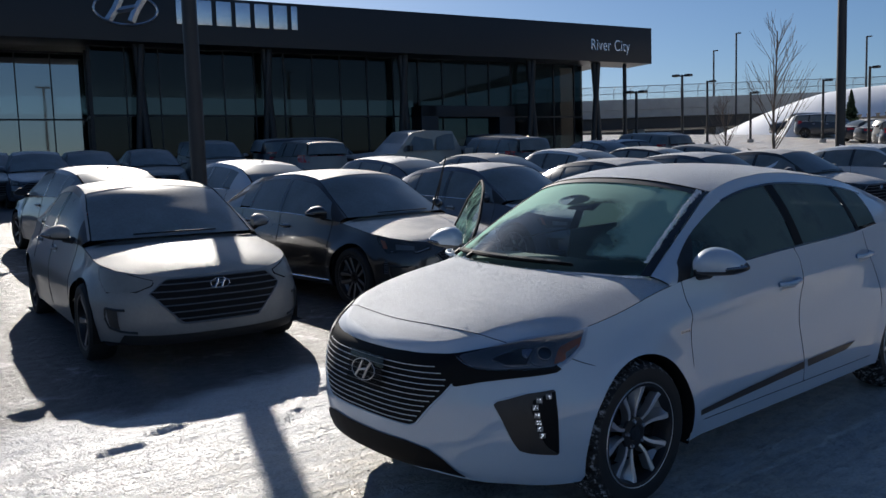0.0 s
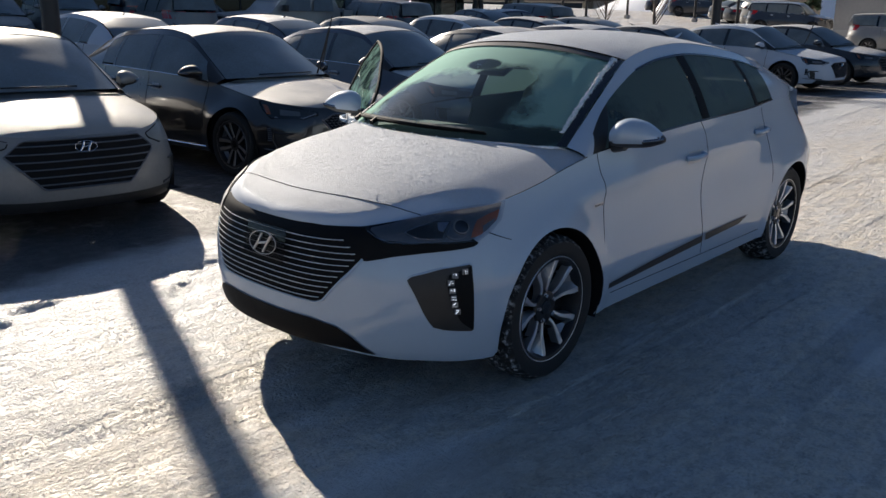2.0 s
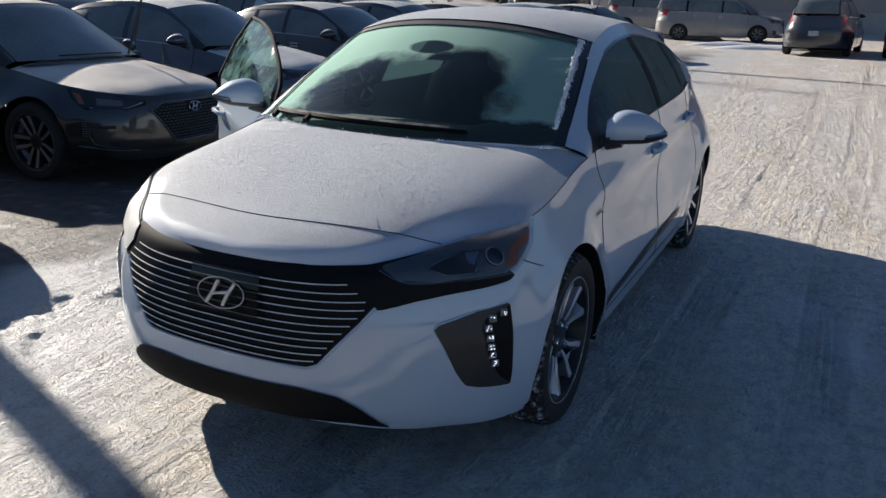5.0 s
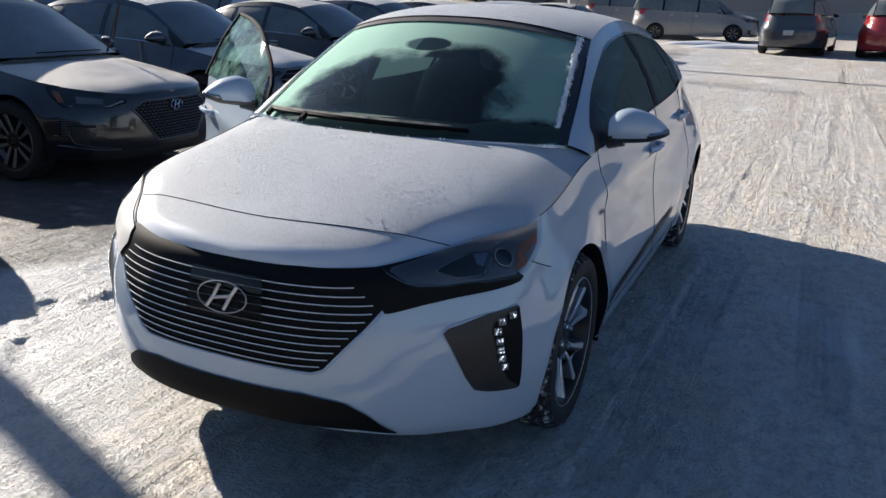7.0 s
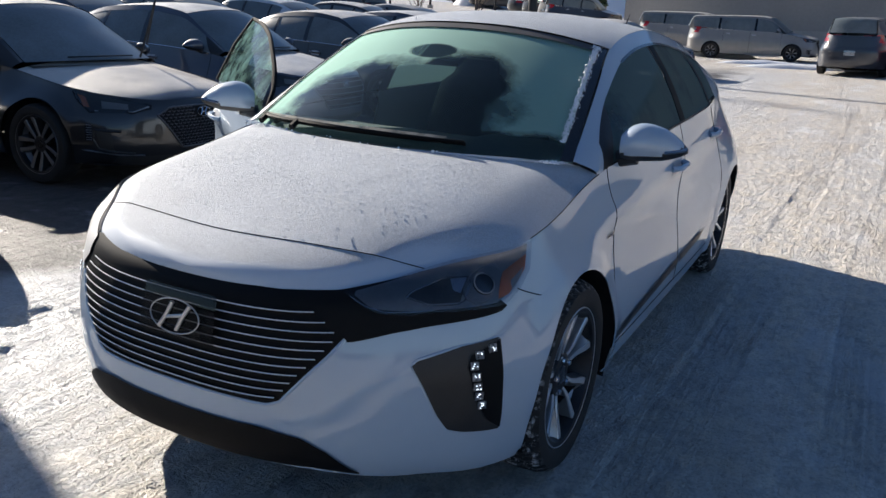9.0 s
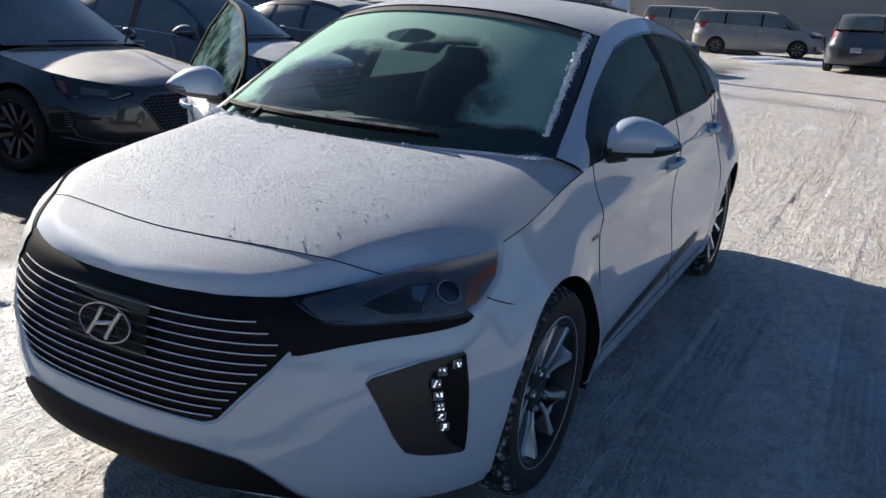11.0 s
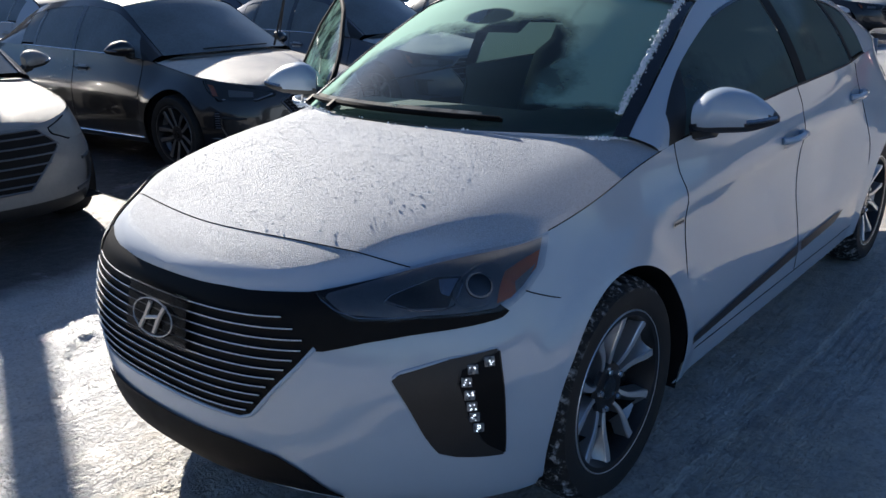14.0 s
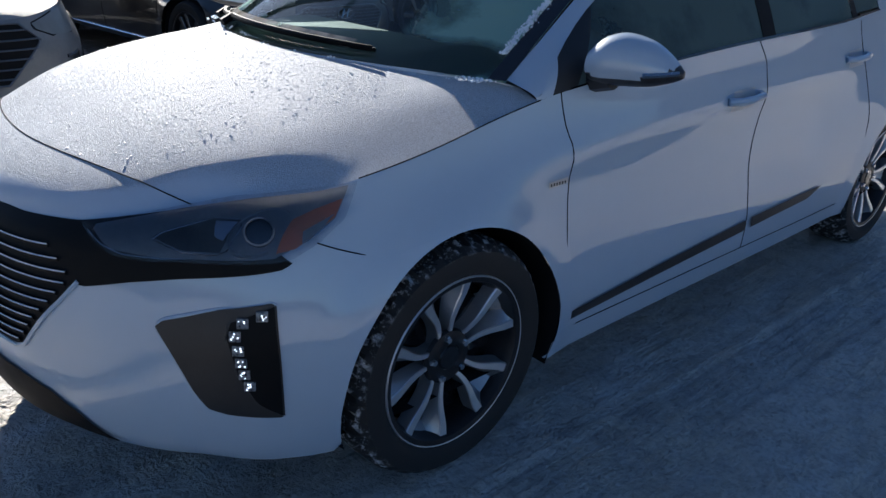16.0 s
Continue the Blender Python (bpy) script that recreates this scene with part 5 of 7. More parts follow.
    if raised:
        o = roof(0.02, -0.62 if raised < 0 else 0.62)
        part("raised_wiper", join(tube([o, o + Vector((0.03, -0.10, 0.30)), o + Vector((0.05, -0.16, 0.50))], 0.010, 6), tube([o + Vector((0.03, -0.06, 0.12)), o + Vector((0.055, -0.20, 0.62))], 0.007, 6)), PLASTIC, car, "wiper lifted off the glass")
    sB = 1.85
    for sgn in (1, -1):
        fx = (lambda g: g) if sgn > 0 else mirror_x
        part("roof_rail", fx(sheet(side, 0, 5, -0.02, 0.13, 40, 3, 0.001)), paint, car)
        part("front_window", fx(sheet(side, 0.45, sB, 0.13, 0.98, 14, 6, -0.002)), DARK_GLASS, obs[("front_door", sgn)])
        part("rear_side_window", fx(sheet(side, sB + 0.13, 2.95, 0.13, 0.98, 10, 6, -0.002)), DARK_GLASS, obs[("rear_door", sgn)])
        part("quarter_window", fx(sheet(side, 3.03, 3.55 if suv < 0.5 else 4.1, 0.13, 0.92, 8, 6, -0.002)), DARK_GLASS, car)
        part("mirror_sail", fx(sheet(side, 0, 0.45, 0.13, 1.0, 5, 4)), PLASTIC, car)
        part("door_pillar", fx(sheet(side, sB, sB + 0.13, 0.13, 1.0, 2, 6, 0.001)), GLOSS_BLACK, car)
        part("window_divider", fx(sheet(side, 2.95, 3.03, 0.13, 1, 2, 6, 0.001)), GLOSS_BLACK, car)
        part("rear_pillar", fx(sheet(side, 3.55 if suv < 0.5 else 4.1, 5.0, 0.13, 1.0, 10, 6)), paint, car)
        part("window_trim", fx(tube([side(0.45 + 3.0 * q / 30, 0.99) + Vector((0.003, 0, 0)) for q in range(31)], 0.006, 5)), CHROME, car)
        side_mirror(obs[("front_door", sgn)], pose(sgn * 0.79, 0.56, 0.945 + dz, 0, -4 * sgn, 8 * sgn), mirror_paint or paint, sgn < 0)
        handle_at(obs[("front_door", sgn)], shp, d1 - 0.15, 0.83 + dz, sgn, paint)
        handle_at(obs[("rear_door", sgn)], shp, d2 - 0.18, 0.86 + dz, sgn, paint)
        lo, hi = lamps or ([(25, 0.655), (36, 0.618), (58, 0.62), (64, 0.70)], [(25, 0.675), (40, 0.722), (66, 0.772)])
        lo, hi = [(a, z + dz) for a, z in lo], [(a, z + dz) for a, z in hi]
        lamp = part("headlamp", fx(skin(lo, hi, 20, 6, A, 0.007)), lens or LENS, car, "frosted headlamp lens")
        part("lamp_edge", fx(tube(resample([A(a, z) for a, z in lo + hi[::-1] + lo[:1]], 60), 0.008, 6)), SEAM, lamp)
        inn = lambda P, d: [(a * 0.94 + 2.6, z + d) for a, z in P]
        part("lamp_bowl", fx(skin(inn(lo, 0.006), inn(hi, -0.006), 16, 4, A, 0.003)), PLASTIC, lamp)
        part("reflector_strip", fx(skin([(38, 0.645 + dz), (52, 0.65 + dz)], [(38, 0.685 + dz), (52, 0.705 + dz)], 8, 3, A, 0.005)), BOWL, lamp)
        part("side_marker", fx(skin([(58, 0.655 + dz), (61, 0.66 + dz)], [(60, 0.735 + dz), (63.5, 0.748 + dz)], 4, 4, A, 0.006)), AMBER, lamp)
        fog = part("fog_recess", fx(skin([(46, 0.325), (53, 0.345)], [(47, 0.465), (55, 0.480)], 8, 6, A, 0.004)), PLASTIC, car)
        part("fog_frame", fx(tube(resample([A(42, 0.478), A(48, 0.478), A(56, 0.488), A(56.5, 0.41), A(54, 0.335), A(46, 0.312), A(35, 0.302)], 40), 0.011, 6)), PLASTIC, fog)
        z0, z1 = (0.82 + dz, 0.98 + dz) if suv < 0.5 else (0.85 + dz, 1.08 + dz)
        tl = skin([(base + 0.55, z0), (tail_y - 0.09, z0 + 0.01)], [(base + 0.62, z1 - 0.02), (tail_y - 0.11, z1 - 0.02)], 8, 4, SD, 0.004)
        part("tail_lamp", fx(tl), TAIL_RED, car)
        if suv >= 0.5:
            RR = lambda x, z: Vector((x, shp.rear(x, z), z))
            tl2 = skin([(0.60, z0), (0.80, z0)], [(0.62, z1), (0.78, z1)], 6, 5, RR, -0.006)
            part("tail_lamp", fx((tl2[0], [f[::-1] for f in tl2[1]])), TAIL_RED, car)
        for ay in (0.0, base):
            rows = [[Vector((sgn * x, ay + (r + 0.045) * math.cos(t), r - 0.008 + (r + 0.045) * math.sin(t))) for t in [-0.35 + (math.pi + 0.7) * q / 22 for q in range(23)]] for x in (half - 0.03, 0.5)] + [[Vector((sgn * 0.5, ay, r))] * 23]
            part("wheel_well", grid(rows), SEAM, car)
            add_wheel(car, sgn * (half - 0.125), ay, r, rim, 0.21, 0.036 if twin else 0.05, ns, twin, sgn > 0, WHEELS)
    tz, bzz, wt, wm, wb, nbar = grille or (0.70, 0.36, 0.40, 0.53, 0.34, 5)
    tz, mz = tz + dz, (0.60 + dz)
    g = part("grille", skin([(-wm, mz), (-wb, bzz), (wb, bzz), (wm, mz)], [(-wm, mz), (-wt, tz), (wt, tz), (wm, mz)], 40, 12, FR, 0.004), SEAM, car, "dark hexagonal grille")
    wz = hermite([(bzz, wb), (mz, wm), (tz, wt)])
    if woven:
        links = []
        for q in range(13):
            z = bzz + 0.018 + (tz - bzz - 0.03) * q / 12
            w = wz(z) - 0.02
            n = int(w / 0.021)
            for i in range(-n, n + 1):
                x = 0.042 * (i + 0.5 * (q % 2))
                if abs(x) < w and not (abs(x) < 0.09 and z > tz - 0.11):
                    p = FR(x, z)
                    links.append(tube([p + Vector((-0.015, -0.004, 0.006)), p + Vector((0, -0.012, -0.004)), p + Vector((0.015, -0.004, 0.006))], 0.0035, 5))
        part("grille_mesh", join(*links), PARKED_ALLOY, g)
        for sgn in (1, -1):
            fx = (lambda g_: g_) if sgn > 0 else mirror_x
            vent = part("bumper_vent", fx(skin([(57.5, 0.40), (60.5, 0.40)], [(57.0, 0.53), (60.0, 0.53)], 4, 6, A, 0.004)), SEAM, car)
            for i in range(7):
                part("vent_slat", fx(tube([A(57.4, 0.408 + 0.019 * i) + Vector((0, -0.006, 0)), A(59.9, 0.408 + 0.019 * i) + Vector((0, -0.006, 0))], 0.0045, 5)), PARKED_ALLOY, vent)
            part("lamp_strip", fx(tube(resample([A(a, z) + Vector((0, -0.008, 0)) for a, z in ((27, 0.668), (36, 0.628), (56, 0.632))], 20), 0.005, 5)), DULL_CHROME, car)
            part("sill_strip", fx(tube([SD(y, 0.262) + Vector((0.006, 0, 0)) for y in [0.42 + (base - 0.84) * i / 20 for i in range(21)]], 0.009, 6)), CHROME, car)
            part("bumper_strip", fx(tube(resample([A(a, z) + Vector((0, -0.006, 0)) for a, z in ((30, 0.285), (44, 0.29), (58, 0.315), (68, 0.33))], 24), 0.007, 5)), PARKED_ALLOY, car)
    for q in range(0 if woven else nbar):
        z = bzz + (tz - bzz) * (q + 0.7) / (nbar + 0.4)
        w = wz(z) - 0.012
        part("grille_bar", tube([FR(-w + 2 * w * i / 24, z) + Vector((0, -0.010, 0)) for i in range(25)], 0.0055, 6), PARKED_ALLOY if nbar < 8 else DARK_ALLOY, g)
    rim_pts = [(-wm, mz), (-wb, bzz), (wb, bzz), (wm, mz), (wt, tz), (-wt, tz), (-wm, mz)]
    part("grille_rim", tube([FR(p.x, p.y) + Vector((0, -0.006, 0)) for p in resample([(*p, 0) for p in rim_pts], 70)], 0.007, 6), PARKED_ALLOY, g)
    ez = tz - 0.055
    part("emblem", moved(emblem_geo(0.075, 0.04, 0.004), Matrix.Translation((0, shp.front(0, ez) - 0.018, ez)) @ Matrix.Rotation(radians(-10), 4, "X")), CHROME, g)
    low = skin([(-50, 0.205), (0, 0.20), (50, 0.205)], [(-44, 0.285), (0, 0.275), (44, 0.285)], 30, 3, lambda a, z: A(a, z) if a >= 0 else Vector((-A(-a, z).x, A(-a, z).y, z)), 0.005)
    part("bumper_lip", low, PLASTIC, car)
    part("underbody", grid([[Vector((s * half * 0.9, y, 0.215)) for s in (-1, 0, 1)] for y in (nose_y + 0.25, 1, 2, tail_y - 0.25)]), SEAM, car)
    RR = lambda x, z: Vector((x, shp.rear(x, z), z))
    pl = skin([(-0.15, 0.62), (0.15, 0.62)], [(-0.15, 0.77), (0.15, 0.77)], 4, 3, RR, -0.008)
    part("number_plate", (pl[0], [f[::-1] for f in pl[1]]), REFLECTOR if tail_red else PLASTIC, car)
    if suv >= 0.5:
        rows = []
        for z in (1.04 + dz, 0.9, 0.6, 0.4):
            rows.append([Vector((0.72 * u, shp.rear(0.72 * u, min(z, 0.98 + dz)) - (0.002 if abs(u) > 0.95 else -0.003), z)) for u in [-1 + q / 8 for q in range(17)]])
        part("tailgate", grid(rows, flip=True), paint, car)
    return car


ROW = "cars parked in the lot"
PALE_LENS = material("rimed_lamp_lens", (0.17, 0.175, 0.175), 0.35, vary=0.15, scale=12)
elantra = sedan("sedan", "silver-white frosted sedan with a barred hexagonal grille", SILVER, half=0.89, roof_z=1.445, grille=(0.70, 0.36, 0.40, 0.52, 0.30, 6), lens=PALE_LENS, lamps=([(27, 0.660), (36, 0.615), (56, 0.605), (64, 0.70)], [(26, 0.690), (40, 0.735), (66, 0.782)]))
elantra.matrix_basis = seat(-3.90, -0.10, -5)
sonata = sedan("sedan", "black sedan with frost on roof and bonnet", BLACK_PAINT, half=0.92, base=2.80, nose_y=-0.95, tail_y=3.90, roof_z=1.475, grille=(0.66, 0.33, 0.34, 0.46, 0.26, 9), wheel=(0.33, 0.235, 5, True), raised=1, woven=True)
sonata.matrix_basis = seat(-4.43, 2.79, 3.5)
third = sedan("sedan", "blue-grey sedan rimed with frost", BLUE_GREY, half=0.91, base=2.80, nose_y=-0.93, tail_y=3.85, roof_z=1.47)
third.matrix_basis = seat(-5.0, 5.80, 2)
darkcar = sedan("sedan", "dark grey sedan under a film of frost", DARK_GREY, half=0.90, roof_z=1.45)
darkcar.matrix_basis = seat(-4.7, 8.6, -2)
whitecar = sedan("sedan", "white sedan with frosted windows", WHITE_FROST, half=0.92, base=2.80, nose_y=-0.95, tail_y=3.90, roof_z=1.475, grille=(0.66, 0.33, 0.34, 0.46, 0.26, 9), wheel=(0.33, 0.235, 5, True), raised=1, woven=True)
whitecar.matrix_basis = seat(-4.1, 17.2, -4)
for ob in (elantra, sonata, third, darkcar, whitecar):
    tagged(ob, group=ROW)
copy_thing(third, seat(-5.0, 11.5, -2))
copy_thing(darkcar, seat(-4.9, 14.3, -3))
copy_thing(darkcar, seat(-3.8, 20.2, -4))
# the row behind, tail to tail with the first
for i, (src, x) in enumerate(((elantra, -12.2), (whitecar, -12.5), (darkcar, -12.3), (whitecar, -12.6), (third, -12.2), (elantra, -12.4), (whitecar, -12.5), (darkcar, -12.3), (elantra, -12.4))):
    copy_thing(src, seat(x - 0.2, -4.6 + 2.9 * i, 178 + (i * 37 % 5)))


# ---- ground ----
def ground_material():
    m = bpy.data.materials.new("packed_snow_and_ice")
    m.use_nodes = True
    t, L = m.node_tree.nodes, m.node_tree.links
    p = t["Principled BSDF"]
    tc = t.new("ShaderNodeTexCoord")

    def noise_tex(s, detail=5.0, stretch=None, rot=0.0, rough=0.55):
        k = t.new("ShaderNodeTexNoise")
        k.inputs["Scale"].default_value, k.inputs["Detail"].default_value, k.inputs["Roughness"].default_value = s, detail, rough
        if stretch:
            mp = t.new("ShaderNodeMapping")
            mp.inputs["Rotation"].default_value[2] = rot
            mp.inputs["Scale"].default_value = stretch
            L.new(tc.outputs["Object"], mp.inputs[0])
            L.new(mp.outputs[0], k.inputs["Vector"])
        else:
            L.new(tc.outputs["Object"], k.inputs["Vector"])
        return k.outputs["Fac"]

    def rng(v, a, b, c=0.0, d=1.0):
        k = t.new("ShaderNodeMapRange")
        for i, q in enumerate((a, b, c, d)):
            k.inputs[i + 1].default_value = q
        L.new(v, k.inputs[0])
        return k.outputs[0]

    def mth(op, a, b):
        k = t.new("ShaderNodeMath")
        k.operation = op
        for i, v in enumerate((a, b)):
            if isinstance(v, (int, float)):
                k.inputs[i].default_value = v
            else:
                L.new(v, k.inputs[i])
        return k.outputs[0]

    def mix(f, a, b):
        k = t.new("ShaderNodeMix")
        k.data_type = "RGBA"
        L.new(f, k.inputs[0])
        for i, v in ((6, a), (7, b)):
            if isinstance(v, tuple):
                k.inputs[i].default_value = (*v, 1)
            else:
                L.new(v, k.inputs[i])
        return k.outputs[2]

    driven = rng(noise_tex(0.35, 6.0, (2.2, 0.5, 1.0)), 0.42, 0.60)
    ruts = rng(noise_tex(3.0, 8.0, (3.0, 0.45, 1.0), 0.10, 0.66), 0.45, 0.60)
    crust = rng(noise_tex(9.0, 8.0, rough=0.65), 0.40, 0.68)
    grit = rng(noise_tex(70.0, 4.0), 0.48, 0.70)
    sep = t.new("ShaderNodeSeparateXYZ")
    L.new(tc.outputs["Object"], sep.inputs[0])
    lane = rng(mth("ADD", sep.outputs[0], mth("MULTIPLY", noise_tex(0.8, 5.0), 2.2)), -0.6, 1.2, 0.15, 1.0)
    far = rng(sep.outputs[1], 22.0, 27.0)
    lane = mth("MAXIMUM", lane, far)
    dirty = mth("MULTIPLY", lane, mth("ADD", mth("ADD", mth("MULTIPLY", driven, 0.35), mth("MULTIPLY", ruts, 0.40)), 0.50))
    snow = (0.55, 0.57, 0.605)
    ice = (0.74, 0.675, 0.58)
    c1 = mix(dirty, snow, ice)
    c2 = mix(mth("MULTIPLY", crust, 0.55), c1, (0.55, 0.57, 0.605))
    c3 = mix(mth("MULTIPLY", grit, 0.35), c2, (0.18, 0.165, 0.15))
    mott = rng(noise_tex(13.0, 9.0, (1.3, 0.8, 1.0), rough=0.72), 0.47, 0.60)
    fleck = rng(noise_tex(55.0, 6.0, rough=0.7), 0.56, 0.64)
    c3 = mix(mth("MULTIPLY", mott, mth("ADD", mth("MULTIPLY", lane, 0.30), 0.12)), c3, (0.24, 0.235, 0.235))
    c3 = mix(mth("MULTIPLY", fleck, 0.5), c3, (0.72, 0.73, 0.75))
    drift = mth("MULTIPLY", lane, rng(noise_tex(0.9, 6.0, (1.6, 0.7, 1.0), 0.25, 0.6), 0.56, 0.66))
    c3 = mix(mth("MULTIPLY", drift, 0.7), c3, (0.74, 0.75, 0.77))
    stain = mth("MULTIPLY", lane, rng(noise_tex(0.55, 7.0, (2.4, 0.6, 1.0), 0.05, 0.62), 0.50, 0.66))
    c3 = mix(mth("MULTIPLY", stain, 0.45), c3, (0.42, 0.355, 0.28))
    stall = rng(mth("ADD", sep.outputs[0], mth("MULTIPLY", noise_tex(1.1, 6.0), 1.6)), -1.25, -1.7, 0.0, 1.0)
    bare = mth("MULTIPLY", stall, rng(noise_tex(1.6, 7.0, rough=0.65), 0.28, 0.42))
    bare = mth("MULTIPLY", bare, mth("SUBTRACT", 1.0, far))
    c3 = mix(mth("MULTIPLY", bare, 0.92), c3, (0.055, 0.055, 0.058))
    L.new(c3, p.inputs["Base Color"])
    L.new(rng(mth("ADD", crust, mth("MULTIPLY", grit, 0.4)), 0.0, 1.4, 0.36, 0.68), p.inputs["Roughness"])
    p.inputs["Specular IOR Level"].default_value = 0.34
    fine = noise_tex(30.0, 8.0, rough=0.72)
    h = mth("ADD", mth("MULTIPLY", fine, 0.55), mth("ADD", mth("ADD", mth("MULTIPLY", ruts, 0.7), mth("MULTIPLY", crust, 0.8)), mth("MULTIPLY", grit, 0.5)))
    b = t.new("ShaderNodeBump")
    b.inputs["Strength"].default_value, b.inputs["Distance"].default_value = 0.85, 0.02
    L.new(h, b.inputs["Height"])
    L.new(b.outputs[0], p.inputs["Normal"])
    return m


SNOW_GROUND = ground_material()
SNOW = material("drifted_snow", (0.82, 0.84, 0.88), 0.7, vary=0.06, scale=0.6, bump=0.5, bump_scale=3.0)


def axis_steps(a0, a1, fine0, fine1, fine, coarse):
    out, a = [], a0
    while a < a1:
        out.append(a)
        dist = max(fine0 - a, a - fine1, 0)
        a += fine + (coarse - fine) * min(1.0, dist / 60)
    return out + [a1]


gx = axis_steps(-700, 700, -2.0, 3.4, 0.018, 12)
gy = axis_steps(-300, 900, -2.2, 4.5, 0.028, 12)
# wheel tracks along the lane: x, drift per metre, half width, depth, how far they run
TRACKS = ((-1.66, 0.03, 0.10, 0.016, -9, 5), (-1.30, -0.02, 0.11, 0.014, -9, 7), (-0.95, 0.05, 0.10, 0.010, -9, 2), (-0.45, 0.09, 0.11, 0.014, -9, 3), (-0.12, 0.02, 0.10, 0.016, -9, 5), (0.20, 0.0, 0.11, 0.020, -9, 8), (0.42, -0.10, 0.09, 0.010, -9, 1), (1.05, 0.02, 0.12, 0.014, -9, 14), (1.62, 0.03, 0.12, 0.016, -3, 26), (2.25, 0.05, 0.11, 0.016, 0.5, 22), (2.62, -0.02, 0.12, 0.020, -3, 26), (2.88, -0.03, 0.11, 0.016, 2, 18), (3.12, 0.04, 0.12, 0.018, 1, 24))
STEPS = ((-1.78, -0.05, 0.3), (-1.62, 0.22, -0.2), (-1.45, -0.42, 0.9), (-1.70, -1.15, 0.2), (-1.55, -1.45, 0.1), (-2.0, 0.55, 0.4))


def ground_height(x, y):
    z = rise(x, y) if y < 60 and x > -60 else rise(max(x, -60), min(y, 60))
    near = smooth01((9 - max(abs(x - 0.5), abs(y - 1))) / 4)
    n1 = noise.fractal(Vector((x * 1.6, y * 0.55, 0.3)), 1.0, 2.0, 4)
    n2 = noise.fractal(Vector((x * 5.0, y * 5.0, 4.0)), 1.0, 2.0, 3)
    h = 0.0
    if -3 < x < 4 and -9 < y < 26:
        for tx, drift, half, deep, y0, y1 in TRACKS:
            if y0 < y < y1:
                d = x - tx - drift * y + 0.03 * math.sin(y * 0.9 + tx * 3)
                if abs(d) < half * 1.35:
                    wear = 0.45 + 0.55 * noise.noise(Vector((x * 0.6 + tx, y * 0.9, tx)))
                    e = smooth01((half * 1.35 - abs(d)) / (half * 0.35))
                    h += e * wear * deep * (-0.5 + 0.75 * math.cos(d * math.tau / 0.037) + 0.4 * math.cos(y * math.tau / 0.085 + 3 * d / half)) if abs(d) < half else 0.5 * deep * wear * e
        for fx_, fy_, fa in STEPS:
            dx, dy = x - fx_, y - fy_
            u, v = dx * math.cos(fa) + dy * math.sin(fa), -dx * math.sin(fa) + dy * math.cos(fa)
            h -= 0.022 * smooth01((1.15 - math.hypot(u / 0.055, v / 0.14)) / 0.3)
        bank = x + 1.52 + 0.05 * noise.noise(Vector((0, y * 1.3, 2))) + 0.02 * noise.noise(Vector((0, y * 6, 5)))
        h += 0.012 * smooth01(-bank / 0.16) * smooth01((x + 3.2) / 0.5)
    return z + near * (0.010 * n1 + 0.007 * n2) + h - 0.006


ground_v = [Vector((x, y, ground_height(x, y))) for y in gy for x in gx]
nx = len(gx)
ground_f = [(j * nx + i, j * nx + i + 1, (j + 1) * nx + i + 1, (j + 1) * nx + i) for j in range(len(gy) - 1) for i in range(nx - 1)]
ground = part("ground", (ground_v, ground_f), SNOW_GROUND, angle=180)
tagged(ground, "packed snow and polished ice over a car lot", "ground", kind="structure")

# ---- showroom ----
FASCIA = material("anthracite_cladding", (0.015, 0.018, 0.024), 0.45, metal=0.3, vary=0.10, scale=0.5)
FRAME = material("dark_mullion", (0.02, 0.021, 0.024), 0.45, metal=0.4, vary=0.2)
SIGN = material("brushed_sign_steel", (0.62, 0.64, 0.68), 0.25, metal=0.9, vary=0.1)
CONCRETE = material("grey_concrete", (0.36, 0.35, 0.33), 0.85, vary=0.15, scale=0.8, bump=0.3, bump_scale=20)
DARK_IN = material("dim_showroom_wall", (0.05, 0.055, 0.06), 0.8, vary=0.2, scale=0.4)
STEEL = material("galvanised_steel", (0.30, 0.31, 0.32), 0.5, metal=0.6, vary=0.15, scale=3)
DARK_STEEL = material("dark_painted_steel", (0.015, 0.015, 0.017), 0.5, vary=0.2, scale=8)
SHOW_GLASS = glass_material("tinted_showroom_glass", (0.11, 0.145, 0.16), ior=1.36)
WING_GLASS = glass_material("mirroring_showroom_glass", (0.16, 0.22, 0.24), ior=3.4)
BX, BY0, BY1 = -29.0, 6.2, 38.7
BB, BT0, BT1 = 0.9, 7.5, 9.6
TURNED = Matrix.Translation((-27.4, 38.7, 0)) @ pose(0, 0, 0, 0, 0, -11.7) @ Matrix.Translation((27.4, -38.7, 0))


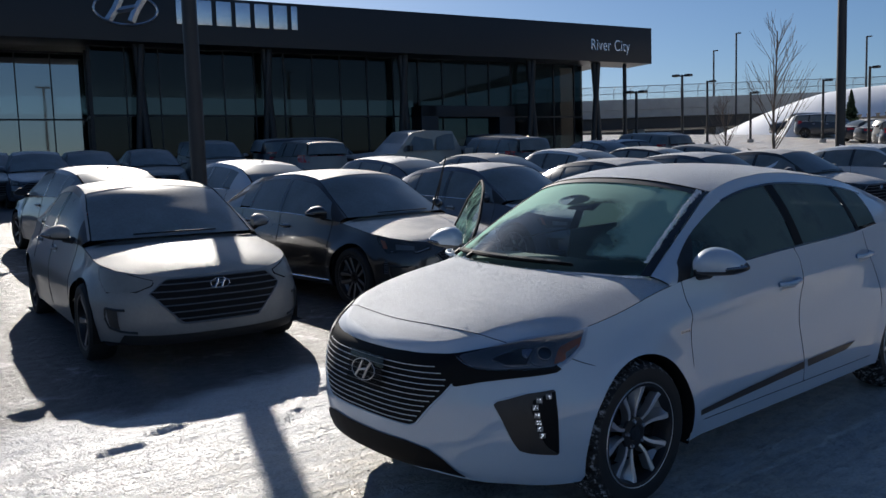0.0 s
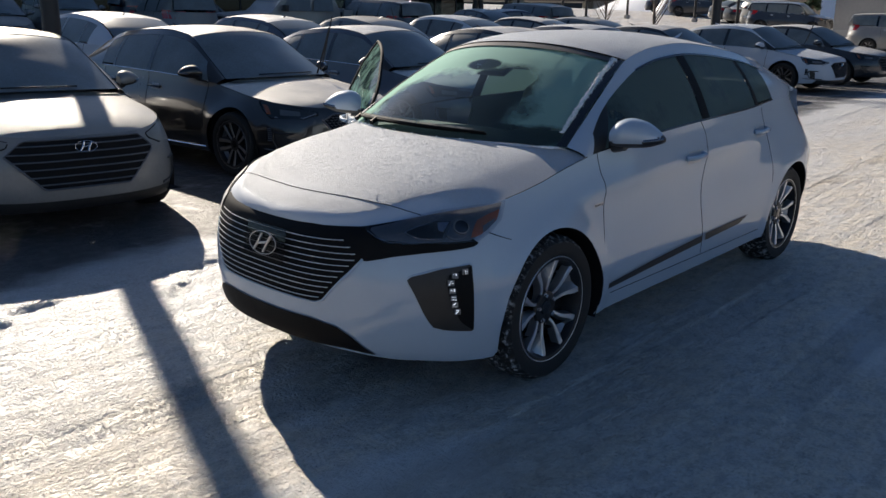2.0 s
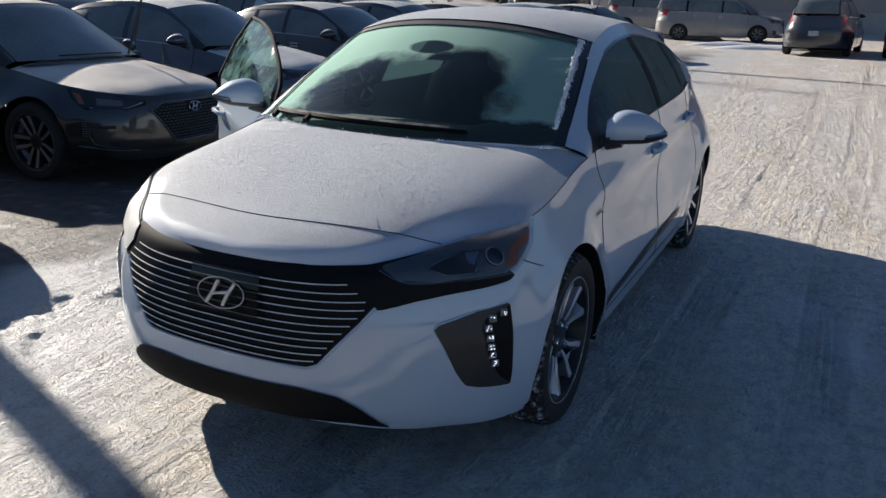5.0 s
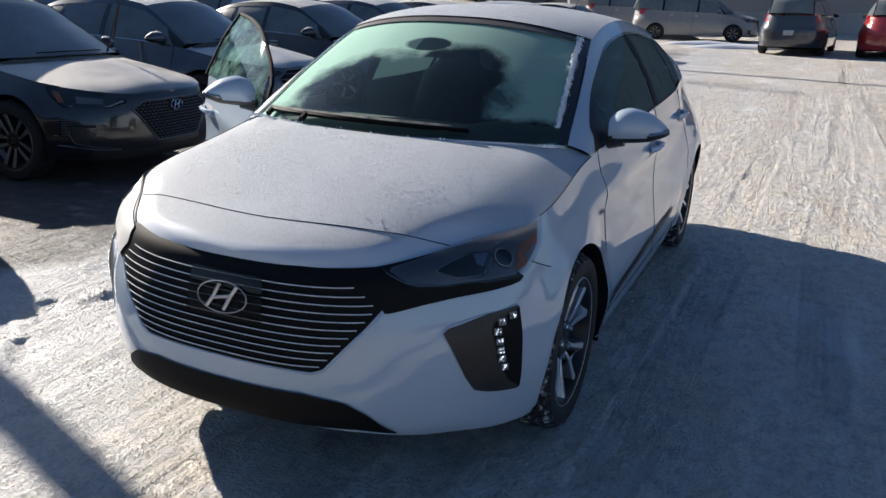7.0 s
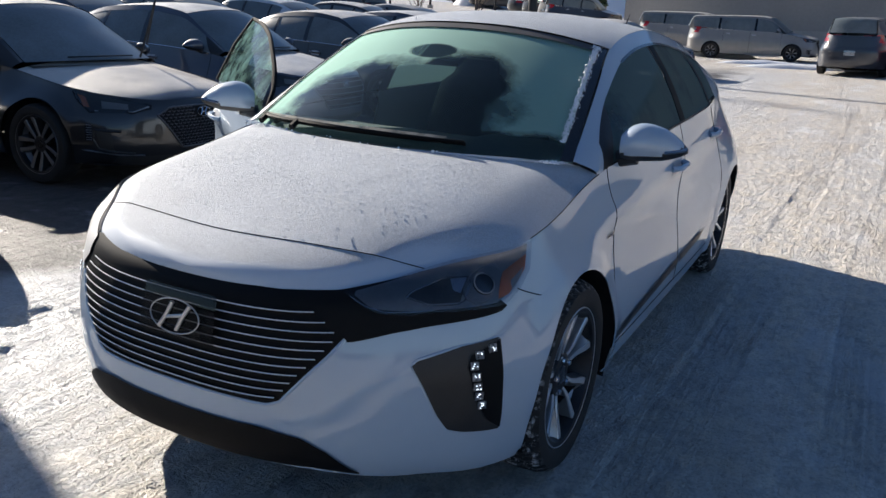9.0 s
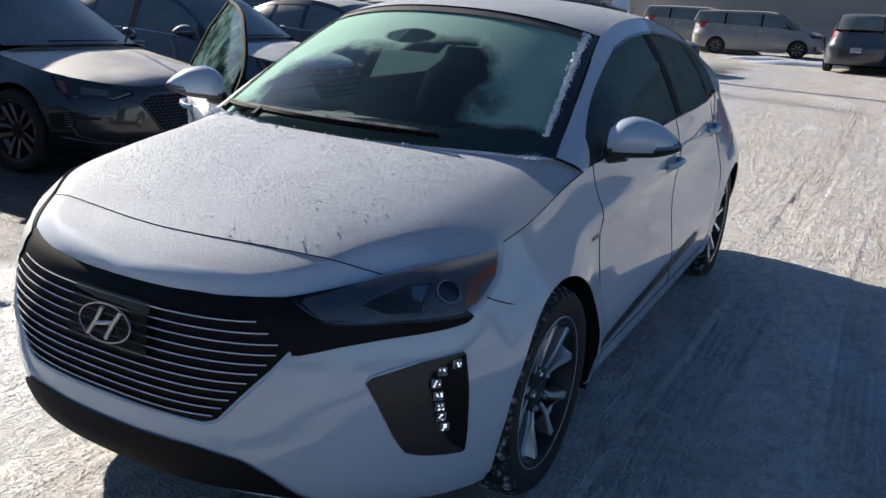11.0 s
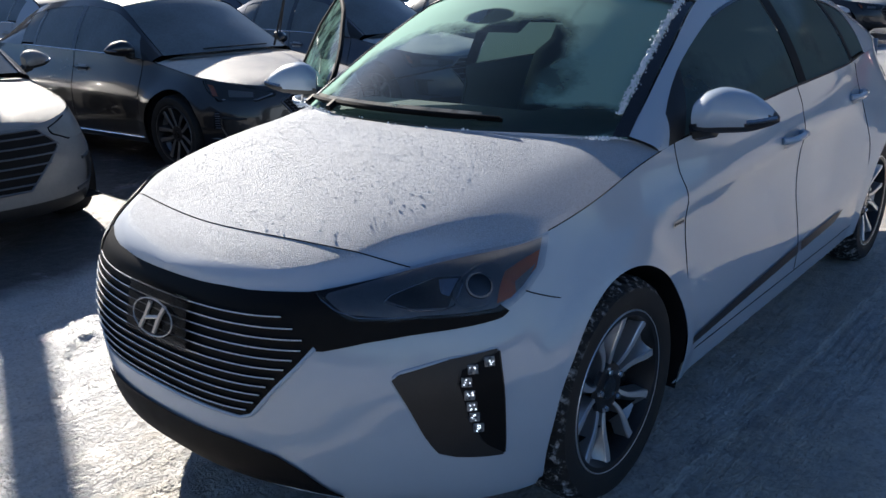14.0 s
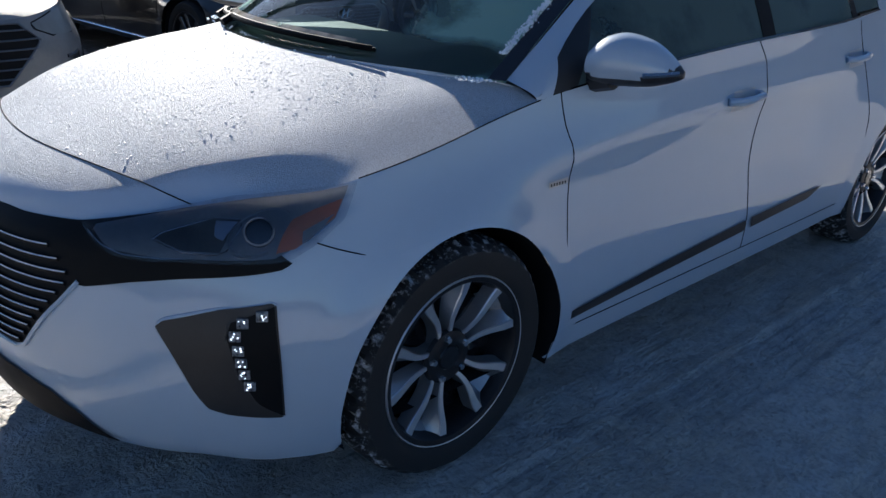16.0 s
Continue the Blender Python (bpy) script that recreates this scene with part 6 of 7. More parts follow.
def showroom():
    b = new("showroom_building")
    tagged(b, "dark glass-fronted car showroom with an anthracite fascia", "building")
    part("fascia", box(BX - 0.6, BY0 - 12.0, BT0, BX + 1.6, BY1, BT1, 0.03), FASCIA, b, "anthracite fascia band")
    part("roof", box(BX - 26, BY0 + 0.5, BT0 + 0.2, BX - 0.6, BY1 - 1.0, BT1 - 0.5), FASCIA, b)
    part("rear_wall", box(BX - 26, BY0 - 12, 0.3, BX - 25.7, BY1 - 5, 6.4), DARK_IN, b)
    part("floor_slab", box(BX - 26, BY0 - 12, -0.5, BX, BY1 - 4, BB + 0.05), CONCRETE, b)
    bay = 1.48
    y = BY0 + 1.2
    k = 0
    while y < BY1 - 4.2:
        y1 = min(y + bay, BY1 - 4.0)
        for z0, z1 in ((BB, BB + 0.9 * 3.9), (BB + 0.9 * 3.9, BT0)):
            w = new("window_panel")
            w.parent = b
            part("pane", box(BX - 0.02, y + 0.03, z0 + 0.03, BX, y1 - 0.03, z1 - 0.03), SHOW_GLASS, w)
            part("mullion", box(BX - 0.08, y - 0.03, z0, BX + 0.05, y + 0.03, z1), FRAME, w)
            part("transom", box(BX - 0.08, y, z1 - 0.04, BX + 0.04, y1, z1 + 0.04), FRAME, w)
        y = y1
        k += 1
    for yy in (9.4, 15.2, 22.4, 30.4, 35.0):
        for o in (-0.35, 0.35):
            part("column", tube([(BX + 0.9 + o * 0.4, yy + o, 0.2), (BX + 0.9 - o * 0.2, yy - o * 0.3, BT0)], 0.17, 12), FRAME, b)
    part("end_column", tube([(BX + 1.0, BY1 - 1.6, 0.4), (BX + 1.0, BY1 - 1.6, BT0)], 0.12, 10), FRAME, b)
    part("entrance_portal", join(box(BX + 0.05, 23.2, 0.6, BX + 1.3, 24.2, 4.9, 0.03), box(BX + 0.05, 28.0, 0.6, BX + 1.3, 29.0, 4.9, 0.03), box(BX + 0.05, 23.2, 4.3, BX + 1.3, 29.0, 4.9, 0.03)), FASCIA, b)
    x = BX
    while x > BX - 2:
        w = new("window_panel")
        w.parent = b
        part("pane", box(x - bay + 0.03, BY0 + 1.18, BB, x - 0.03, BY0 + 1.2, BT0), SHOW_GLASS, w)
        part("mullion", box(x - 0.03, BY0 + 1.1, BB, x + 0.03, BY0 + 1.25, BT0), FRAME, w)
        x -= bay
    # the wing that carries on past the corner, set back under the fascia
    y = BY0 + 1.2
    while y > BY0 - 12:
        for z0, z1 in ((BB - 0.6, 4.4), (4.4, BT0)):
            w = new("window_panel")
            w.parent = b
            part("pane", box(BX - 2.62, y - bay + 0.03, z0 + 0.03, BX - 2.6, y - 0.03, z1 - 0.03), WING_GLASS, w)
            part("mullion", box(BX - 2.68, y - 0.03, z0, BX - 2.55, y + 0.03, z1), FRAME, w)
            part("transom", box(BX - 2.68, y - bay, z1 - 0.04, BX - 2.56, y, z1 + 0.04), FRAME, w)
        y -= bay
    part("wing_roof", box(BX - 26, BY0 - 12, BT0 + 0.2, BX - 0.6, BY0 + 0.5, BT1 - 0.5), FASCIA, b)
    part("side_transom", box(BX - 2.5, BY0 + 1.12, 4.35, BX, BY0 + 1.24, 4.45), FRAME, b)
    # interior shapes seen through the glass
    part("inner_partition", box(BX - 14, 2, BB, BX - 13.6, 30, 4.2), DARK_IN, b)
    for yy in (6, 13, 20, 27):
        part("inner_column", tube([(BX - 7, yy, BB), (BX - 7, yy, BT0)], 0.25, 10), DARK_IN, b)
    b.matrix_basis = TURNED
    return b


showroom_ob = showroom()


def letters(text, size, place, label, material_, bold=0.0, squeeze=1.0):
    """Sign writing on the fascia, reading along +y, facing +x."""
    cu = bpy.data.curves.new("sign_text", "FONT")
    cu.body, cu.size, cu.extrude, cu.offset = text, size, 0.06, bold
    cu.space_character = 1.06
    tmp = new("sign_text", cu)
    me = bpy.data.meshes.new_from_object(tmp.evaluated_get(bpy.context.evaluated_depsgraph_get()))
    bpy.data.objects.remove(tmp)
    ob = new("sign_lettering", me)
    me.materials.clear()
    me.materials.append(material_)
    ob.matrix_basis = TURNED @ Matrix.Translation(place) @ Matrix(((0, 0, 1, 0), (squeeze, 0, 0, 0), (0, 1, 0, 0), (0, 0, 0, 1)))
    return tagged(ob, label, "sign")


letters("River City", 0.92, (BX + 1.56, 34.1, 8.15), "brushed steel letters reading River City on the fascia", SIGN, squeeze=0.72)


def brand_sign():
    """Plain block shapes and an oval where the maker's sign hangs."""
    s = new("brand_sign")
    tagged(s, "row of plain steel blocks and an oval on the fascia", "sign")
    m = Matrix.Translation((BX + 1.66, 8.9, 8.85)) @ pose(0, 0, 0, 0, 0, 90)
    part("oval_badge", moved(emblem_geo(1.3, 0.66, 0.10), m), SIGN, s)
    for k in range(7):
        y0 = 11.0 + 0.88 * k
        part("block", join(box(BX + 1.57, y0, 8.35, BX + 1.70, y0 + (0.30 if k == 6 else 0.68), 9.45, 0.03)), SIGN, s)
    s.matrix_basis = TURNED
    return s


brand_sign()


# ---- poles, overpass, far land ----
def lamp_pole(x, y, h, r=0.11, arms=(1, -1), axis=(0, 1), label="dark steel lot lamp on a tall pole"):
    p = new("lamp_post")
    tagged(p, label, "lamp", group="lot lamps")
    z0 = rise(max(x, -60), min(y, 60)) - 0.05
    part("pole", tube([(0, 0, 0), (0, 0, h * 0.5), (0, 0, h)], r, 12, taper=r * 0.8), DARK_STEEL, p)
    part("footing", lathe_z([(0.22, 0), (0.22, 0.22), (0.19, 0.28), (0.0, 0.28)]), CONCRETE, p)
    for a in arms:
        ax, ay = axis[0] * a, axis[1] * a
        part("arm", tube([(0, 0, h - 0.1), (ax * 0.22, ay * 0.22, h - 0.05)], 0.04, 8), DARK_STEEL, p)
        hx, hy = ax * 0.36, ay * 0.36
        part("lamp_head", box(hx - 0.18, hy - 0.18, h - 0.12, hx + 0.18, hy + 0.18, h + 0.02, 0.03), DARK_STEEL, p)
    p.matrix_basis = Matrix.Translation((x, y, z0))
    return p


def lathe_z(profile, steps=24):
    V, F = lathe(profile, steps)
    return [Vector((v.y, v.z, v.x)) for v in V], F


lamp_pole(-8.3, 1.9, 9.0, 0.115)
lamp_pole(-7.4, 19.8, 9.5, 0.13)


def spot(az, d):
    """A place by bearing (degrees from -x towards +y) and distance from the walk's start."""
    return 2.93 - d * math.cos(radians(az)), -2.78 + d * math.sin(radians(az))


def level(az, d, el):
    return 1.474 + d * math.tan(radians(el))


# ---- other vehicles ----
suv = sedan("suv", "pale grey sport utility vehicle in the showroom's shade", SILVER, half=0.93, base=2.70, nose_y=-0.90, tail_y=3.58, roof_z=1.68, suv=1.0, wheel=(0.355, 0.235, 5, False), tail_red=True)
suv.matrix_basis = seat(*spot(24.3, 27.5), -8)
tagged(suv, group=ROW)
dark_suv = sedan("suv", "dark sport utility vehicle", NIGHT, half=0.94, base=2.78, nose_y=-0.92, tail_y=3.75, roof_z=1.72, suv=1.0, wheel=(0.36, 0.235, 5, False))
dark_suv.matrix_basis = seat(*spot(41.5, 29.5), 172)
tagged(dark_suv, group=ROW)
van = sedan("minivan", "grey minivan with a sunlit tailgate, on trodden snow", VAN_GREY, half=0.99, base=3.08, nose_y=-0.95, tail_y=4.17, roof_z=1.74, suv=1.0, boxy=1.0, wheel=(0.335, 0.215, 7, False), tail_red=True)
van.matrix_basis = seat(-1.75, 34.0, 2)
tagged(van, group=ROW)
black_van = sedan("minivan", "dark minivan seen from behind", NIGHT, half=0.99, base=3.08, nose_y=-0.95, tail_y=4.17, roof_z=1.76, suv=1.0, boxy=1.0, wheel=(0.335, 0.215, 7, False), tail_red=True)
black_van.matrix_basis = seat(1.05, 29.2, 84)
tagged(black_van, group=ROW)
red_van = sedan("minivan", "red minivan parked beside a dark one", RED, half=0.99, base=3.08, nose_y=-0.95, tail_y=4.17, roof_z=1.76, suv=1.0, boxy=1.0, wheel=(0.335, 0.215, 7, False), tail_red=True)
red_van.matrix_basis = seat(3.78, 29.0, 86)
tagged(red_van, group=ROW)
copy_thing(van, seat(-5.0, 38.2, 2))
for src, az, d, head in ((suv, 29.0, 28.5, 168), (dark_suv, 33.0, 30.5, 80), (elantra, 20.0, 26.5, -10), (dark_suv, 45.2, 32.0, -10), (darkcar, 48.3, 33.0, 170), (elantra, 16.2, 25.5, -8), (suv, 51.6, 36.0, 172), (third, 54.0, 33.5, 80),
                         (suv, 56.2, 38.0, 76), (dark_suv, 62.0, 70, 200), (dark_suv, 65.9, 66, 12), (darkcar, 68.2, 62, 60), (darkcar, 69.2, 60, 60), (suv, 70.3, 57, 60), (dark_suv, 71.6, 52, 8),
                         (third, 13.0, 24.5, -8), (darkcar, 10.0, 25, -8)):
    copy_thing(src, seat(*spot(az, d), head))


def pickup():
    """A pickup: cab, bonnet, open bed, lamps and wheels."""
    p = new("pickup_truck")
    tagged(p, "light blue-grey pickup truck in the showroom's shade", "truck", group=ROW)
    paint = VAN_GREY
    prof = [(-0.95, 0.55), (-0.97, 0.95), (-0.85, 1.10), (0.35, 1.20), (1.0, 1.86), (1.5, 1.93), (2.5, 1.90), (2.85, 1.30), (2.85, 0.45), (-0.6, 0.42)]
    rows = [[Vector((s * (0.98 if z < 1.25 else 0.80), y, z)) for y, z in prof] for s in (-1, -0.92, 0.92, 1)]
    rows[0] = [Vector((v.x * 0.985, v.y, v.z)) for v in rows[0]]
    V, F = grid(rows, close=True, flip=True)
    n = len(prof)
    F += [tuple(range(n)), tuple(range(3 * n, 4 * n))[::-1]]
    part("cab", (V, F), paint, p, angle=25)
    part("bed", join(box(-0.98, 2.90, 0.50, -0.90, 4.75, 1.32, 0.02), box(0.90, 2.90, 0.50, 0.98, 4.75, 1.32, 0.02), box(-0.9, 2.90, 0.6, 0.9, 4.75, 0.66)), paint, p)
    part("tailgate", box(-0.90, 4.70, 0.62, 0.90, 4.78, 1.31, 0.02), paint, p)
    part("rear_bumper", box(-0.95, 4.78, 0.48, 0.95, 4.93, 0.68, 0.04), CHROME, p)
    part("front_bumper", box(-0.96, -1.08, 0.45, 0.96, -0.94, 0.72, 0.05), CHROME, p)
    part("grille", box(-0.62, -1.0, 0.74, 0.62, -0.955, 1.05, 0.02), PLASTIC, p)
    for s in (-1, 1):
        part("headlamp", box(s * 0.66, -0.99, 0.80, s * 0.93, -0.93, 1.02, 0.03), REFLECTOR, p)
        part("tail_lamp", box(s * 0.90, 4.70, 0.85, s * 0.985, 4.785, 1.25, 0.02), TAIL_RED, p)
        for y0, y1 in ((1.02, 1.72), (1.80, 2.52)):
            part("side_window", ([Vector((s * (0.985 if z < 1.28 else 0.815), y, z)) for y, z in ((y0 - (0.35 if y0 < 1.5 else 0), 1.27), (y1, 1.27), (y1, 1.80), (y0 + 0.1, 1.80))], [(0, 1, 2, 3) if s > 0 else (3, 2, 1, 0)]), DARK_GLASS, p)
        for y in (0.0, 3.65):
            add_wheel(p, s * 0.86, y, 0.40, 0.25, 0.26, 0.055, 6, False, s > 0, WHEELS)
            part("wheel_arch", tube([(s * 0.985, y + 0.47 * math.cos(t), 0.39 + 0.47 * math.sin(t)) for t in [math.pi * k / 16 for k in range(17)]], 0.05, 6), SEAM, p)
        part("door_mirror", box(s * 0.99, 0.72, 1.25, s * 1.22, 0.84, 1.45, 0.03), PLASTIC, p)
    part("windshield", ([Vector((x, y, z)) for x, y, z in ((-0.78, 0.40, 1.235), (0.78, 0.40, 1.235), (0.70, 0.97, 1.85), (-0.70, 0.97, 1.85))], [(0, 1, 2, 3)]), DARK_GLASS, p)
    part("rear_window", ([Vector((x, y, z)) for x, y, z in ((-0.70, 2.815, 1.40), (-0.64, 2.57, 1.80), (0.64, 2.57, 1.80), (0.70, 2.815, 1.40))], [(0, 1, 2, 3)]), DARK_GLASS, p)
    return p


truck = pickup()
truck.matrix_basis = seat(*spot(34.6, 27.5), 258)

# ---- overpass ----
OVER = new("overpass")
tagged(OVER, "grey concrete road overpass with a wire fence", "bridge")
pA, pB = spot(44.0, 116), spot(78.0, 140)
L_ = math.hypot(pB[0] - pA[0], pB[1] - pA[1])
ang = math.degrees(math.atan2(pB[1] - pA[1], pB[0] - pA[0]))
zA = 9.6
part("deck", box(0, -5, zA - 1.9, L_, 5, zA - 0.2, 0.05), CONCRETE, OVER)
part("parapet", box(0, -5.3, zA - 0.9, L_, -4.9, zA + 0.5, 0.05), CONCRETE, OVER)
part("girder", box(0, -4.0, zA - 3.4, L_, 4.0, zA - 1.9), DARK_STEEL, OVER)
for k in range(7):
    part("pier", box(6 + 11 * k, -3.2, -3, 7.6 + 11 * k, 3.2, zA - 3.4, 0.1), CONCRETE, OVER)
part("fence_rail", join(tube([(0, -5.1, zA + 2.2), (L_, -5.1, zA + 2.2)], 0.05, 6), tube([(0, -5.1, zA + 1.3), (L_, -5.1, zA + 1.3)], 0.035, 6)), STEEL, OVER)
for k in range(int(L_ / 2.2)):
    x = 1 + 2.2 * k
    part("fence_post", tube([(x, -5.1, zA + 0.4), (x, -5.1, zA + 1.9), (x + 0.5, -4.9, zA + 2.25)], 0.045, 6), STEEL, OVER)
for k in range(10):
    part("fence_wire", tube([(0, -5.1, zA + 0.6 + 0.16 * k), (L_, -5.1, zA + 0.6 + 0.16 * k)], 0.012, 4), STEEL, OVER)
OVER.matrix_basis = Matrix.Translation((pA[0], pA[1], 0)) @ pose(0, 0, 0, 0, 0, ang)

# ---- snow hill and banks ----
def mound(name, label, c, rx, ry, h, turn, seed, base=0.0, n=56, rough_=0.08):
    rows = []
    for i in range(25):
        r = i / 24
        row = []
        for k in range(n):
            a = k * math.tau / n
            q = r * (1 + 0.10 * noise.noise(Vector((math.cos(a) * 1.5 + seed, math.sin(a) * 1.5, 0))))
            x, y = rx * q * math.cos(a), ry * q * math.sin(a)
            z = h * (1 - smooth01((r - 0.22) / 0.78)) + rough_ * h * noise.fractal(Vector((x * 0.25 + seed, y * 0.25, seed)), 1.0, 2.0, 4) * (1 - r)
            row.append(Vector((x, y, z - 0.3 * r)))
        rows.append(row)
    ob = part(name, grid(rows, close=True), SNOW, angle=180)
    tagged(ob, label, "snow")
    ob.matrix_basis = Matrix.Translation((*c, base)) @ pose(0, 0, 0, 0, 0, turn)
    return ob


mound("snow_hill", "smooth snow-covered embankment beside the overpass", spot(70.5, 98), 36, 15, 7.4, 19, 3.0, 1.4, rough_=0.03)
for az, d, rx, ry, h, seed in ((63.4, 68, 2.6, 1.6, 1.6, 7.0), (64.3, 69, 2.0, 1.3, 1.3, 8.0), (84.0, 31.5, 6.0, 0.7, 0.22, 17.0), (81.0, 33.5, 4.0, 0.6, 0.22, 19.0), (75.5, 44, 4.0, 1.4, 0.9, 9.0), (80.5, 47, 3.4, 1.4, 1.2, 12.0), (78.0, 38, 3.0, 1.0, 0.5, 14.0)):
    px, py = spot(az, d)
    mound("snow_mound", "ploughed mound of lumpy snow", (px, py), rx, ry, h, 15, seed, rise(px, py) - 0.05, rough_=0.35)

# ---- the land behind ----
FAR_WOODS = material("far_winter_woods", (0.045, 0.045, 0.048), 0.9, vary=0.4, scale=0.3)
rows = []
for k in range(400):
    az = -130 + 350 * k / 399
    x, y = spot(az, 175)
    top = 8.0 + 4.6 * smooth01((az - 42) / 6) * smooth01((74 - az) / 6) + 0.9 * noise.fractal(Vector((k * 0.35, 0, 1.0)), 1.0, 2.0, 5)
    rows.append([Vector((x, y, -4)), Vector((x, y, top)), Vector((x * 1.04, y * 1.04, top - 1.5)), Vector((x * 1.04, y * 1.04, -4))])
tagged(part("far_woods", grid(rows), FAR_WOODS), "dark line of leafless woods far off", "woods", kind="stuff")

# ---- grey building and fence at the far end ----
STUCCO = material("grey_stucco", (0.30, 0.29, 0.28), 0.85, vary=0.12, scale=0.5, bump=0.3, bump_scale=15)
WOOD = material("weathered_boards", (0.34, 0.29, 0.23), 0.8, vary=0.25, scale=2)
cx, cy = spot(72.6, 47)
hall = new("grey_hall")
tagged(hall, "tall plain grey stucco building", "building")
part("wall", box(0, 0, -1, 40, 18, 9.5, 0.05), STUCCO, hall)
part("plinth", box(-0.04, -0.04, -1, 40.04, 18.04, 1.4, 0.02), CONCRETE, hall)
part("roof_edge", box(-0.15, -0.15, 9.5, 40.15, 18.15, 9.8, 0.03), FASCIA, hall)
hall.matrix_basis = Matrix.Translation((cx, cy, 0.5)) @ pose(0, 0, 0, 0, 0, -4)
fence = new("board_fence")
tagged(fence, "weathered board fence with capped posts", "fence")
fa, fb = spot(65.5, 76), spot(71.8, 70)
fl = math.hypot(fb[0] - fa[0], fb[1] - fa[1])
for k in range(13):
    part("post", join(box(fl * k / 12 - 0.09, -0.09, 0, fl * k / 12 + 0.09, 0.09, 1.75, 0.01), box(fl * k / 12 - 0.13, -0.13, 1.75, fl * k / 12 + 0.13, 0.13, 1.85, 0.02)), WOOD, fence)
    if k < 12:
        part("panel", join(*[box(fl * k / 12 + 0.1 + j * 0.155, -0.03, 0.1, fl * k / 12 + 0.24 + j * 0.155, 0.03 if j % 2 else 0.02, 1.6) for j in range(int((fl / 12 - 0.2) / 0.155))]), WOOD, fence)
fence.matrix_basis = Matrix.Translation((fa[0], fa[1], 3.1)) @ pose(0, 0, 0, 0, 0, math.degrees(math.atan2(fb[1] - fa[1], fb[0] - fa[0])))
GREEN = material("green_bin_paint", (0.05, 0.22, 0.04), 0.5, vary=0.2)
bin_ = new("waste_bin")
tagged(bin_, "green steel waste container", "bin")
part("body", box(-0.9, -0.6, 0, 0.9, 0.6, 1.1, 0.04), GREEN, bin_)
part("lid", box(-0.95, -0.65, 1.1, 0.95, 0.65, 1.2, 0.03), PLASTIC, bin_)
bin_.matrix_basis = Matrix.Translation((-8.0, 42.0, rise(-8, 42)))

for az, d, el, arms in ((55.8, 52, 5.9, 2), (57.4, 60, 5.4, 1), (57.8, 118, 7.3, 1), (59.2, 112, 8.3, 1), (65.2, 112, 8.0, 1), (66.8, 112, 7.4, 1), (67.0, 55, 5.6, 1), (64.4, 60, 5.0, 1), (60.1, 62, 4.5, 1), (52.8, 46, 5.0, 2)):
    x, y = spot(az, d)
    g = rise(max(x, -60), min(y, 60))
    lamp_pole(x, y, level(az, d, el) - g, 0.09 if d < 100 else 0.13, (1, -1) if arms == 2 else (1,), (0.8, 0.6))


# ---- trees ----
BARK = material("pale_bark", (0.16, 0.12, 0.09), 0.85, vary=0.3, scale=10, bump=0.4, bump_scale=40)
NEEDLE = material("spruce_needles", (0.035, 0.06, 0.03), 0.8, vary=0.4, scale=6)
STRAW = material("dry_grass", (0.42, 0.32, 0.17), 0.8, vary=0.3, scale=6)


def sapling(x, y, h, seed, label="bare young tree without leaves"):
    rng = random.Random(seed)
    t = new("bare_tree")
    tagged(t, label, "tree", group="bare trees")
    trunk = [Vector((0.06 * math.sin(k * 0.9 + seed), 0.05 * math.cos(k * 1.3), h * 0.8 * k / 8)) for k in range(9)]
    part("trunk", tube(trunk, 0.055 * h / 5.5, 8, taper=0.012), BARK, t)
    twigs = []
    for i in range(34):
        f = 0.30 + 0.70 * i / 33
        b = trunk[min(7, int(f * 8))].lerp(trunk[min(8, int(f * 8) + 1)], f * 8 % 1)
        a = rng.uniform(0, math.tau)
        ln = h * 0.30 * (1.15 - f) + 0.25
        d = Vector((math.cos(a) * 0.55, math.sin(a) * 0.55, 0.85)).normalized()
        pts = [b + d * ln * q + Vector((0, 0, 0.15 * ln * q * q)) for q in (0, 0.33, 0.66, 1)]
        twigs.append(tube(pts, 0.014 * (1.2 - f) + 0.004, 5, taper=0.003))
        for _ in range(3):
            q = rng.uniform(0.3, 0.9)
            d2 = (d + Vector((rng.uniform(-0.6, 0.6), rng.uniform(-0.6, 0.6), rng.uniform(0, 0.5)))).normalized()
            twigs.append(tube([b + d * ln * q, b + d * ln * q + d2 * ln * 0.25, b + d * ln * q + d2 * ln * 0.5 + Vector((0, 0, 0.05))], 0.005, 4, taper=0.002))
    tagged(part("twigs", join(*twigs), BARK, t), kind="stuff")
    t.matrix_basis = Matrix.Translation((x, y, rise(x, y)))
    return t


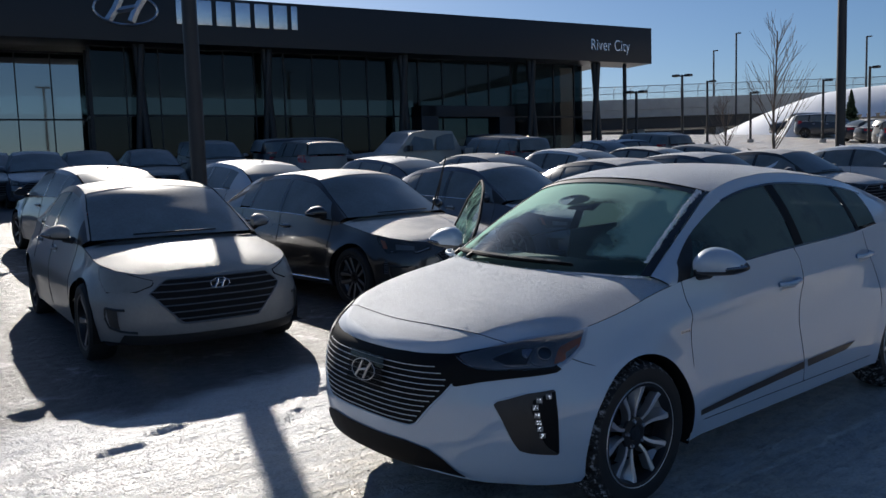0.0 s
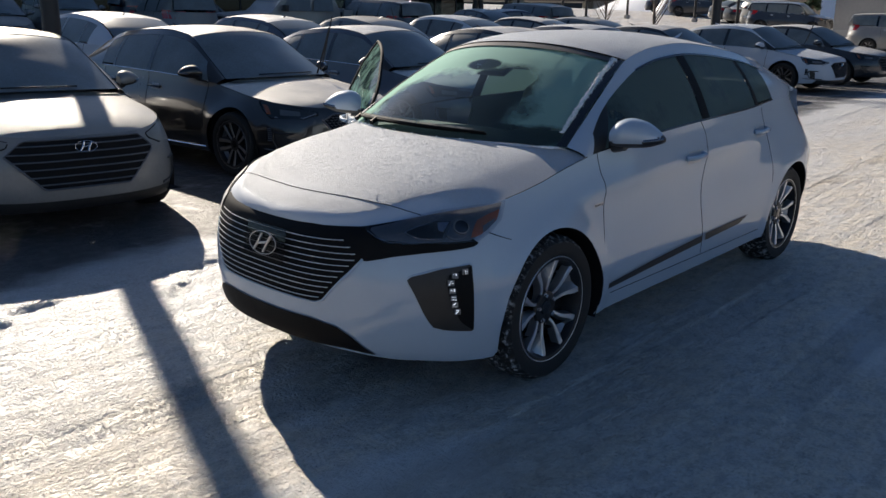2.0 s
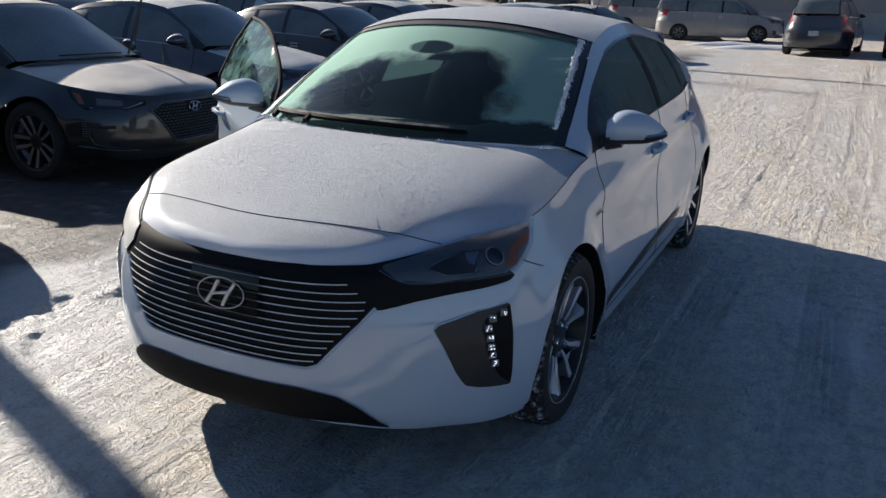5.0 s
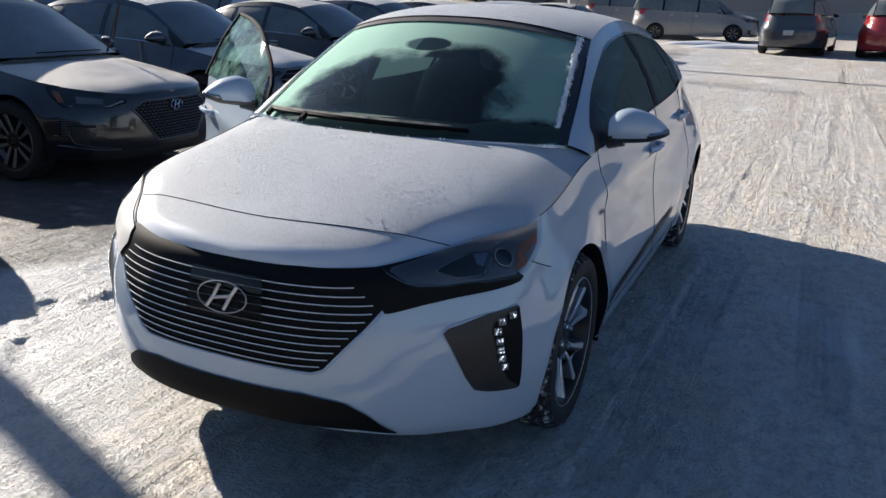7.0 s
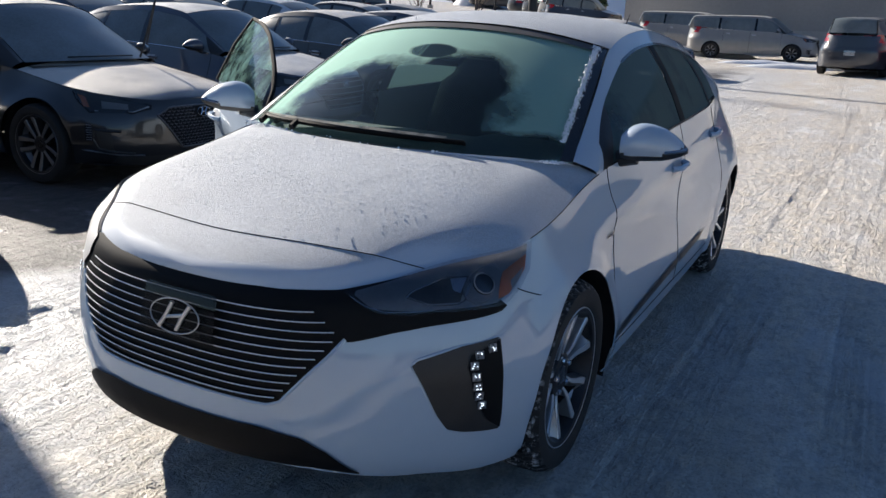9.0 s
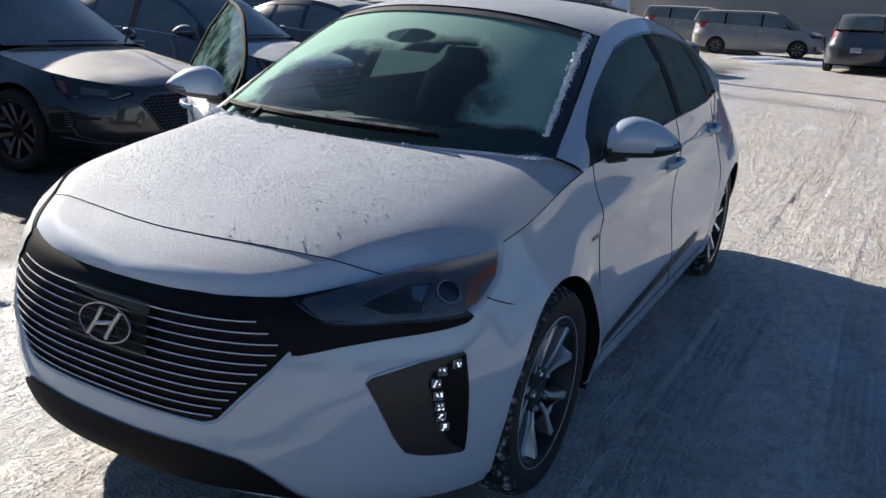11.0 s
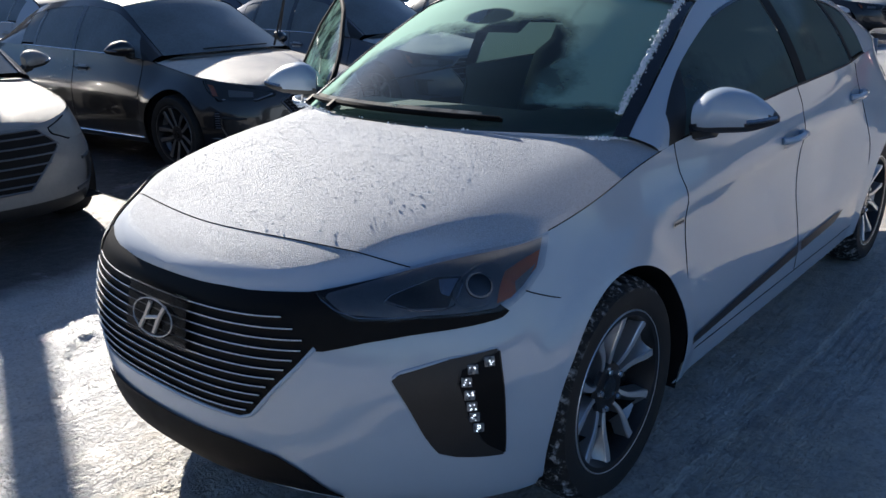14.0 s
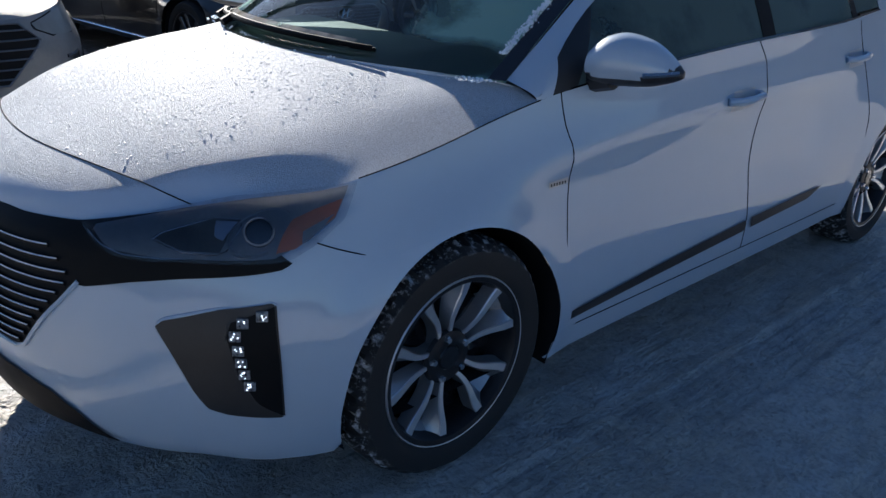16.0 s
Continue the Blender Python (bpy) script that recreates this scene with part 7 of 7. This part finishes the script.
def dry_grass(x, y, seed, n=160, h=0.9):
    rng = random.Random(seed)
    g = []
    for _ in range(n):
        a, r = rng.uniform(0, math.tau), rng.uniform(0, 0.35)
        b = Vector((r * math.cos(a), r * math.sin(a), 0))
        tip = b + Vector((math.cos(a) * rng.uniform(0.05, 0.35), math.sin(a) * rng.uniform(0.05, 0.35), h * rng.uniform(0.6, 1.1)))
        g.append(tube([b, b.lerp(tip, 0.5) + Vector((0, 0, 0.08)), tip], 0.006, 3, cap=False, taper=0.002))
    ob = part("dry_grass", join(*g), STRAW)
    tagged(ob, "clump of dry straw-coloured ornamental grass", "grass", kind="stuff")
    ob.matrix_basis = Matrix.Translation((x, y, rise(x, y)))


def spruce(x, y, h, seed, z):
    rng = random.Random(seed)
    t = new("spruce_tree")
    tagged(t, "dark green spruce on the snowy slope", "tree")
    part("trunk", tube([(0, 0, 0), (0, 0, h)], 0.12, 8, taper=0.02), BARK, t)
    V, F = [], []
    for k in range(420):
        f = (k / 420) ** 0.8
        zz = h * (0.06 + 0.92 * f)
        r = (1 - f) * h * 0.24 * rng.uniform(0.6, 1.1) + 0.08
        a = rng.uniform(0, math.tau)
        d = Vector((math.cos(a), math.sin(a), -0.25))
        s = Vector((-math.sin(a), math.cos(a), 0)) * 0.16 * (1.2 - f)
        o = Vector((0, 0, zz))
        b = len(V)
        V += [o, o + d * r * 0.55 + s, o + d * r, o + d * r * 0.55 - s, o + d * r * 0.5 + Vector((0, 0, -0.22))]
        F += [(b, b + 1, b + 2, b + 3), (b, b + 4, b + 2, b + 1), (b, b + 3, b + 2, b + 4)]
    tagged(part("crown", (V, F), NEEDLE, t, smooth=False), kind="stuff")
    t.matrix_basis = Matrix.Translation((x, y, z))


sapling(*spot(61.6, 22.5), 5.4, 1)
sapling(*spot(58.5, 34), 3.6, 5)
dry_grass(*spot(61.4, 23), 3)
dry_grass(*spot(61.9, 23.5), 4)
dry_grass(*spot(57.6, 30), 6, h=1.3)
spruce(*spot(71.4, 68), 3.2, 2, 3.6)
spruce(*spot(66.0, 74), 2.6, 4, 4.4)
